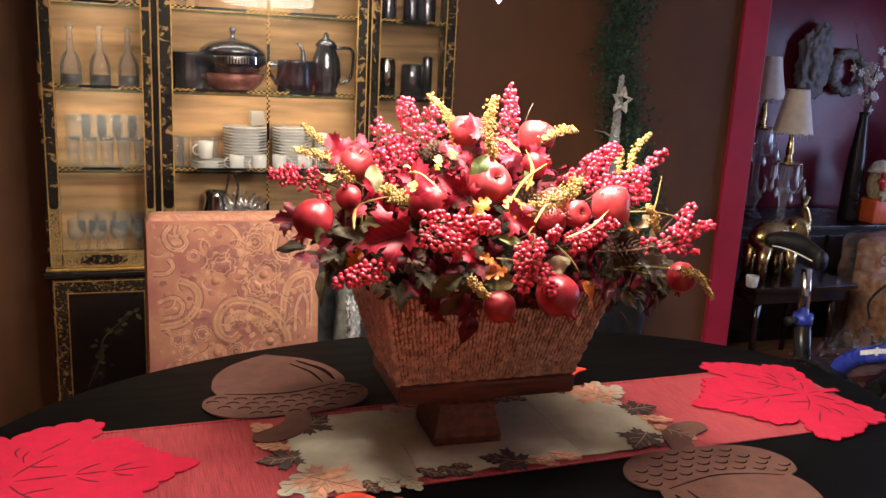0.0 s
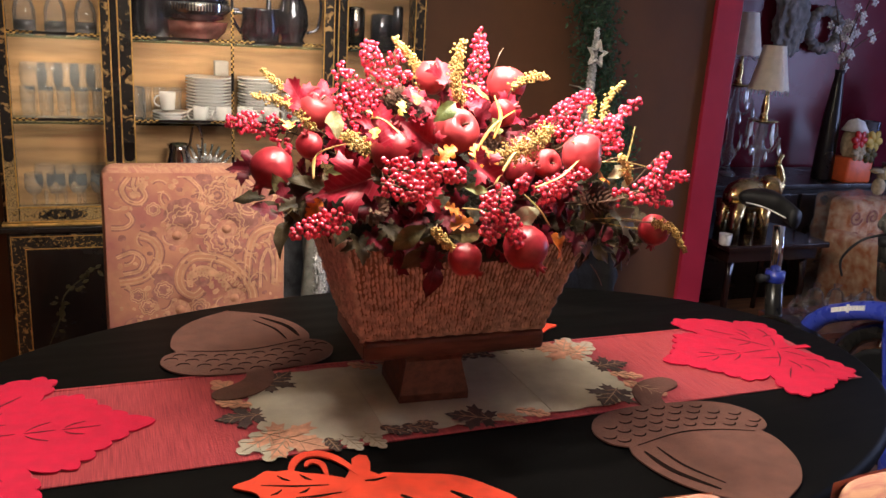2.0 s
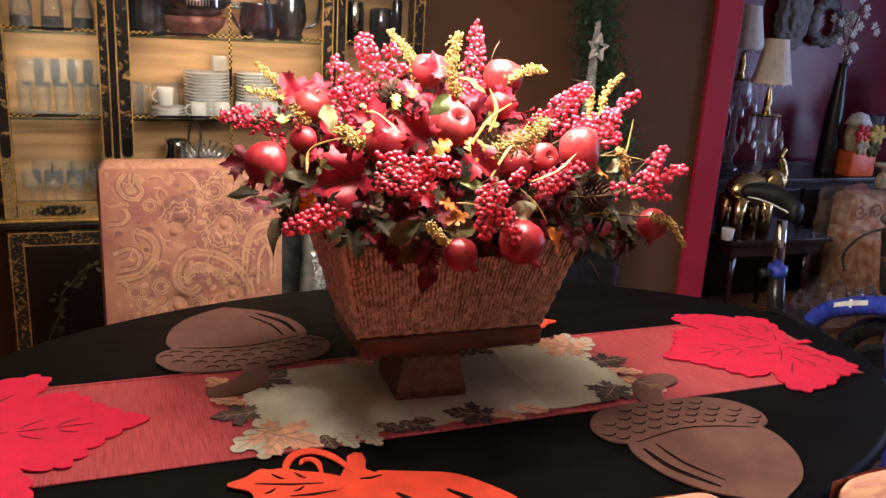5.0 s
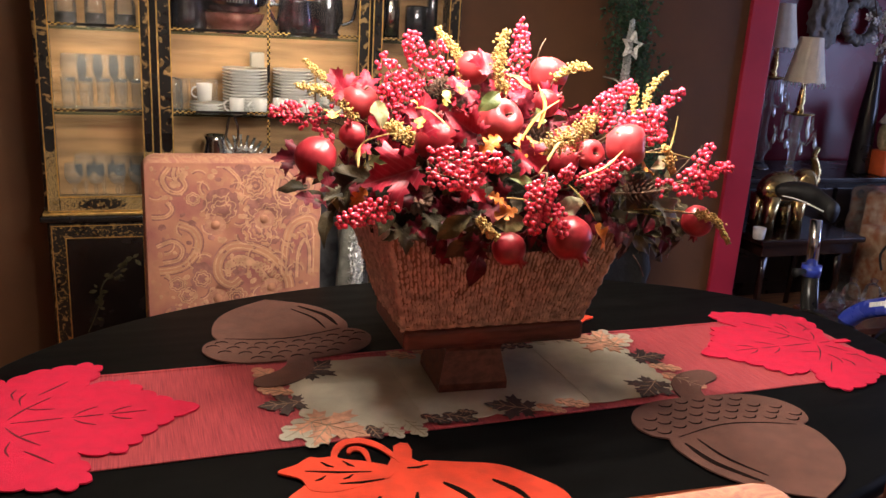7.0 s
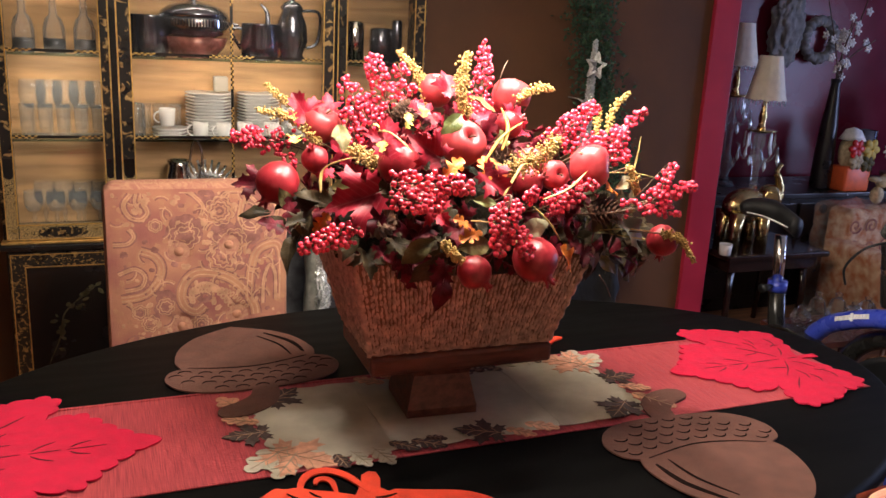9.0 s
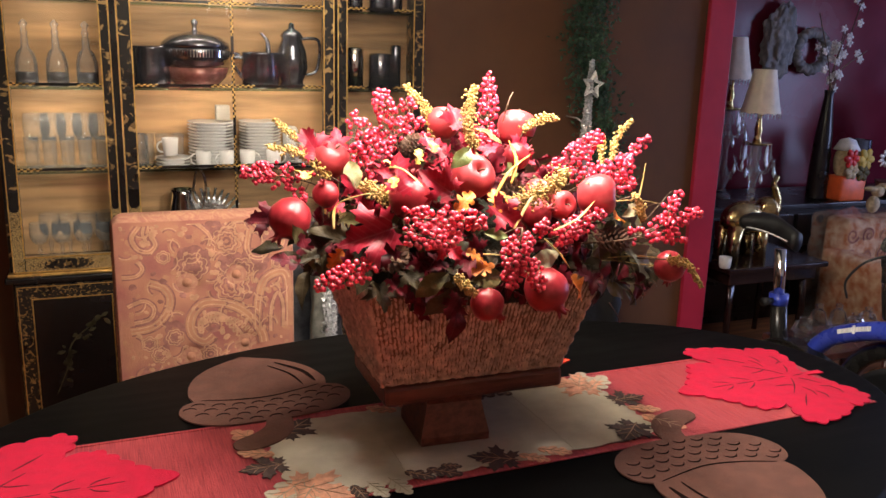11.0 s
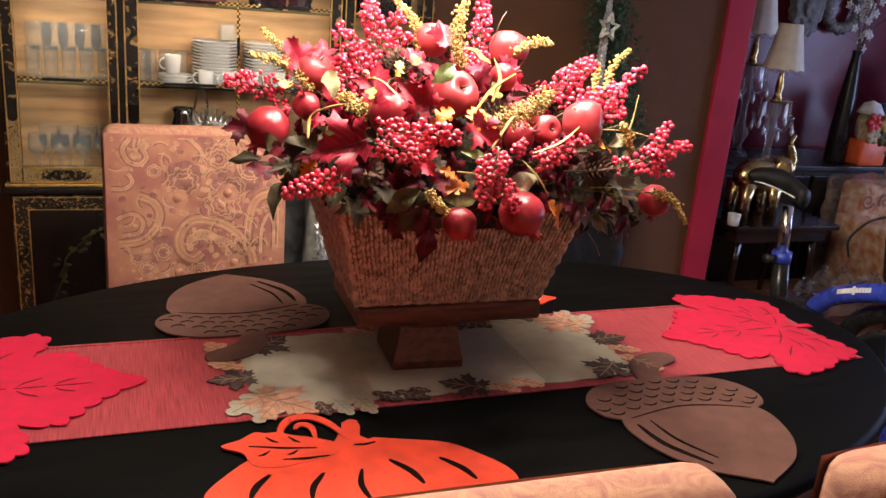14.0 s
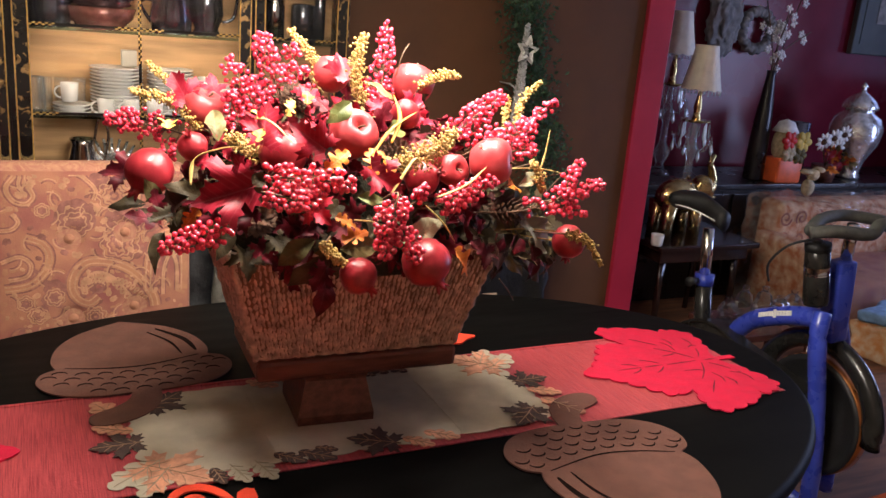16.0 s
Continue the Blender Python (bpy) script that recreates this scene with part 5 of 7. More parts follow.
# the mass of leaves under the fruit
for k in range(620):
    th, ph = rnd.uniform(0, 6.283), math.asin(rnd.uniform(-0.25, 0.97))
    d = Vector((math.cos(th) * math.cos(ph), math.sin(th) * math.cos(ph), math.sin(ph)))
    f = rnd.uniform(0.58, 0.86)
    at = CENTRE + Vector((0.31 * d.x, 0.27 * d.y, 0.24 * d.z + 0.02)) * f
    if at.z < 1.09:
        at.z = 1.09 + rnd.uniform(0, 0.04)
    ax = d + Vector([rnd.uniform(-0.9, 0.9) for _ in range(3)])
    kind, material, name = rnd.choice([("plain", "green_leaf", "broad_leaf"), ("maple", "crimson_leaf", "maple_leaf"), ("maple", "burgundy_leaf", "maple_leaf"), ("plain", "olive_leaf", "broad_leaf"), ("maple", "crimson_leaf", "maple_leaf"), ("maple", "burgundy_leaf", "maple_leaf"), ("oak", "burgundy_leaf", "oak_leaf")])
    if at.z < 1.20 and material == "crimson_leaf":
        kind, material, name = rnd.choice([("plain", "green_leaf", "broad_leaf"), ("maple", "burgundy_leaf", "maple_leaf")])
    put_leaf(kind, at, at + ax, material, name, rnd.uniform(0.035, 0.06), d)
# leaves that hang over the rim
for k in range(26):
    x = rnd.uniform(0.56, 1.09)
    at = Vector((x, 1.74 + rnd.uniform(-0.03, 0.05), 1.12 + rnd.uniform(-0.005, 0.03)))
    put_leaf(rnd.choice(["plain", "maple"]), at, at + Vector((rnd.uniform(-0.5, 0.5), -0.6, -0.5)), rnd.choice(["green_leaf", "burgundy_leaf", "burgundy_leaf", "green_leaf"]), "broad_leaf", rnd.uniform(0.042, 0.062), Vector((0, -0.6, 0.5)))
for k, pts in enumerate(BLADES):
    line = spline(pts, 6)
    n = len(line)
    part("grass_blade", tube(line, [0.0031 * math.sin(math.pi * (0.12 + 0.86 * i / (n - 1))) + 0.0004 for i in range(n)], 6, flat=0.35), "amber_blade" if k in (2, 3) else "straw_blade", bouquet)
# dark leaves low down at both ends
for k in range(70):
    s = 1 if k % 5 else -1
    at = Vector((0.97 + rnd.uniform(0, 0.09), rnd.uniform(1.66, 1.92), rnd.uniform(1.10, 1.20))) if s > 0 else Vector((rnd.uniform(0.46, 0.56), rnd.uniform(1.72, 1.95), rnd.uniform(1.12, 1.19)))
    kind, material, name = rnd.choice([("plain", "green_leaf", "broad_leaf"), ("plain", "green_leaf", "broad_leaf"), ("maple", "green_leaf", "maple_leaf"), ("oak", "burgundy_leaf", "oak_leaf"), ("plain", "olive_leaf", "broad_leaf")])
    put_leaf(kind, at, at + Vector((s * rnd.uniform(0.1, 1), rnd.uniform(-0.8, 0.3), rnd.uniform(-0.7, 0.5))), material, name, rnd.uniform(0.040, 0.062), Vector((s * 0.4, -0.5, 0.5)))
# a dark trail of leaves past the end of the basket
for k in range(32):
    at = Vector((1.04 + rnd.uniform(0, 0.11), rnd.uniform(1.76, 1.95), rnd.uniform(1.05, 1.15)))
    kind, material, name = rnd.choice([("plain", "green_leaf", "broad_leaf"), ("oak", "green_leaf", "oak_leaf"), ("plain", "olive_leaf", "broad_leaf"), ("plain", "green_leaf", "broad_leaf")])
    put_leaf(kind, at, at + Vector((rnd.uniform(-0.2, 0.5), rnd.uniform(-0.5, 0.3), rnd.uniform(-1, 0.1))), material, name, rnd.uniform(0.05, 0.08), Vector((0.2, -0.8, 0.2)))
# added dark filler body: closes see-through gaps, reads as shaded depth
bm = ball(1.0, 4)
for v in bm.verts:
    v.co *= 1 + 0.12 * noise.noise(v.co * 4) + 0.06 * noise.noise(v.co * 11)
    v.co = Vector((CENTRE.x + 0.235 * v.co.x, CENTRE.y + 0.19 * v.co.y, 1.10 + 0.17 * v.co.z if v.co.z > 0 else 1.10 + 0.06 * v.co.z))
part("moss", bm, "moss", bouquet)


def pine_cone(at, axis, r):
    verts, faces = [], []
    for k in range(90):
        f = k / 89
        a = k * 2.39996
        ring = r * (0.25 + 0.85 * math.sin(math.pi * (0.12 + 0.80 * f)) ** 0.8)
        z = r * 2.3 * (f - 0.5)
        c, s = math.cos(a), math.sin(a)
        n = len(verts)
        w = 0.26 * r
        for du, dr, dz in ((-0.5, 0.35, 0), (0.5, 0.35, 0), (0.85, 0.85, 0.12), (0, 1.12, 0.34), (-0.85, 0.85, 0.12), (0, 0.8, -0.06)):
            verts.append((ring * dr * c - w * du * s, ring * dr * s + w * du * c, z + r * dz))
        faces += [(n, n + 1, n + 2, n + 3), (n, n + 3, n + 4), (n, n + 5, n + 2, n + 1), (n + 5, n + 4, n + 3, n + 2)]
    mesh_part("pine_cone", pydata("pine_cone", verts, faces), "cone", bouquet, "open brown pine cone", smooth=False, m=toward(at, axis) @ pose(0, 0, 0, 0, 90, 0))


pine_cone((0.605, 1.705, 1.172), (0.1, -0.8, 0.3), 0.024)
pine_cone((0.69, 1.86, 1.325), (0.2, -0.6, 0.6), 0.020)
pine_cone((0.805, 1.70, 1.268), (0.3, -0.7, 0.3), 0.021)
pine_cone((0.985, 1.66, 1.19), (0.5, -0.6, 0.0), 0.022)


# ---- china cabinet ----
CAB_Y = 3.421  # plane of the door fronts
BACK_Y = 3.606
TOP_Z = 2.02


def gold_line(x0, x1, z0, z1, w, y, parent):
    """A thin gold outline round a rectangle, as one bead."""
    bm = bmesh.new()
    loops = []
    for d, yy in ((0, y + 0.001), (0, y - 0.0022), (w, y - 0.0022), (w, y + 0.001)):
        loops.append([bm.verts.new((a, yy, b)) for a, b in ((x0 + d, z0 + d), (x1 - d, z0 + d), (x1 - d, z1 - d), (x0 + d, z1 - d))])
    for p, q in zip(loops, loops[1:]):
        for k in range(4):
            bm.faces.new((p[k], p[(k + 1) % 4], q[(k + 1) % 4], q[k]))
    part("gold_line", bm, "gold", parent, smooth=False)


def dashes(x0, x1, z0, z1, y, into):
    """Small gold squares along a bar, two rows in a chequer."""
    along_x = x1 - x0 > z1 - z0
    n = int(max(x1 - x0, z1 - z0) / 0.0085)
    for k in range(n):
        f = k / n
        for r in range(2):
            if (k + r) % 2:
                continue
            if along_x:
                u, h = x0 + (x1 - x0) * f, (z1 - z0) / 2
                box(u, u + 0.0085, y - 0.0016, y, z0 + r * h, z0 + (r + 1) * h, into=into)
            else:
                u, h = z0 + (z1 - z0) * f, (x1 - x0) / 2
                box(x0 + r * h, x0 + (r + 1) * h, y - 0.0016, y, u, u + 0.0085, into=into)


def tongue(x0, x1, z0, z1):
    r = (x1 - x0) / 2
    c = (x0 + x1) / 2
    return [(c - r, z1), *[(c - r * math.cos(a), z0 + r - r * math.sin(a)) for a in (math.pi * k / 10 for k in range(11))], (c + r, z1)]


def upright(outline, y0, y1):
    """A flat shape in the x-z plane with thickness along y."""
    bm = slab(outline, 0, 1)
    for v in bm.verts:
        v.co = Vector((v.co.x, y1 + (y0 - y1) * v.co.z, v.co.y))
    bmesh.ops.recalc_face_normals(bm, faces=bm.faces[:])
    return bm


def glazed_door(ob, x0, x1, g0, g1, bars):
    door = part("glazed_door", box(x0, g0, CAB_Y, CAB_Y + 0.022, 0.733, TOP_Z - 0.05, 0.002), "chinoiserie", ob, "lacquer door with gold figures", smooth=False)
    part("stile", box(g1, x1, CAB_Y, CAB_Y + 0.022, 0.733, TOP_Z - 0.05, 0.002), "chinoiserie", door, smooth=False)
    part("bottom_rail", box(g0, g1, CAB_Y, CAB_Y + 0.022, 0.733, 0.785, 0.001), "brocade", door, smooth=False)
    part("top_rail", box(g0, g1, CAB_Y, CAB_Y + 0.022, TOP_Z - 0.11, TOP_Z - 0.05, 0.001), "chinoiserie", door, smooth=False)
    for a, b in ((x0, g0), (g1, x1)):
        part("brocade_panel", box(a + 0.003, b - 0.003, CAB_Y - 0.0012, CAB_Y + 0.004, 0.736, 0.985), "brocade", door, "gold fretwork", smooth=False)
        part("lacquer_tongue", upright(tongue(a + 0.005, b - 0.005, 0.935, 1.0), CAB_Y - 0.003, CAB_Y), "lacquer", door, smooth=False)
    c, r = (x0 + x1) / 2, min(0.075, (x1 - x0) * 0.3)
    oval = [(c + r * abs(math.cos(t)) ** 0.6 * (1 if math.cos(t) > 0 else -1), 0.759 + 0.017 * abs(math.sin(t)) ** 0.8 * (1 if math.sin(t) > 0 else -1)) for t in (2 * math.pi * k / 32 for k in range(32))]
    part("medallion", upright(oval[::-1], CAB_Y - 0.003, CAB_Y + 0.001), "chinoiserie_fine", door, "black medallion with gold scrolls", smooth=False)
    gold_line(x0, x1, 0.733, TOP_Z - 0.05, 0.0035, CAB_Y, door)
    gold_line(g0 - 0.004, g1 + 0.004, 0.781, TOP_Z - 0.106, 0.004, CAB_Y, door)
    sheet = bmesh.new()
    sheet.faces.new([sheet.verts.new((x, CAB_Y + 0.011, z)) for x, z in ((g0, 0.785), (g1, 0.785), (g1, TOP_Z - 0.11), (g0, TOP_Z - 0.11))])
    pane = part("pane", sheet, "glass", door, "clear glass pane", smooth=False)
    pane.visible_shadow = False
    inl = bmesh.new()
    for z in (1.071, 1.342, 1.612):
        part("glazing_bar", box(g0, g1, CAB_Y + 0.002, CAB_Y + 0.010, z - 0.0045, z + 0.0045), "lacquer", door, smooth=False)
        for a, b in zip((g0, *bars), (*bars, g1)):
            dashes(a, a + 0.073, z - 0.0045, z + 0.0045, CAB_Y + 0.002, inl)
            dashes(b - 0.073, b, z - 0.0045, z + 0.0045, CAB_Y + 0.002, inl)
    for x in bars:
        part("glazing_bar", box(x - 0.0045, x + 0.0045, CAB_Y + 0.0005, CAB_Y + 0.010, 0.785, TOP_Z - 0.11), "lacquer", door, smooth=False)
        for z in (0.785, 1.071, 1.342, 1.612):
            dashes(x - 0.0045, x + 0.0045, z, z + 0.105, CAB_Y + 0.0004, inl)
            dashes(x - 0.0045, x + 0.0045, z + 0.165, z + 0.265, CAB_Y + 0.0004, inl)
    part("gold_dash", inl, "gold", door, smooth=False, kind="stuff")


def painted_plant(x0, z0, w, h, seed):
    """Gold painted branch with leaves and blossoms, raised lacquer work."""
    rnd = random.Random(seed)
    bm = bmesh.new()
    stem = spline([(x0, z0, 0), (x0 + 0.25 * w, z0 + 0.35 * h, 0), (x0 + 0.4 * w, z0 + 0.7 * h, 0), (x0 + w, z0 + h, 0)], 8)
    flat = [ribbon(stem, 0.005, 0, 0.0015)]
    for k in range(26):
        p = stem[rnd.randrange(4, len(stem))]
        a, s = rnd.uniform(0, 360), rnd.uniform(0.014, 0.03)
        f = slab(leaf_outline("plain", s), 0, 0.0015)
        bmesh.ops.transform(f, matrix=pose(p.x + rnd.uniform(-0.02, 0.02), p.y + rnd.uniform(-0.02, 0.02), 0, 0, 0, a), verts=f.verts)
        flat.append(f)
    verts, faces = [], []
    for f in flat:
        n = len(verts)
        f.verts.index_update()
        verts += [(v.co.x, CAB_Y - v.co.z, v.co.y) for v in f.verts]
        faces += [[n + v.index for v in q.verts] for q in f.faces]
        f.free()
    bm.free()
    return pydata("painted_branch", verts, faces)


M["faded_gold"] = surface("faded_gold_and_green_paint", (0.10, 0.085, 0.04), 0.45, 0.2, 0.4, 50, 0.1, 200)
cabinet = thing("china_cabinet", "tall black lacquer china cabinet with gold chinoiserie and lit shelves", "cabinet")
part("back_panel", box(-0.15, 1.275, BACK_Y - 0.006, BACK_Y + 0.01, 0.70, TOP_Z), "cabinet_back", cabinet, "warm wood back panel", smooth=False)
for x in (-0.15, 1.255):
    part("side_panel", box(x, x + 0.02, CAB_Y + 0.022, BACK_Y - 0.006, 0.70, TOP_Z, 0.002), "chinoiserie", cabinet, smooth=False)
for x in (0.2105, 0.9365):
    part("divider", box(x - 0.0095, x + 0.0095, CAB_Y + 0.004, BACK_Y - 0.006, 0.735, TOP_Z - 0.05, 0.001), "lacquer", cabinet, smooth=False)
part("cornice", box(-0.175, 1.30, CAB_Y - 0.02, BACK_Y + 0.008, TOP_Z - 0.05, TOP_Z + 0.05, 0.01), "chinoiserie_fine", cabinet, smooth=False)
part("ledge", box(-0.165, 1.29, CAB_Y - 0.024, BACK_Y - 0.006, 0.700, 0.722, 0.006), "lacquer", cabinet, smooth=False)
bead = box(-0.155, 1.28, CAB_Y - 0.012, BACK_Y - 0.006, 0.722, 0.731, 0.002)
part("moulding", bead, "gold", cabinet, smooth=False)
part("lower_body", box(-0.145, 1.27, CAB_Y + 0.004, BACK_Y + 0.005, 0.04, 0.699, 0.003), "lacquer", cabinet, smooth=False)
part("plinth", box(-0.16, 1.285, CAB_Y - 0.012, BACK_Y, FLOOR, 0.04, 0.004), "lacquer", cabinet, smooth=False)
for x0, x1 in ((-0.138, 0.204), (0.22, 0.573), (0.581, 0.934), (0.942, 1.264)):
    door = part("lower_door", box(x0, x1, CAB_Y - 0.004, CAB_Y + 0.006, 0.06, 0.69, 0.002), "chinoiserie_fine", cabinet, "lacquer door with gold scroll border", smooth=False)
    part("field", box(x0 + 0.05, x1 - 0.05, CAB_Y - 0.0055, CAB_Y - 0.002, 0.11, 0.64), "lacquer", door, smooth=False)
    gold_line(x0 + 0.004, x1 - 0.004, 0.064, 0.686, 0.003, CAB_Y - 0.004, door)
    gold_line(x0 + 0.046, x1 - 0.046, 0.106, 0.644, 0.0035, CAB_Y - 0.0045, door)
    mesh_part("painted_branch", painted_plant(x0 + 0.10, 0.30, 0.15, 0.26, int(x0 * 100) + 50), "faded_gold", door, "faded gold branch", smooth=False, m=pose(0, -0.0056, 0))
glazed_door(cabinet, -0.138, 0.200, -0.100, 0.168, ())
glazed_door(cabinet, 0.222, 0.931, 0.266, 0.892, (0.582,))
glazed_door(cabinet, 0.943, 1.262, 0.978, 1.222, ())
for x0, x1 in ((-0.128, 0.199), (0.222, 0.926), (0.948, 1.253)):
    for z in (1.056, 1.328, 1.60):
        shelf = part("glass_shelf", box(x0, x1, CAB_Y + 0.03, BACK_Y - 0.008, z - 0.004, z + 0.004, 0.001), "shelf_glass", cabinet, "greenish glass shelf", smooth=False)
        shelf.visible_shadow = False
    part("shelf_floor", box(x0, x1, CAB_Y + 0.022, BACK_Y - 0.008, 0.736, 0.752), "lacquer", cabinet, smooth=False)
SH = [0.752, 1.060, 1.332, 1.604]


# ---- what stands in the cabinet ----
def lathed_thing(name, label, category, profile, material, x, y, z, seg=20, group=""):
    ob = tagged(part(name, lathe(profile, seg), material, m=pose(x, y, z)), label, category, group)
    return ob


def tumbler_profile(r, h):
    """A waisted glass with a thick foot: up the outside, down the inside."""
    return [(0.0001, 0.0), (r * 0.80, 0.0), (r * 0.88, 0.006), (r * 0.70, h * 0.18), (r * 0.96, h * 0.30), (r * 0.90, h * 0.55), (r * 0.97, h * 0.80), (r, h), (r - 0.0016, h), (r * 0.97 - 0.002, h * 0.80), (r * 0.90 - 0.002, h * 0.55), (r * 0.94 - 0.003, h * 0.33), (r * 0.5, h * 0.25), (0.0001, h * 0.23)]


def goblet_profile(r, h):
    return [(0.0001, 0), (r * 0.85, 0), (r * 0.8, 0.003), (r * 0.15, 0.008), (0.005, h * 0.2), (0.0085, h * 0.28), (0.005, h * 0.36), (0.006, h * 0.42), (r * 0.62, h * 0.48), (r * 0.95, h * 0.62), (r, h * 0.78), (r * 0.9, h), (r * 0.9 - 0.0016, h), (r - 0.002, h * 0.78), (r * 0.95 - 0.0022, h * 0.62), (r * 0.56, h * 0.51), (0.0001, h * 0.48)]


rnd = random.Random(11)
TUMBLER, GOBLET = (part(n, lathe(p, 24), "glassware", m=pose(-0.06, 3.5, SH[i])) for n, p, i in (("glass_tumbler", tumbler_profile(0.024, 0.11), 1), ("stemmed_glass", goblet_profile(0.031, 0.13), 0)))
TUMBLER.visible_shadow = GOBLET.visible_shadow = False
tagged(TUMBLER, "clear glass tumbler on a glass shelf", "glass", "glasses in the cabinet")
tagged(GOBLET, "clear stemmed glass in the cabinet", "glass", "stemmed glasses in the cabinet")
for i in range(5):
    if i:
        copy_thing(TUMBLER, pose(-0.06 + 0.054 * i, 3.5, SH[1]))
    copy_thing(GOBLET, pose(-0.045 + 0.05 * i, 3.555, SH[1]) @ Matrix.Scale(1.4, 4))
for i in range(4):
    if i:
        copy_thing(GOBLET, pose(-0.06 + 0.068 * i, 3.5, SH[0]))
    copy_thing(GOBLET, pose(-0.03 + 0.06 * i, 3.565, SH[0]) @ Matrix.Scale(1.15, 4))
for i in range(3):
    copy_thing(GOBLET, pose(1.02 + 0.07 * i, 3.51, SH[1]))
    copy_thing(TUMBLER, pose(0.30 + 0.05 * i, 3.56, SH[1]))
    copy_thing(TUMBLER, pose(0.80 + 0.045 * i, 3.53, SH[1]))
    copy_thing(TUMBLER, pose(0.30 + 0.2 * i, 3.53, SH[3]))
    copy_thing(GOBLET, pose(0.35 + 0.2 * i, 3.51, SH[3]))
    copy_thing(GOBLET, pose(0.0 + 0.06 * i, 3.51, SH[3]))
for i, x in enumerate((-0.055, 0.035, 0.125)):
    ob = thing("decanter", "glass decanter with a dark blue foot and stopper", "decanter", pose(x, 3.51, SH[2]), "decanters in the cabinet")
    part("body", lathe([(0.030, 0), (0.034, 0.01), (0.034, 0.075), (0.026, 0.105), (0.012, 0.12), (0.011, 0.15), (0.014, 0.155)], 18), "clear", ob)
    part("base", lathe([(0.031, 0.001), (0.033, 0.03), (0.033, 0.045), (0.0001, 0.045)], 18), "dark_metal", ob, "dark blue filling")
    part("stopper", lathe([(0.008, 0.155), (0.012, 0.17), (0.006, 0.182), (0.014, 0.195), (0.0001, 0.21)], 12), "clear", ob)
for x, y, z, sx in ((-0.02, 3.53, SH[3], 1), (0.12, 3.53, SH[3], 1)):
    lathed_thing("glass_vase", "cut glass vase on the upper shelf", "vase", [(0.03, 0), (0.035, 0.02), (0.028, 0.09), (0.045, 0.17)], "clear", x, y, z)


def cup(x, y, z, turn):
    ob = thing("coffee_cup", "small white china coffee cup", "cup", pose(x, y, z, 0, 0, turn) @ Matrix.Scale(1.14, 4), "white cups in the cabinet")
    part("bowl", lathe([(0.019, 0), (0.0205, 0.004), (0.024, 0.052), (0.0225, 0.052), (0.019, 0.006), (0.0001, 0.005)], 22), "china", ob)
    part("handle", tube([(0.022 + 0.016 * math.sin(a), 0, 0.026 + 0.016 * math.cos(a)) for a in (math.pi * k / 9 for k in range(10))], 0.0028, 7), "china", ob)
    return ob


def plates(x, y, z, r, n, label):
    ob = thing("plate_stack", label, "plates", pose(x, y, z), "stacks of china in the cabinet")
    prof = [(r * 0.6, 0), (r * 0.62, 0.003), (r, 0.013), (r * 0.99, 0.0155), (r * 0.6, 0.006), (0.0001, 0.005)]
    one = bpy.data.meshes.new("plate")
    bm = lathe(prof, 36)
    bm.to_mesh(one)
    bm.free()
    r2 = random.Random(int(x * 1000))
    for k in range(n):
        mesh_part("plate", one, "china", ob, m=pose(r2.uniform(-0.001, 0.001), r2.uniform(-0.001, 0.001), 0.0108 * k))
    return ob


plates(0.515, 3.525, SH[1], 0.082, 14, "tall stack of white china dinner plates")
plates(0.685, 3.535, SH[1], 0.075, 14, "stack of white china side plates")
plates(0.38, 3.495, SH[1], 0.06, 3, "low stack of white china saucers")
plates(0.84, 3.51, SH[1], 0.055, 3, "few white china saucers beside the cups")
for x, y, dz, a in ((0.372, 3.488, 0.042, 180), (0.478, 3.462, 0, 170), (0.556, 3.458, 0, 200), (0.628, 3.462, 0, 0), (0.72, 3.465, 0, 10), (0.842, 3.485, 0.042, 20)):
    cup(x, y, SH[1] + dz, a)
ob = tagged(part("china_canister", box(-0.024, 0.024, -0.02, 0.02, 0, 0.052, 0.004), "canister_grey", m=pose(0.555, 3.535, SH[1] + 0.1575)), "small pale box standing on the plates", "box")
for x, h in ((0.275, 0.1), (0.80, 0.12), (0.87, 0.10)):
    lathed_thing("frosted_jar", "pale frosted glass jar", "jar", [(0.026, 0), (0.028, 0.004), (0.028, h), (0.02, h + 0.01), (0.0001, h + 0.012)], "china" if x > 0.5 else "clear", x, 3.57, SH[1])


def pot(name, label, x, y, z, prof, material, handles=(), spout=None, cat="pot", size=1.0):
    ob = thing(name, label, cat, pose(x, y, z) @ Matrix.Scale(size, 4))
    part("body", lathe(prof, 28), material, ob)
    for h in handles:
        part("handle", tube(spline(h, 6), 0.005, 8), material, ob)
    if spout:
        part("spout", tube(spline(spout, 6), [0.014 - 0.0006 * k for k in range(6 * (len(spout) - 1) + 1)], 10), material, ob)
    return ob


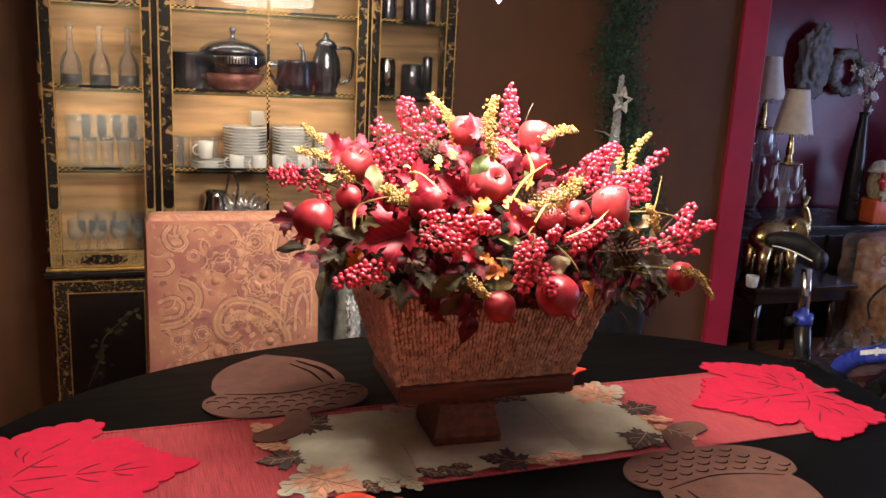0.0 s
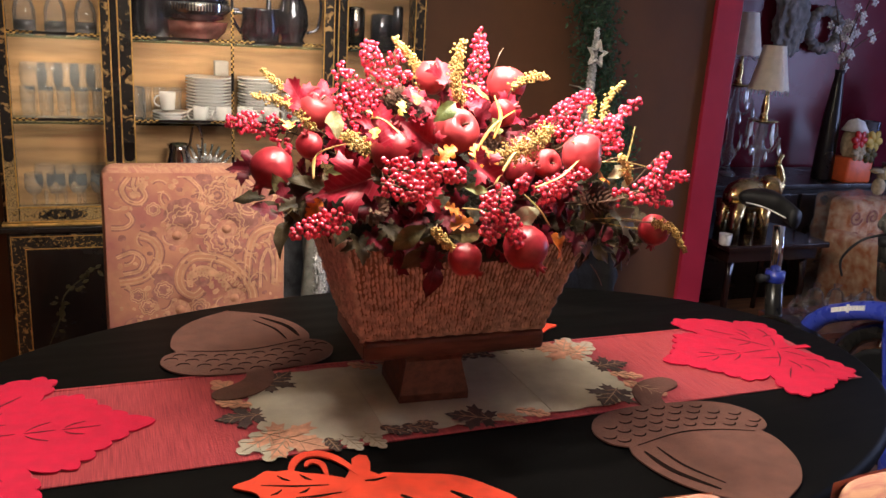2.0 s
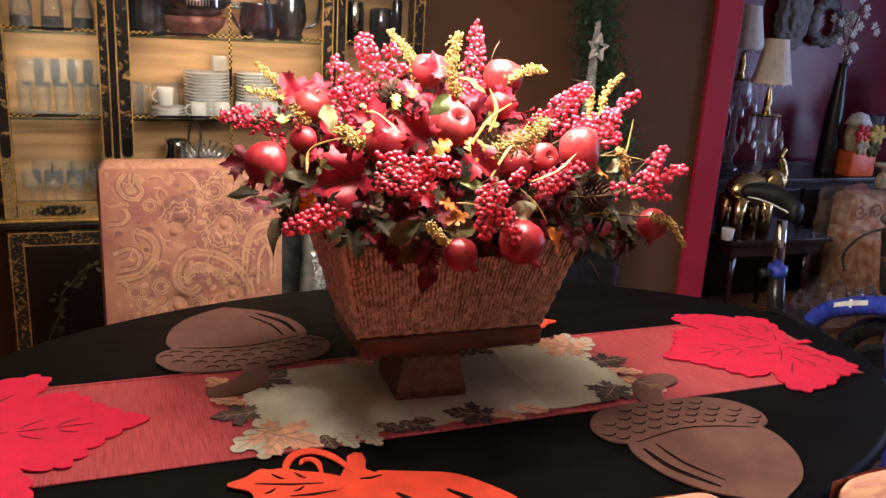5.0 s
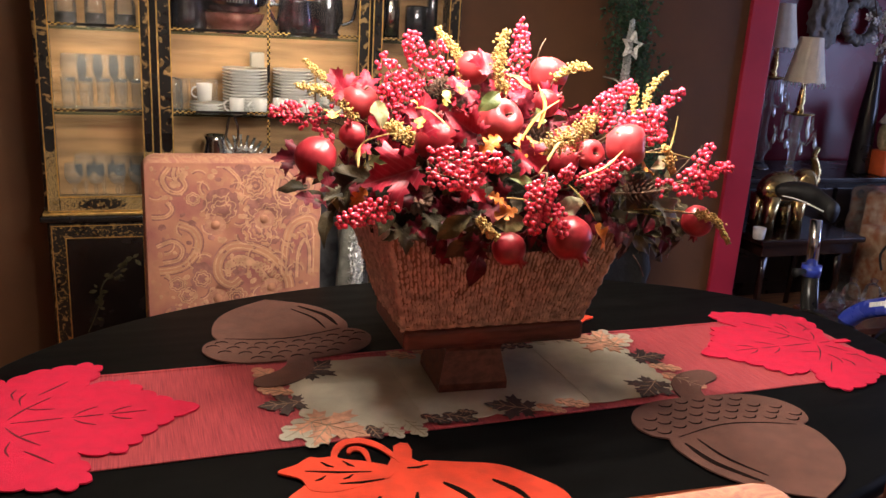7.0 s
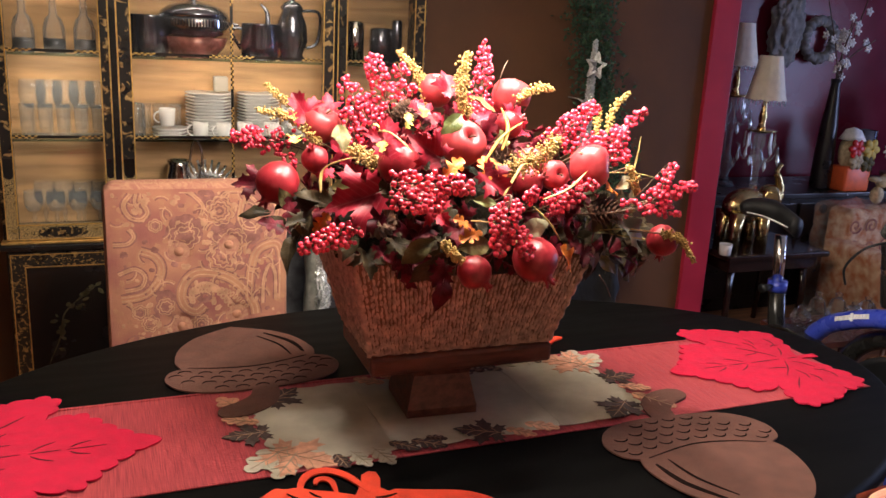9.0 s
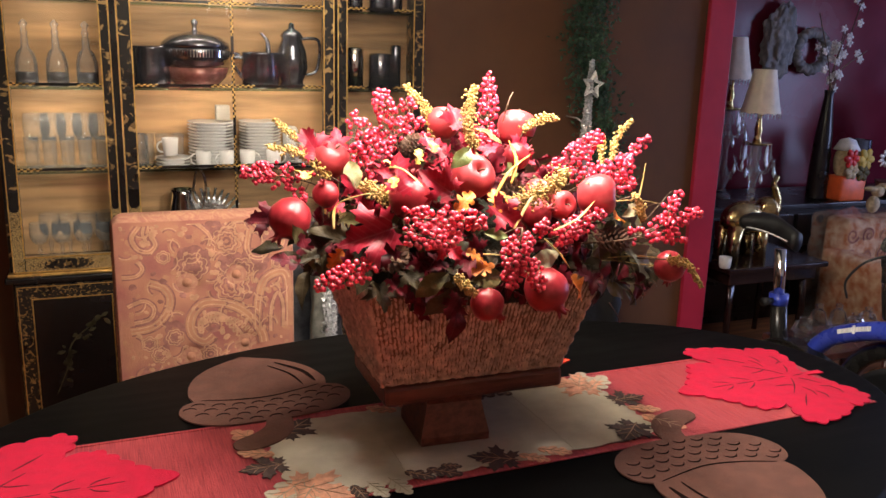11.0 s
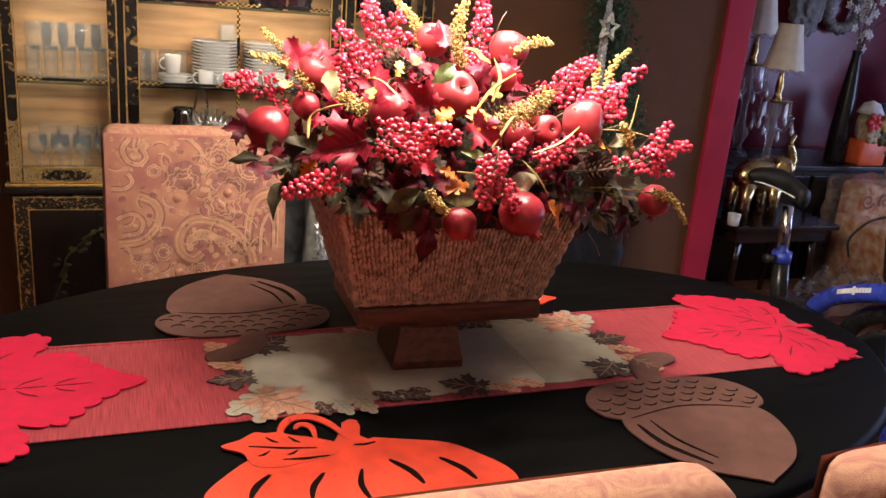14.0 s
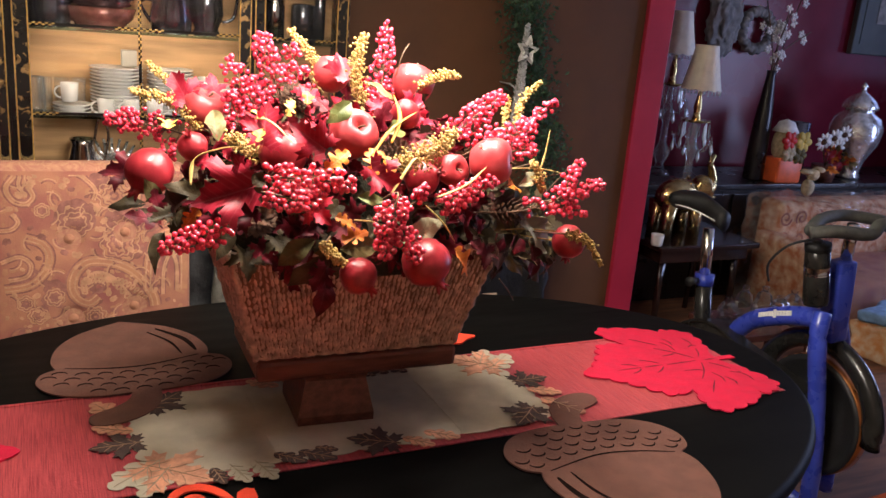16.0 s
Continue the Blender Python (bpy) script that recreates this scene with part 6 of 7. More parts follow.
MUG = [(0.045, 0), (0.052, 0.01), (0.056, 0.05), (0.05, 0.105), (0.053, 0.112), (0.049, 0.112), (0.046, 0.05), (0.0001, 0.01)]
pot("sugar_pot", "round dark glazed pot", 0.322, 3.50, SH[2], MUG, "dark_metal", [[(0.05, 0, 0.09), (0.08, 0, 0.07), (0.053, 0, 0.03)]], size=1.2)
pot("cream_pot", "dark glazed pot with a handle", 0.685, 3.50, SH[2], [(r * 1.05, z * 0.95) for r, z in MUG], "dark_metal", [[(-0.05, 0, 0.09), (-0.085, 0, 0.085), (-0.055, 0, 0.03)]], size=1.15)
t = pot("soup_tureen", "dark lidded tureen on a reddish bowl", 0.47, 3.52, SH[2], [(0.05, 0.058), (0.08, 0.065), (0.098, 0.09), (0.10, 0.11), (0.096, 0.114), (0.0001, 0.114)], "dark_metal", [[(0.095, 0, 0.10), (0.125, 0, 0.095), (0.10, 0, 0.08)], [(-0.095, 0, 0.10), (-0.125, 0, 0.095), (-0.10, 0, 0.08)]], cat="tureen", size=1.17)
part("bowl", lathe([(0.045, 0), (0.06, 0.006), (0.085, 0.03), (0.094, 0.058), (0.0001, 0.058)], 28), "ruby", t, "reddish bowl")
part("lid", lathe([(0.099, 0.114), (0.095, 0.128), (0.07, 0.145), (0.03, 0.155), (0.008, 0.16), (0.006, 0.175), (0.012, 0.186), (0.0001, 0.196)], 28), "dark_metal", t)
lug = bmesh.new()
for k in range(30):
    a = radians(200 + k * 140 / 29)
    box(-0.0016, 0.0016, -0.0008, 0.0008, -0.01, 0.01, into=lug)
    lug.verts.ensure_lookup_table()
    for v in lug.verts[-8:]:
        v.co = pose(0.1005 * math.cos(a), 0.1005 * math.sin(a), 0.098, 0, 0, math.degrees(a) + 90) @ v.co
part("fluting", lug, "steel", t, "bright fluted band", smooth=False)
pot("coffee_pot", "tall dark silver coffee pot with a spout", 0.80, 3.52, SH[2], [(0.035, 0), (0.04, 0.008), (0.034, 0.02), (0.05, 0.06), (0.046, 0.11), (0.03, 0.15), (0.036, 0.158), (0.026, 0.172), (0.01, 0.18), (0.008, 0.195), (0.0001, 0.2)], "dark_metal", [[(0.03, 0, 0.15), (0.085, 0, 0.145), (0.08, 0, 0.06), (0.045, 0, 0.04)]], [(-0.04, 0, 0.05), (-0.07, 0, 0.09), (-0.075, 0, 0.14), (-0.095, 0, 0.165)], "coffee pot", size=1.14)
for x, r, h, mtl, lab in ((1.03, 0.036, 0.14, "steel", "brushed metal canister"), (1.13, 0.042, 0.12, "dark_metal", "dark metal canister"), (1.19, 0.02, 0.15, "dark_metal", "slim dark bottle")):
    lathed_thing("canister", lab + " on the shelf", "canister", [(r, 0), (r, h), (r * 0.8, h + 0.008), (0.0001, h + 0.01)], mtl, x, 3.53, SH[2])
for x in (1.03, 1.12, 1.18):
    lathed_thing("dark_bottle", "dark glass bottle on the upper shelf", "bottle", [(0.03, 0), (0.032, 0.01), (0.032, 0.12), (0.012, 0.16), (0.012, 0.2), (0.0001, 0.2)], "dark_metal", x, 3.53, SH[3])
# bottom of the middle bay: silver and cut glass
pot("silver_creamer", "bright silver creamer with a tall handle", 0.405, 3.50, SH[0], [(0.03, 0), (0.034, 0.006), (0.02, 0.02), (0.048, 0.08), (0.050, 0.14), (0.034, 0.21), (0.040, 0.23), (0.036, 0.23), (0.0001, 0.1)], "steel", [[(0.036, 0, 0.22), (0.055, 0, 0.30), (0.08, 0, 0.24), (0.05, 0, 0.1)]], cat="jug")
ob = thing("shell_dish", "ribbed silver shell dish standing upright", "dish", pose(0.495, 3.53, SH[0] + 0.085) @ Matrix.Diagonal((1.25, 1.25, 0.85, 1)))
for k in range(13):
    a = radians(20 + k * 140 / 12)
    part("rib", tube([(0, 0, 0.02), (0.06 * math.cos(a), -0.02, 0.02 + 0.09 * math.sin(a)), (0.10 * math.cos(a), -0.01, 0.02 + 0.15 * math.sin(a))], [0.003, 0.007, 0.004], 7), "soft_silver", ob)
part("base", lathe([(0.05, -0.0995), (0.05, -0.09), (0.012, -0.08), (0.012, 0.0), (0.03, 0.02), (0.0001, 0.022)], 20), "soft_silver", ob)
for x in (0.30, 0.60, 0.68, 0.76, 0.84):
    lathed_thing("cut_glass_bowl", "small cut glass bowl on the cabinet floor", "bowl", [(0.02, 0), (0.03, 0.006), (0.04, 0.05), (0.045, 0.12)], "clear", x, 3.50, SH[0])


# ---- chandelier ----
M["shade_glow"] = surface("lit_glass_shade", (0.9, 0.86, 0.78), 0.4, 0, 0.05, 30, 0.0, emit=((1.0, 0.90, 0.74), 22.0))
M["crystal"] = surface("crystal_drop", (0.95, 0.95, 0.95), 0.02, 0, 0.02, 30, 0.0, trans=1.0)
# finial and drops emit a little, in place of the lamp light they catch
M["crystal_glow"] = surface("crystal_with_own_glow", (0.95, 0.95, 0.95), 0.05, 0, 0.02, 30, 0.0, emit=((1, 0.95, 0.85), 3.0))
ch = thing("chandelier", "crystal chandelier with lit glass shades over the table", "chandelier", pose(CHX, CHY, 0))
part("rod", tube([(0, 0, 1.66), (0, 0, 2.5)], 0.008, 8), "steel", ch)
part("bowl_shade", lathe([(0.20, 1.700), (0.232, 1.705), (0.240, 1.74), (0.240, 1.80), (0.235, 1.81), (0.02, 1.812)], 14), "shade_glow", ch, "glowing panelled glass bowl", smooth=False)
part("bowl_rim", lathe([(0.242, 1.802), (0.247, 1.806), (0.247, 1.814), (0.238, 1.816)], 28), "steel", ch)
part("finial", lathe([(0.0001, 1.592), (0.008, 1.602), (0.013, 1.615), (0.006, 1.628), (0.012, 1.64), (0.004, 1.655), (0.0001, 1.656)], 12), "crystal_glow", ch, "crystal ball drop")
for k in range(6):
    a = radians(30 + 60 * k)
    c, s = math.cos(a), math.sin(a)
    part("arm", tube(spline([(0.008 * c, 0.008 * s, 1.95), (0.12 * c, 0.12 * s, 1.97), (0.22 * c, 0.22 * s, 2.0), (0.28 * c, 0.28 * s, 2.03)], 5), 0.006, 8), "steel", ch)
    part("shade", lathe([(0.075, 1.985), (0.082, 2.01), (0.08, 2.07), (0.07, 2.08), (0.068, 2.08), (0.077, 2.07), (0.078, 2.01), (0.072, 1.988)], 16), "shade_glow", ch, "glowing glass shade", m=pose(0.28 * c, 0.28 * s, 0))
    part("drop", lathe([(0.0001, 1.62), (0.006, 1.632), (0.001, 1.65), (0.0001, 1.665)], 8), "crystal_glow", ch, m=pose(0.12 * c, 0.12 * s, 0))


# ---- corner by the partition: garland and silver star tree ----
M["needle"] = surface("dark_green_needles", (0.035, 0.075, 0.038), 0.6, 0, 0.5, 30, 0.2, 200)
M["tinsel"] = surface("silver_tinsel", (0.92, 0.92, 0.91), 0.16, 0.5, 0.2, 90, 0.3, 300)
M["star_silver"] = surface("silver_glitter_star", (0.86, 0.84, 0.78), 0.35, 0.25, 0.3, 120, 0.4, 300)
rnd = random.Random(21)


def garland():
    ob = thing("leafy_garland", "dark green leafy garland hanging on the brown wall", "garland")
    path = spline([(2.08, 3.56, 2.0), (2.05, 3.56, 1.8), (2.02, 3.56, 1.58), (2.05, 3.56, 1.38), (2.10, 3.56, 1.18), (2.17, 3.56, 0.98), (2.19, 3.56, 0.75)], 10)
    part("stem", tube(path, 0.012, 6), "stalk", ob)
    verts, faces = [], []
    for k in range(6500):
        p = path[rnd.randrange(len(path))] + Vector((rnd.gauss(0, 0.045), rnd.uniform(-0.07, 0.045), rnd.uniform(-0.03, 0.03)))
        m = toward(p, [rnd.uniform(-1, 1) for _ in range(3)], [rnd.uniform(-1, 1), -1, rnd.uniform(-0.5, 1)])
        s = rnd.uniform(0.012, 0.027)
        n = len(verts)
        for x, y, z in ((0, 0, 0), (0.5, -0.28, 0.06), (1, 0, -0.1), (0.5, 0.28, 0.06)):
            q = m @ Vector((x * s, y * s, z * s))
            q.y = min(q.y, 3.612)
            verts.append(q)
        faces += [(n, n + 1, n + 2), (n, n + 2, n + 3)]
    mesh_part("foliage", pydata("foliage", verts, faces), "needle", ob, smooth=False, kind="stuff")


garland()


def star_bm(r, thick):
    """An open five-pointed star: a folded strip round a hollow middle."""
    bm = bmesh.new()
    loops = []
    for f, y in ((1.0, 0.0), (0.80, -thick), (0.56, 0.0), (0.80, thick)):
        loops.append([bm.verts.new((f * r * q * math.sin(math.pi * k / 5), y, f * r * q * math.cos(math.pi * k / 5))) for k in range(10) for q in [1 if k % 2 == 0 else 0.46]])
    for a, b in zip(loops, loops[1:] + loops[:1]):
        for k in range(10):
            bm.faces.new((a[k], a[(k + 1) % 10], b[(k + 1) % 10], b[k]))
    return bm


tree = thing("tinsel_tree", "slim silver tinsel tree with a star hung against the garland", "ornament", pose(1.973, 3.45, 0))
part("stake", tube([(0, 0, 1.0), (0.004, 0, 1.15), (0.012, 0, 1.44)], [0.010, 0.007, 0.003], 8), "tinsel", tree)
verts, faces = [], []
for k in range(1500):
    f = rnd.random()
    z = 0.99 + 0.45 * f
    r = 0.017 * (1 - f) + 0.006
    a = rnd.uniform(0, 6.283)
    c = Vector((0.012 * f + r * math.cos(a), r * math.sin(a), z + rnd.uniform(-0.01, 0.02)))
    d = Vector((rnd.uniform(-1, 1), rnd.uniform(-1, 1), rnd.uniform(-1, 1))).normalized()
    e = d.cross(Vector((0.3, 0.5, 0.8))).normalized() * 0.0025
    n = len(verts)
    verts += [c - d * 0.008 - e, c - d * 0.008 + e, c + d * 0.008 + e, c + d * 0.008 - e]
    faces.append((n, n + 1, n + 2, n + 3))
mesh_part("tinsel", pydata("tinsel", verts, faces), "tinsel", tree, smooth=False, kind="stuff")
part("star", star_bm(0.060, 0.012), "star_silver", tree, "five-pointed silver star", smooth=False, m=pose(0.005, -0.03, 1.358, 0, 8, 12))
part("hanger", tube([(0.005, 0, 1.2), (0.005, 0.08, 1.22), (0.005, 0.168, 1.22)], 0.004, 6), "tinsel", tree)

# ---- beside the far chair: a wrapped silver bundle ----
M["silver_wrap"] = surface("crumpled_grey_wrap", (0.30, 0.29, 0.25), 0.45, 0.2, 0.5, 14, 0.9, 60, second=(0.07, 0.07, 0.06))
M["black_bag"] = surface("dark_crumpled_surface", (0.008, 0.008, 0.008), 0.55, 0, 0.4, 20, 0.6, 60)
M["tag_card"] = surface("tan_card", (0.50, 0.36, 0.26), 0.8, 0, 0.1, 30, 0.1, 200)
M["dark_bag"] = surface("dark_plastic_bag", (0.03, 0.03, 0.032), 0.35, 0, 0.5, 24, 0.9, 60)


def crumpled(x0, x1, y0, y1, z0, z1, rough=1.0):
    bm = box(x0, x1, y0, y1, z0, z1, 0.02, 3)
    bmesh.ops.subdivide_edges(bm, edges=[e for e in bm.edges if e.calc_length() > 0.08], cuts=14, use_grid_fill=True)
    for v in bm.verts:
        q = v.co * 1.0
        v.co += rough * (Vector((noise.noise(q * 18), noise.noise(q * 18 + Vector((5, 0, 0))), 0)) * 0.012 + Vector((noise.noise(q * 6), noise.noise(q * 6 + Vector((0, 7, 0))), 0)) * 0.018)
        v.co.z = max(v.co.z, z0)
    return bm


tagged(part("plastic_bag", crumpled(-0.10, 0.10, -0.05, 0.05, FLOOR, 0.93), "dark_bag", m=pose(0.765, 3.06, 0)), "tall dark plastic bag behind the dining chair", "bag")
tagged(part("cloth_roll", crumpled(-0.024, 0.030, -0.04, 0.04, FLOOR, 0.885, 0.8), "silver_wrap", m=pose(0.735, 2.93, 0, 0, 2, 0)), "roll of crumpled grey cloth standing on end", "cloth")
column = thing("tinsel_column", "slim silver tinsel tree standing on the floor", "ornament", pose(0.785, 2.90, 0))
part("stake", tube([(0, 0, FLOOR), (0, 0, 0.86)], 0.008, 8), "tinsel", column)
verts, faces = [], []
rnd = random.Random(41)
for k in range(2600):
    a, r, z = rnd.uniform(0, 6.283), 0.022 * math.sqrt(rnd.random()) + 0.004, rnd.uniform(0.45, 0.86)
    c = Vector((r * math.cos(a), r * math.sin(a), z))
    d = Vector((rnd.uniform(-1, 1), rnd.uniform(-1, 1), rnd.uniform(-1, 1))).normalized()
    e = d.cross(Vector((0.3, 0.5, 0.8))).normalized() * 0.0022
    n = len(verts)
    verts += [c - d * 0.008 - e, c - d * 0.008 + e, c + d * 0.008 + e, c + d * 0.008 - e]
    faces.append((n, n + 1, n + 2, n + 3))
mesh_part("tinsel", pydata("tinsel", verts, faces), "tinsel", column, smooth=False, kind="stuff")

# ---- on the floor by the wall ----
# dark crumpled mass, fills the dark stretch low on the brown wall
heap = thing("black_bag", "dark crumpled mass with a pale tag by the wall", "bag", pose(1.97, 3.44, 0))
part("bag", crumpled(-0.20, 0.19, -0.09, 0.10, FLOOR, 0.70, 1.6), "black_bag", heap)
part("tag", box(-0.145, -0.082, -0.145, -0.139, 0.352, 0.428, 0.002), "tag_card", heap, "pale tan card tag", smooth=False)
M["blue_card"] = surface("pale_blue_card", (0.22, 0.42, 0.62), 0.6, 0, 0.1, 30, 0.05, 90)
M["white_plastic"] = surface("white_plastic", (0.75, 0.74, 0.72), 0.35, 0, 0.05, 20, 0.03, 90)
M["red_plastic"] = surface("red_plastic", (0.55, 0.02, 0.02), 0.35, 0, 0.08, 20, 0.03, 90)
tagged(part("floor_mat", box(-0.11, 0.11, -0.075, 0.075, 0, 0.012, 0.004), "blue_card", smooth=False, m=pose(-0.70, 3.41, FLOOR, 0, 0, -12)), "small pale blue card box lying on the floor", "box")
jar = thing("lidded_tub", "white plastic tub with a red screw lid", "tub", pose(-0.668, 3.405, FLOOR + 0.012))
part("tub", lathe([(0.032, 0), (0.034, 0.004), (0.034, 0.058), (0.0001, 0.058)], 24), "white_plastic", jar)
part("lid", lathe([(0.037, 0.056), (0.037, 0.076), (0.034, 0.080), (0.0001, 0.080)], 28), "red_plastic", jar, "red ribbed lid")
tagged(part("label_band", box(-0.03, 0.0, -0.03, 0.03, 0.0125, 0.0132), "white_plastic", smooth=False, m=pose(-0.745, 3.385, FLOOR, 0, 0, -12)), "white paper label on the blue card", "label")
structure("rug_floor", box(-1.6, -0.2, 1.2, 3.0, FLOOR, FLOOR + 0.012, 0.004), "rug", "burnt orange rug on the wooden floor")

# ---- the next room ----
M["black_wood"] = surface("black_painted_wood", (0.012, 0.009, 0.010), 0.3, 0, 0.3, 10, 0.05, 60)
M["mahogany"] = surface("dark_red_wood", (0.075, 0.022, 0.015), 0.25, 0, 0.35, 10, 0.05, 60, coat=0.3)
M["brass"] = surface("polished_brass", (0.58, 0.43, 0.20), 0.24, 1, 0.25, 30, 0.05, 60)
M["shade_cloth"] = surface("ivory_lampshade_cloth", (0.90, 0.84, 0.72), 0.85, 0, 0.06, 30, 0.3, 300)
M["blue_paint"] = surface("blue_bike_paint", (0.035, 0.06, 0.42), 0.28, 0, 0.12, 20, 0.03, 90, coat=0.4)
M["black_rubber"] = surface("black_rubber", (0.012, 0.012, 0.013), 0.55, 0, 0.3, 30, 0.2, 200)
M["gloss_black"] = surface("glossy_black_plastic", (0.016, 0.015, 0.014), 0.22, 0, 0.3, 20, 0.05, 90)
M["plastic_film"] = glass("clear_plastic_film", (0.97, 0.97, 0.98), 0.08, 0.96, 0.05)
M["grey_foam"] = surface("grey_foam_grip", (0.06, 0.06, 0.055), 0.7, 0, 0.25, 40, 0.4, 200)
M["stone"] = surface("grey_carved_stone", (0.22, 0.21, 0.20), 0.75, 0, 0.3, 25, 0.5, 90)
M["petal"] = surface("white_petal", (0.78, 0.76, 0.74), 0.6, 0, 0.1, 60, 0.1, 200)
M["pot_orange"] = surface("orange_glazed_pot", (0.75, 0.13, 0.04), 0.4, 0, 0.12, 20, 0.05, 90)
M["straw"] = surface("straw", (0.50, 0.40, 0.25), 0.85, 0, 0.25, 60, 0.5, 300)
M["frame_green"] = surface("grey_green_picture_mount", (0.07, 0.08, 0.075), 0.6, 0, 0.15, 10, 0.1, 90)
M["orange_glow"] = surface("copper_flywheel_rim", (0.45, 0.16, 0.05), 0.3, 0.8, 0.25, 20, 0.05, 90)

M["mahogany_dark"] = surface("nearly_black_wood", (0.022, 0.009, 0.007), 0.22, 0, 0.35, 10, 0.05, 60, coat=0.3)
side = thing("side_table", "small nearly black wood side table holding ornaments", "table", pose(3.286, 3.92, 0))
part("top", box(-0.30, 0.34, -0.23, 0.23, 0.427, 0.457, 0.008), "mahogany_dark", side, smooth=False)
part("apron", box(-0.26, 0.30, -0.19, 0.19, 0.36, 0.427, 0.004), "mahogany_dark", side, smooth=False)
for sx in (-0.21, 0.25):
    for sy in (-0.15, 0.15):
        part("leg", tube([(sx, sy, 0.4), (sx * 1.05, sy * 1.05, 0.2), (sx * 0.98, sy, FLOOR)], [0.024, 0.018, 0.014], 8), "mahogany_dark", side)


def elephant():
    bm = bmesh.new()
    bmesh.ops.create_uvsphere(bm, u_segments=20, v_segments=12, radius=1, matrix=pose(0, 0, 0.19) @ Matrix.Diagonal((0.125, 0.07, 0.082, 1)))
    bmesh.ops.create_uvsphere(bm, u_segments=16, v_segments=10, radius=1, matrix=pose(0.135, 0, 0.225) @ Matrix.Diagonal((0.058, 0.052, 0.06, 1)))
    for sx, sy in ((-0.08, -0.04), (-0.08, 0.04), (0.08, -0.04), (0.08, 0.04)):
        tube([(sx, sy, 0.17), (sx * 1.05, sy, 0.08), (sx * 1.05, sy, 0.0)], [0.04, 0.027, 0.03], 10, bm)
    tube(spline([(0.175, 0, 0.215), (0.20, 0, 0.24), (0.185, 0, 0.30), (0.165, 0, 0.34), (0.19, 0, 0.375)], 5), [0.03 - 0.0011 * k for k in range(21)], 9, bm)
    for s in (-1, 1):
        bmesh.ops.create_uvsphere(bm, u_segments=12, v_segments=8, radius=1, matrix=pose(0.10, s * 0.055, 0.22, 0, 0, s * 25) @ Matrix.Diagonal((0.045, 0.01, 0.055, 1)))
        tube([(0.16, s * 0.025, 0.19), (0.205, s * 0.03, 0.185)], [0.009, 0.003], 6, bm)
    return bm


tagged(part("elephant_figure", elephant(), "brass", m=pose(3.185, 3.863, 0.458, 0, 0, 5) @ Matrix.Scale(1.13, 4)), "polished brass elephant with a raised trunk", "figurine")
tagged(part("trinket_cup", lathe([(0.02, 0), (0.024, 0.004), (0.028, 0.05), (0.025, 0.05), (0.0001, 0.01)], 16), M["white_plastic"], m=pose(2.985, 3.727, 0.458) @ Matrix.Scale(1.13, 4)), "small pale cup on the side table", "cup")


def crystal_lamp(x, y, z, s=1.0):
    ob = thing("crystal_lamp", "brass lamp with an ivory shade and hanging crystals", "lamp", pose(x, y, z), "crystal lamps")
    part("column", lathe([(0.06, 0), (0.058, 0.012), (0.03, 0.03), (0.022, 0.06), (0.045, 0.12), (0.02, 0.18), (0.018, 0.28), (0.034, 0.34), (0.018, 0.40), (0.014, 0.478)], 16), "clear", ob, "cut glass column", smooth=False)
    part("stem", lathe([(0.014, 0.478), (0.024, 0.50), (0.016, 0.53), (0.022, 0.56), (0.017, 0.585), (0.012, 0.62), (0.008, 0.67), (0.0001, 0.67)], 16), "brass", ob, "gilt candle tube")
    part("saucer", lathe([(0.02, 0.478), (0.075, 0.49), (0.08, 0.495), (0.075, 0.497), (0.0001, 0.495)], 24), "brass", ob)
    sh = bmesh.new()
    prof = [(0.100, 0.655), (0.090, 0.69), (0.078, 0.75), (0.066, 0.81), (0.056, 0.872), (0.066, 0.845), (0.071, 0.80), (0.080, 0.75), (0.093, 0.70), (0.106, 0.655)]
    lathe(prof[:5], 40, sh)
    for v in sh.verts:
        a = math.atan2(v.co.y, v.co.x)
        k = 1 + 0.022 * math.cos(8 * a)
        v.co.x, v.co.y = v.co.x * k, v.co.y * k
        if v.co.z < 0.66:
            v.co.z -= 0.008 * abs(math.sin(5 * a))
    for f in [f for f in sh.faces if len(f.verts) > 4]:
        sh.faces.remove(f)
    part("shade", sh, "shade_cloth", ob, "ivory pleated shade")
    part("fringe", joined_fringe(0.100, 0.645, 30), "tinsel", ob, "glass bead fringe")
    for k in range(12):
        a = 2 * math.pi * k / 12
        part("crystal", lathe([(0.0001, 0.395), (0.007, 0.415), (0.004, 0.47), (0.0001, 0.485)], 6), "tinsel" if k % 3 == 0 else "clear", ob, smooth=False, m=pose(0.076 * math.cos(a), 0.076 * math.sin(a), 0))
        r, dz = 0.100 + 0.02 * (k % 2), -0.06 - 0.03 * (k % 3)
        part("crystal", lathe([(0.0001, 0.410), (0.010, 0.430), (0.006, 0.455), (0.0001, 0.470)], 6), "tinsel" if k % 2 == 0 else "clear", ob, smooth=False, m=pose(r * math.cos(a + 0.2), r * math.sin(a + 0.2), dz))
    for k in range(5):
        a = 2 * math.pi * k / 5
        part("arm", tube(spline([(0.02 * math.cos(a), 0.02 * math.sin(a), 0.36), (0.07 * math.cos(a), 0.07 * math.sin(a), 0.34), (0.11 * math.cos(a), 0.11 * math.sin(a), 0.42)], 5), 0.004, 6), "clear", ob)
    return ob


def joined_fringe(r, z, n):
    bm = bmesh.new()
    for k in range(n):
        a = 2 * math.pi * k / n
        tube([(r * math.cos(a), r * math.sin(a), z + 0.008), (r * math.cos(a), r * math.sin(a), z - 0.012 - 0.008 * (k % 2))], 0.0022, 4, bm)
    return bm


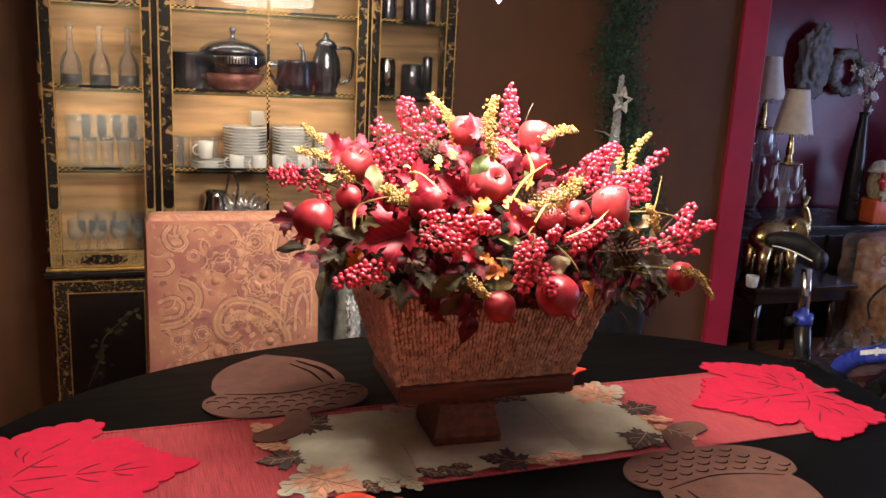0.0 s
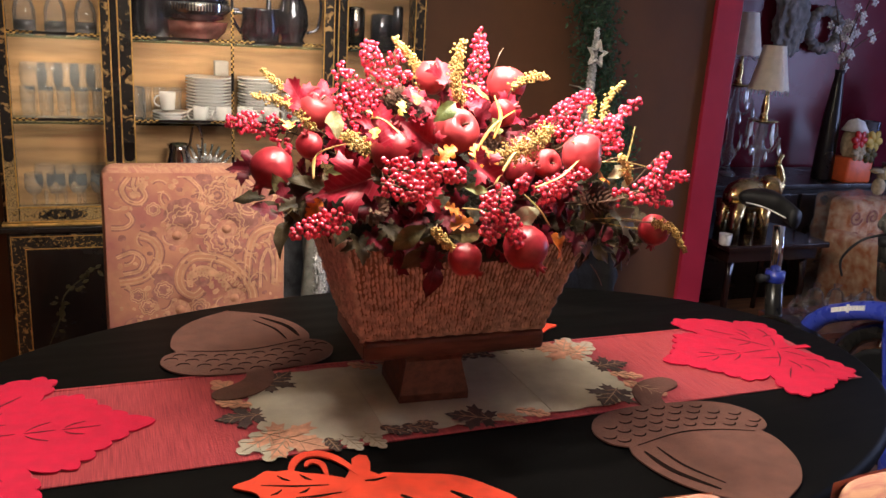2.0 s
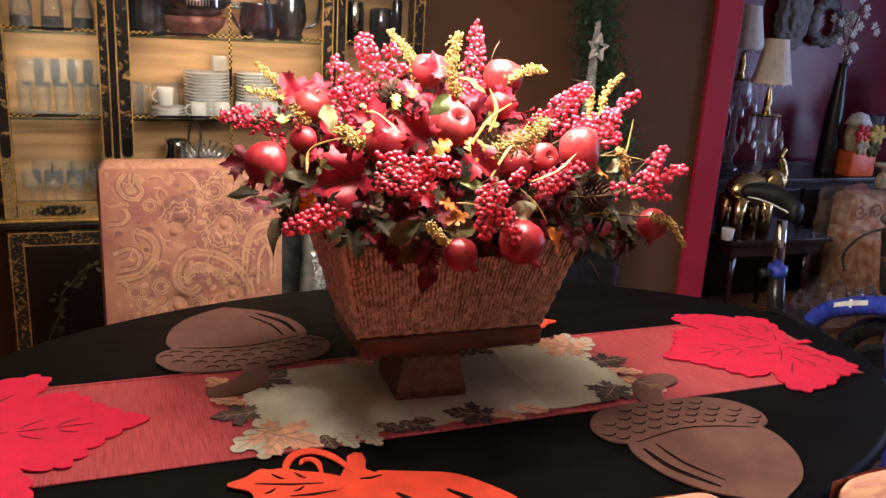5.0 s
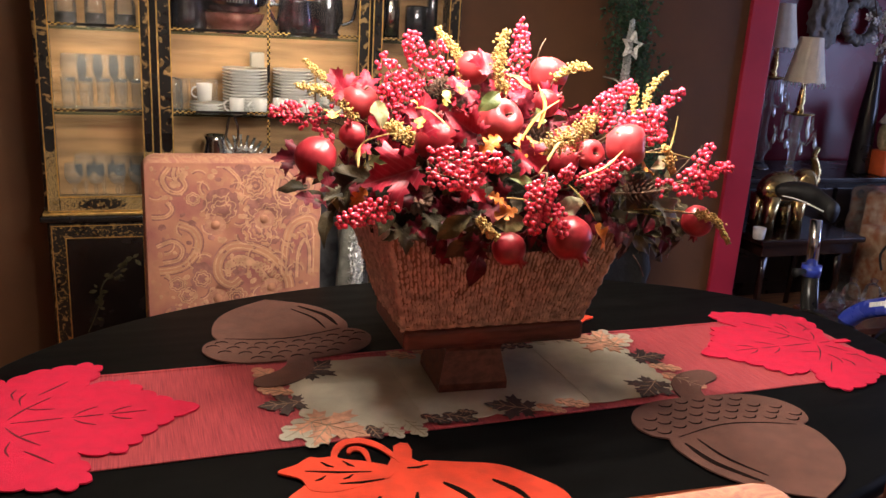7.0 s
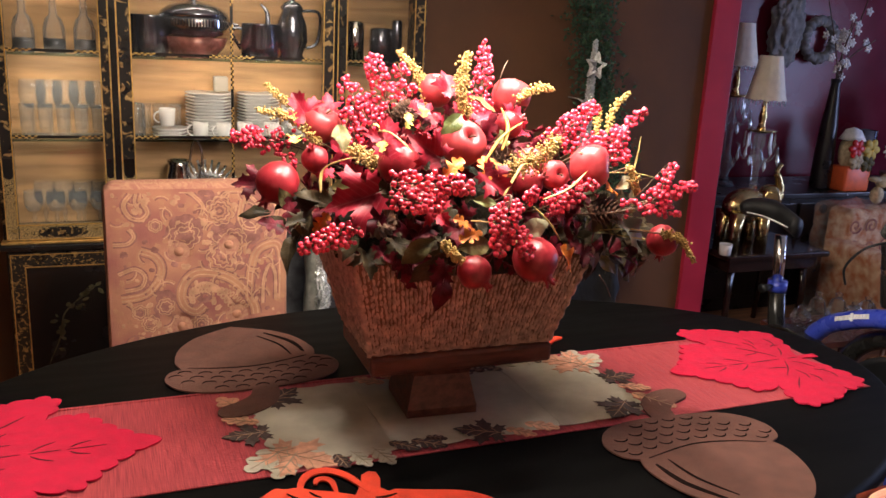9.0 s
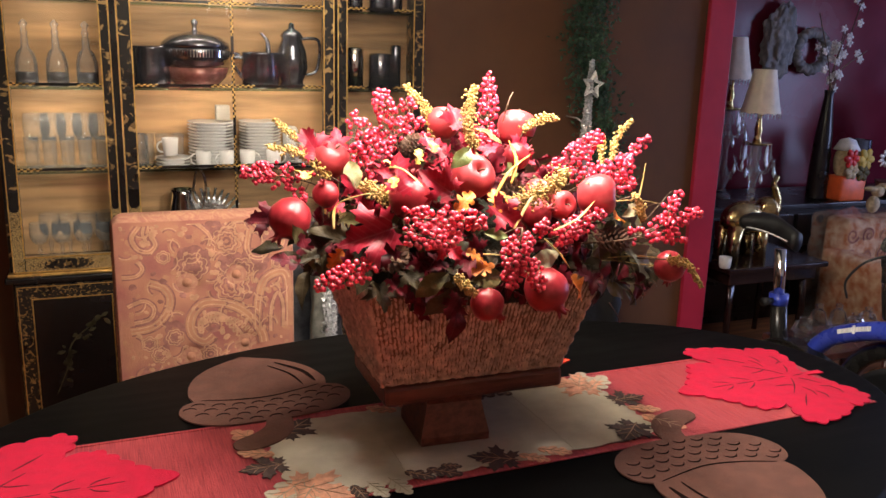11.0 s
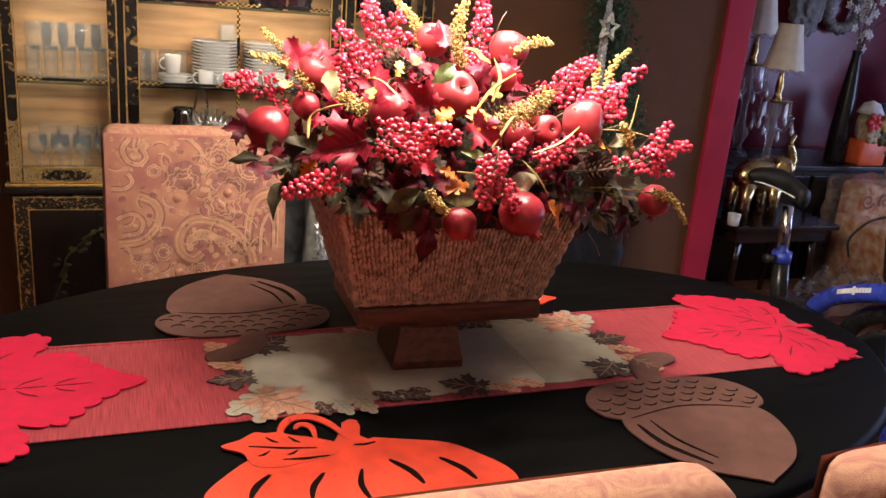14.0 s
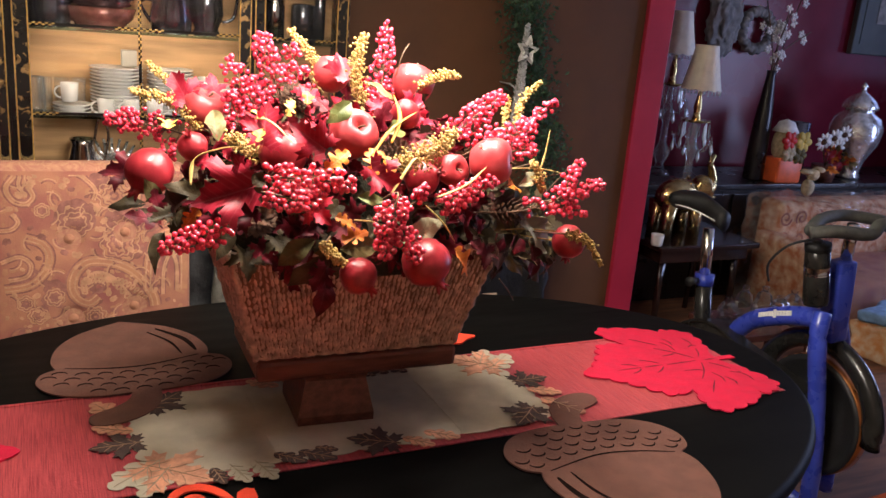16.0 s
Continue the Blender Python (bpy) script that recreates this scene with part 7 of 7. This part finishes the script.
tagged(part("lamp_box", box(-0.08, 0.08, -0.08, 0.08, 0, 0.090, 0.006), "mahogany", smooth=False, m=pose(3.335, 3.999, 0.4575)), "dark red wooden box under the lamp", "box")
lamp_a = crystal_lamp(3.335, 3.999, 0.548)
copy_thing(lamp_a, pose(3.525, 4.473, 0.661) @ Matrix.Scale(1.06, 4))
sideboard = thing("sideboard", "long black sideboard against the red wall", "sideboard", pose(4.36, 4.42, 0))
part("top", box(-1.2, 1.5, -0.25, 0.28, 0.63, 0.661, 0.006), "black_wood", sideboard, smooth=False)
part("body", box(-1.17, 1.47, -0.22, 0.27, 0.02, 0.63, 0.004), "black_wood", sideboard, smooth=False)
for k in range(4):
    part("door", box(-1.15 + 0.65 * k, -0.53 + 0.65 * k, -0.235, -0.22, 0.06, 0.60, 0.004), "black_wood", sideboard, smooth=False)
part("plinth", box(-1.15, 1.45, -0.2, 0.25, FLOOR, 0.02), "black_wood", sideboard, smooth=False)
tagged(part("tall_vase", lathe([(0.05, 0), (0.052, 0.01), (0.05, 0.17), (0.042, 0.34), (0.03, 0.46), (0.022, 0.54), (0.026, 0.565), (0.02, 0.565), (0.0001, 0.5)], 24), "black_wood", m=pose(4.100, 4.315, 0.662) @ Matrix.Scale(1.13, 4)), "tall slim black vase with white blossom branches", "vase")
spray = thing("blossom_branches", "white blossom branches in the tall black vase", "branches", pose(4.100, 4.315, 1.299) @ Matrix.Scale(1.13, 4))
for k in range(6):
    a, l = rnd.uniform(-0.7, 1.1), rnd.uniform(0.2, 0.55)
    pts = spline([(0, 0, -0.12), (0.05 * a, -0.01, 0.08), (0.30 * a + 0.05, rnd.uniform(-0.1, 0.1), l)], 5)
    br = part("branch", tube(pts, 0.003, 5), "stalk", spray)
    for j in range(5):
        p = pts[rnd.randrange(4, len(pts))] + Vector([rnd.uniform(-0.035, 0.035) for _ in range(3)])
        fl = bmesh.new()
        for q in range(5):
            ang = 72 * q
            bmesh.ops.create_icosphere(fl, subdivisions=1, radius=1, matrix=Matrix.Translation(p) @ pose(0, 0, 0, rnd.uniform(60, 120), ang, 0) @ pose(0.013, 0, 0) @ Matrix.Diagonal((0.013, 0.009, 0.004, 1)))
        part("blossom", fl, "petal", br)
# carved wall figure, plain shape
bm = ball(1.0, 5)
for v in bm.verts:
    k = 1 + 0.30 * noise.noise(v.co * 1.8) + 0.25 * noise.noise(v.co * 4.5) + 0.08 * noise.noise(v.co * 12)
    v.co = Vector((0.12 * v.co.x * k, 0.045 * v.co.y * k, 0.21 * v.co.z * k))
tagged(part("wall_sculpture", bm, "stone", m=pose(4.03, 4.69, 1.58)), "grey carved stone ornament hung on the red wall", "sculpture")
bm = tube([(0.115 * math.cos(a), 0, 0.115 * math.sin(a)) for a in (2 * math.pi * k / 72 for k in range(73))], [0.030 + 0.008 * math.sin(k * 1.9) for k in range(73)], 12)
for v in bm.verts:
    q = v.co * 40
    v.co += Vector((noise.noise(q), 0.5 * noise.noise(q + Vector((4, 0, 0))), noise.noise(q + Vector((0, 6, 0))))) * 0.016
tagged(part("wall_wreath", bm, "stone", m=pose(4.29, 4.695, 1.52)), "dusty grey wreath hung on the red wall", "wreath")
pic = thing("framed_picture", "grey-green framed picture hung on the red wall", "picture", pose(5.400, 4.716, 1.446) @ Matrix.Scale(1.13, 4))
part("frame", box(-0.24, 0.24, -0.02, 0.02, -0.02, 0.62, 0.008), "frame_green", pic, smooth=False)
part("mount", box(-0.19, 0.19, -0.024, -0.018, 0.04, 0.56), "frame_green", pic, smooth=False)
part("print", box(-0.09, 0.09, -0.027, -0.023, 0.16, 0.42), "stone", pic, smooth=False)

# scarecrow planter and daisies as plain shapes, silver jar
planter = thing("harvest_planter", "orange harvest planter with straw and bright flowers", "planter", pose(4.247, 4.247, 0.661) @ Matrix.Scale(1.13, 4))
part("pot", box(-0.085, 0.085, -0.06, 0.06, 0.0, 0.13, 0.012), "pot_orange", planter)
bm = bmesh.new()
bmesh.ops.create_icosphere(bm, subdivisions=3, radius=1, matrix=pose(0.0, 0, 0.2) @ Matrix.Diagonal((0.085, 0.055, 0.10, 1)))
for v in bm.verts:
    v.co += v.normal * 0.012 * noise.noise(v.co * 40)
part("straw", bm, "straw", planter)
part("brim", lathe([(0.0001, 0.27), (0.05, 0.272), (0.068, 0.264), (0.050, 0.295), (0.040, 0.315), (0.0001, 0.33)], 20), "petal", planter, m=pose(-0.02, 0, 0))
for x, z, mtl, r in ((-0.04, 0.225, "red_plastic", 0.045), (0.055, 0.22, "yellow_leaf", 0.05), (0.045, 0.15, "olive_leaf", 0.042), (-0.03, 0.16, "straw", 0.04)):
    bm = bmesh.new()
    for q in range(6):
        bmesh.ops.create_icosphere(bm, subdivisions=2, radius=1, matrix=pose(x, -0.06, z) @ pose(0, 0, 0, 0, 60 * q, 0) @ pose(r * 0.6, 0, 0) @ Matrix.Diagonal((r * 0.6, 0.012, r * 0.42, 1)))
    part("flower", bm, mtl, planter)
DAISY_PETAL = bpy.data.meshes.new("petal")
bm = ball(1.0, 1)
bm.transform(Matrix.Diagonal((0.022, 0.005, 0.011, 1)))
bm.to_mesh(DAISY_PETAL)
bm.free()
daisies = thing("daisy_pot", "small pot of white daisies and orange leaves", "flowers", pose(4.597, 4.247, 0.661) @ Matrix.Scale(1.13, 4))
part("pot", lathe([(0.05, 0), (0.07, 0.09), (0.066, 0.09), (0.0001, 0.08)], 20), "stand_wood", daisies)
for x, z in ((-0.02, 0.24), (-0.09, 0.22), (0.05, 0.26), (0.02, 0.19)):
    fl = part("daisy", ball(0.014, 2, None, (x, -0.046, z)), "stalk", daisies, "white daisy with a brown eye")
    for q in range(9):
        mesh_part("petal", DAISY_PETAL, "petal", fl, m=pose(x, -0.04, z, 10, 0, 0) @ pose(0, 0, 0, 0, 40 * q, 0) @ pose(0.034, 0, 0))
    part("stem", tube([(x, -0.035, z), (0, 0, 0.08)], 0.003, 5), "olive_leaf", fl)
for k in range(14):
    leaf = mesh_part("autumn_leaf", leaf_of("maple", ["orange_leaf", "crimson_leaf", "olive_leaf"][k % 3]), ["orange_leaf", "crimson_leaf", "olive_leaf"][k % 3], daisies, m=toward((rnd.uniform(-0.06, 0.07), -0.05 + rnd.uniform(-0.03, 0.02), rnd.uniform(0.07, 0.16)), (rnd.uniform(-1, 1), -0.4, rnd.uniform(-0.2, 1)), (0, -1, 0.4)) @ Matrix.Diagonal((0.07, 0.07, 0.07, 1)))
M["embossed"] = surface("embossed_silver", (0.82, 0.82, 0.82), 0.22, 0.85, 0.3, 30, 1.0, 34)
urn = thing("silver_ginger_jar", "embossed silver ginger jar with a domed lid", "jar", pose(4.902, 4.338, 0.661) @ Matrix.Scale(1.13, 4) @ Matrix.Diagonal((0.85, 0.85, 0.78, 1)))
bm = lathe([(0.075, 0.0), (0.08, 0.02), (0.07, 0.06), (0.09, 0.14), (0.15, 0.26), (0.165, 0.36), (0.14, 0.44), (0.085, 0.48), (0.09, 0.50), (0.0001, 0.50)], 36)
for v in bm.verts:
    v.co += Vector((v.co.x, v.co.y, 0)).normalized() * 0.004 * math.sin(14 * math.atan2(v.co.y, v.co.x)) * math.sin(v.co.z * 60) if v.co.xy.length > 0.01 else Vector()
part("body", bm, "embossed", urn)
part("lid", lathe([(0.11, 0.50), (0.112, 0.515), (0.09, 0.56), (0.05, 0.60), (0.02, 0.615), (0.014, 0.64), (0.024, 0.66), (0.0001, 0.685)], 30), "embossed", urn)
cyl = tagged(part("mirror_candle_holder", lathe([(0.05, 0), (0.05, 0.30), (0.046, 0.30), (0.0001, 0.02)], 24), "dark_metal", m=pose(4.496, 4.394, 0.661) @ Matrix.Scale(1.13, 4)), "dark glossy cylinder candle holder", "candle holder")
bm = bmesh.new()
for x, y, z, rx, rz in ((0, 0, 0.05, 0.035, 0.045), (0.02, 0, 0.115, 0.035, 0.03), (0.055, 0, 0.14, 0.03, 0.016), (-0.03, 0, 0.13, 0.035, 0.014)):
    bmesh.ops.create_icosphere(bm, subdivisions=3, radius=1, matrix=pose(x, y, z) @ Matrix.Diagonal((rx, 0.03, rz, 1)))
tagged(part("clay_ornament", bm, "straw", m=pose(4.215, 3.999, 0.623) @ Matrix.Scale(1.13, 4)), "small pinkish clay ornament on the wrapped chair", "ornament")


# ---- armchair under clear plastic ----
M["floral_tan"] = surface("tan_floral_upholstery", (0.78, 0.54, 0.34), 0.9, 0, 0.3, 22, 0.3, 200, second=(0.52, 0.17, 0.06))


def wrapped_chair():
    ob = thing("wrapped_armchair", "floral armchair covered in clear plastic film", "armchair", pose(4.50, 3.93, 0))
    part("back", box(-0.52, 0.52, 0.0, 0.18, 0.0, 0.61, 0.04, 4), "floral_tan", ob)
    part("seat", box(-0.52, 0.52, -0.5, 0.02, 0.0, 0.30, 0.04, 4), "fabric", ob)
    for s in (-1, 1):
        part("arm", box(s * 0.53 - 0.07, s * 0.53 + 0.07, -0.5, 0.1, 0.0, 0.44, 0.04, 4), "floral_tan", ob)
    lines = [(spiral(u, w, 0.045, 1.5, k, 1 if k % 2 else -1), 0.012) for k, (u, w) in enumerate([(-0.18 + 0.12 * i, 0.60 + 0.12 * j) for i in range(4) for j in range(4)])]
    v, f = stitched(lines, lambda u, w: 0.003)
    mesh_part("floral_weave", pydata("floral_weave", v, f), "fabric", ob, m=pose(-0.30, -0.002, -0.44))
    film = box(-0.62, 0.62, -0.54, 0.2, -0.02, 0.635, 0.05, 4)
    bmesh.ops.subdivide_edges(film, edges=[e for e in film.edges if e.calc_length() > 0.15], cuts=22, use_grid_fill=True)
    for q in film.verts:
        q.co += Vector((noise.noise(q.co * 9), noise.noise(q.co * 9 + Vector((3, 1, 0))), noise.noise(q.co * 9 + Vector((0, 4, 2))))) * 0.018 + Vector((noise.noise(q.co * 26), noise.noise(q.co * 26 + Vector((3, 1, 0))), noise.noise(q.co * 26 + Vector((0, 4, 2))))) * 0.012 + Vector((0, noise.noise(q.co * 60), 0)) * 0.004
    fm = part("plastic_cover", film, "plastic_film", ob, "wrinkled clear plastic film")
    fm.visible_shadow = False


wrapped_chair()
M["blue_towel"] = surface("pale_blue_towel", (0.20, 0.34, 0.55), 0.95, 0, 0.2, 30, 0.8, 300)
M["orange_print"] = surface("orange_printed_cushion", (0.62, 0.26, 0.08), 0.8, 0, 0.3, 26, 0.4, 200, second=(0.70, 0.55, 0.38))
tagged(part("bagged_cushion", crumpled(-0.22, 0.22, -0.16, 0.16, FLOOR, 0.15, 1.6), "orange_print", m=pose(4.20, 3.22, 0, 0, 0, 12)), "orange printed cushion lying on the floor by the armchair", "cushion")
tagged(part("folded_towel", crumpled(-0.17, 0.17, -0.11, 0.11, 0.155, 0.215, 1.8), "blue_towel", m=pose(4.17, 3.25, 0, 0, 0, 20)), "pale blue towel dropped on the orange cushion", "towel")


# ---- exercise bike beside the table ----
def bike():
    ob = thing("exercise_bike", "blue spin bike with a black saddle and grey bars", "exercise bike")
    fr = part("frame_tube", tube(spline([(2.52, 2.80, 0.20), (2.49, 2.66, 0.43), (2.475, 2.565, 0.54), (2.47, 2.467, 0.597), (2.47, 2.352, 0.643), (2.50, 2.24, 0.66)], 7), 0.032, 14), "blue_paint", ob, "thick blue tube")
    side_on = Vector((-0.95, 0.12, 0.28)).normalized()
    for k in range(11):
        at = Vector((2.471, 2.485, 0.589)).lerp(Vector((2.470, 2.365, 0.6385)), k / 10) + side_on * 0.0335 + Vector((0, 0, 0.002 * math.sin(math.pi * k / 10)))
        m = toward(at, Vector((0.0, -0.12, 0.0495)), side_on)
        part("lettering", box(-0.0055, 0.0055, -0.008 if k != 5 else -0.014, 0.008 if k != 5 else 0.014, -0.001, 0.0012), "white_plastic", fr, "pale unreadable lettering", smooth=False, m=m)
    part("fork_leg", tube(spline([(2.42, 2.235, 0.70), (2.40, 2.215, 0.62), (2.44, 2.20, 0.40), (2.47, 2.19, 0.20), (2.47, 2.18, 0.02)], 6), 0.027, 14), "blue_paint", ob)
    part("fork_leg", tube(spline([(2.55, 2.28, 0.66), (2.62, 2.30, 0.55), (2.66, 2.30, 0.35), (2.68, 2.29, 0.02)], 6), 0.024, 14), "blue_paint", ob)
    part("head_tube", box(-0.035, 0.035, -0.03, 0.03, 0.60, 0.86, 0.008), "blue_paint", ob, m=pose(2.575, 2.26, 0, 0, -6, 0))
    part("bar_post", tube([(2.50, 2.26, 0.86), (2.485, 2.25, 0.97)], 0.018, 12), "steel", ob)
    part("handlebar", tube(spline([(2.26, 2.20, 0.965), (2.32, 2.17, 0.975), (2.45, 2.16, 0.965), (2.50, 2.17, 0.99), (2.60, 2.18, 0.97), (2.74, 2.22, 0.975), (2.75, 2.32, 0.975)], 8), 0.019, 12), "grey_foam", ob, "grey foam-covered bar")
    part("handlebar", tube(spline([(2.27, 2.21, 0.968), (2.36, 2.26, 0.985), (2.50, 2.30, 0.985), (2.62, 2.26, 0.975)], 8), 0.018, 12), "grey_foam", ob)
    bottle = part("bottle", lathe([(0.036, 0), (0.038, 0.01), (0.038, 0.10), (0.034, 0.11), (0.038, 0.12), (0.036, 0.165), (0.02, 0.18), (0.014, 0.2), (0.0001, 0.2)], 20), "gloss_black", ob, "black bottle in its cage", m=pose(2.40, 2.25, 0.725, -4, -8, 0))
    part("band", lathe([(0.0385, 0.095), (0.0365, 0.108), (0.039, 0.12)], 20, cap=False), "steel", bottle, "silver band")
    part("cap", lathe([(0.038, 0.168), (0.038, 0.19), (0.0001, 0.195)], 20), "black_rubber", bottle)
    part("brake_cable", tube(spline([(2.34, 2.25, 0.93), (2.285, 2.29, 0.90), (2.275, 2.34, 0.83), (2.30, 2.35, 0.77)], 8), 0.004, 6), "black_rubber", ob)
    # flywheel with its rim and guard
    wheel = part("flywheel", lathe([(0.0001, -0.02), (0.07, -0.022), (0.08, -0.012), (0.19, -0.012), (0.20, -0.025), (0.225, -0.025), (0.225, 0.025), (0.20, 0.025), (0.19, 0.012), (0.08, 0.012), (0.07, 0.022), (0.0001, 0.02)], 48), "black_rubber", ob, m=pose(2.54, 2.29, 0.325, 0, 90, 0) @ Matrix.Diagonal((0.86, 0.86, 1, 1)))
    part("rim", lathe([(0.226, -0.02), (0.228, -0.02), (0.228, 0.02), (0.226, 0.02)], 48, cap=False), "orange_glow", wheel, "copper rim")
    arc = [(2.54, 2.30 + 0.232 * math.cos(a), 0.340 + 0.232 * math.sin(a)) for a in (math.pi * (0.06 + 0.97 * k / 24) for k in range(25))]
    part("wheel_guard", tube(arc, 0.028, 12, flat=1.2), "gloss_black", ob, "glossy black guard")
    guard = [(y, z) for y, z in ((2.90, 0.36), (2.81, 0.45), (2.72, 0.495), (2.63, 0.50), (2.53, 0.478), (2.40, 0.462), (2.27, 0.44), (2.22, 0.36), (2.30, 0.25), (2.6, 0.20), (2.88, 0.25))]
    bm = slab([(p.x, p.y) for p in spline([(y, z, 0) for y, z in guard], 5, True)][::-1], 0, 0.06)
    cg = part("chain_guard", bm, "gloss_black", ob, "black chain guard", smooth=False, m=Matrix(((0, 0, 1, 2.41), (1, 0, 0, 0), (0, 1, 0, 0), (0, 0, 0, 1))))
    for dz, dr in ((-0.004, 0.007), (-0.045, 0.006)):
        part("edge_bead", tube(spline([(y, z + dz, -0.002) for y, z in guard[:7]], 5), dr, 8), "gloss_black", cg)
    part("seat_tube", tube([(2.52, 2.80, 0.15), (2.515, 2.83, 0.45), (2.51, 2.85, 0.60)], 0.032, 14), "gloss_black", ob)
    part("seat_collar", lathe([(0.036, -0.02), (0.036, 0.02), (0.0001, 0.02)], 20), "blue_paint", ob, m=pose(2.51, 2.85, 0.60))
    part("seat_knob", tube([(2.47, 2.84, 0.60), (2.42, 2.83, 0.60)], [0.01, 0.018], 10), "black_rubber", ob)
    part("seat_post", tube([(2.51, 2.85, 0.60), (2.505, 2.865, 0.79)], 0.021, 14), "steel", ob, "bright chrome post")
    bm = bmesh.new()
    n = 18
    rings = []
    for k in range(n + 1):
        f = k / n
        w = 0.024 + 0.078 * max(0, (f - 0.35) / 0.65) ** 1.3 if f < 0.93 else 0.07
        y, zz = 2.745 + 0.235 * f, 0.855 + 0.03 * math.sin(f * 2.6) + 0.012 * f
        rings.append([bm.verts.new((2.462 + w * math.cos(a), y, zz + (0.028 if math.sin(a) > 0 else 0.045) * math.sin(a))) for a in (2 * math.pi * j / 14 for j in range(14))])
    for a, b in zip(rings, rings[1:]):
        for j in range(14):
            bm.faces.new((a[j], a[(j + 1) % 14], b[(j + 1) % 14], b[j]))
    bm.faces.new(rings[0][::-1])
    bm.faces.new(rings[-1])
    sd = part("saddle", bm, "black_rubber", ob, "black saddle with a white seam")
    part("seam", tube([(2.424 - 0.05 * k / 10, 2.755 + 0.021 * k, 0.85 + 0.02 * math.sin(k / 4)) for k in range(9)], 0.003, 6), "white_plastic", sd)
    for y in (2.06, 2.86):
        part("floor_bar", tube([(2.27, y, FLOOR + 0.03), (2.77, y, FLOOR + 0.03)], 0.03, 12), "blue_paint", ob)
    part("base_rail", tube([(2.52, 2.06, FLOOR + 0.05), (2.52, 2.86, FLOOR + 0.05)], 0.028, 12), "blue_paint", ob)


bike()
# crystal ornaments on the low shelf behind the bike
low = thing("low_stand", "low dark stand behind the bike", "stand", pose(3.03, 3.05, 0))
part("top", box(-0.25, 0.25, -0.15, 0.15, 0.29, 0.32, 0.005), "mahogany", low, smooth=False)
for sx in (-0.2, 0.2):
    for sy in (-0.11, 0.11):
        part("leg", tube([(sx, sy, 0.29), (sx, sy, FLOOR)], 0.016, 8), "mahogany", low)
for x, h in ((2.84, 0.12), (2.92, 0.17), (3.03, 0.16), (3.13, 0.11), (3.20, 0.13)):
    tagged(part("crystal_ornament", lathe([(0.04, 0), (0.042, 0.01), (0.02, 0.03), (0.045, 0.06), (0.03, h * 0.75), (0.012, h * 0.85), (0.016, h * 0.95), (0.0001, h)], 10), "cut_crystal", smooth=False, m=pose(x, 3.04, 0.321)), "small cut crystal ornament on the low stand", "ornament", "crystal ornaments")
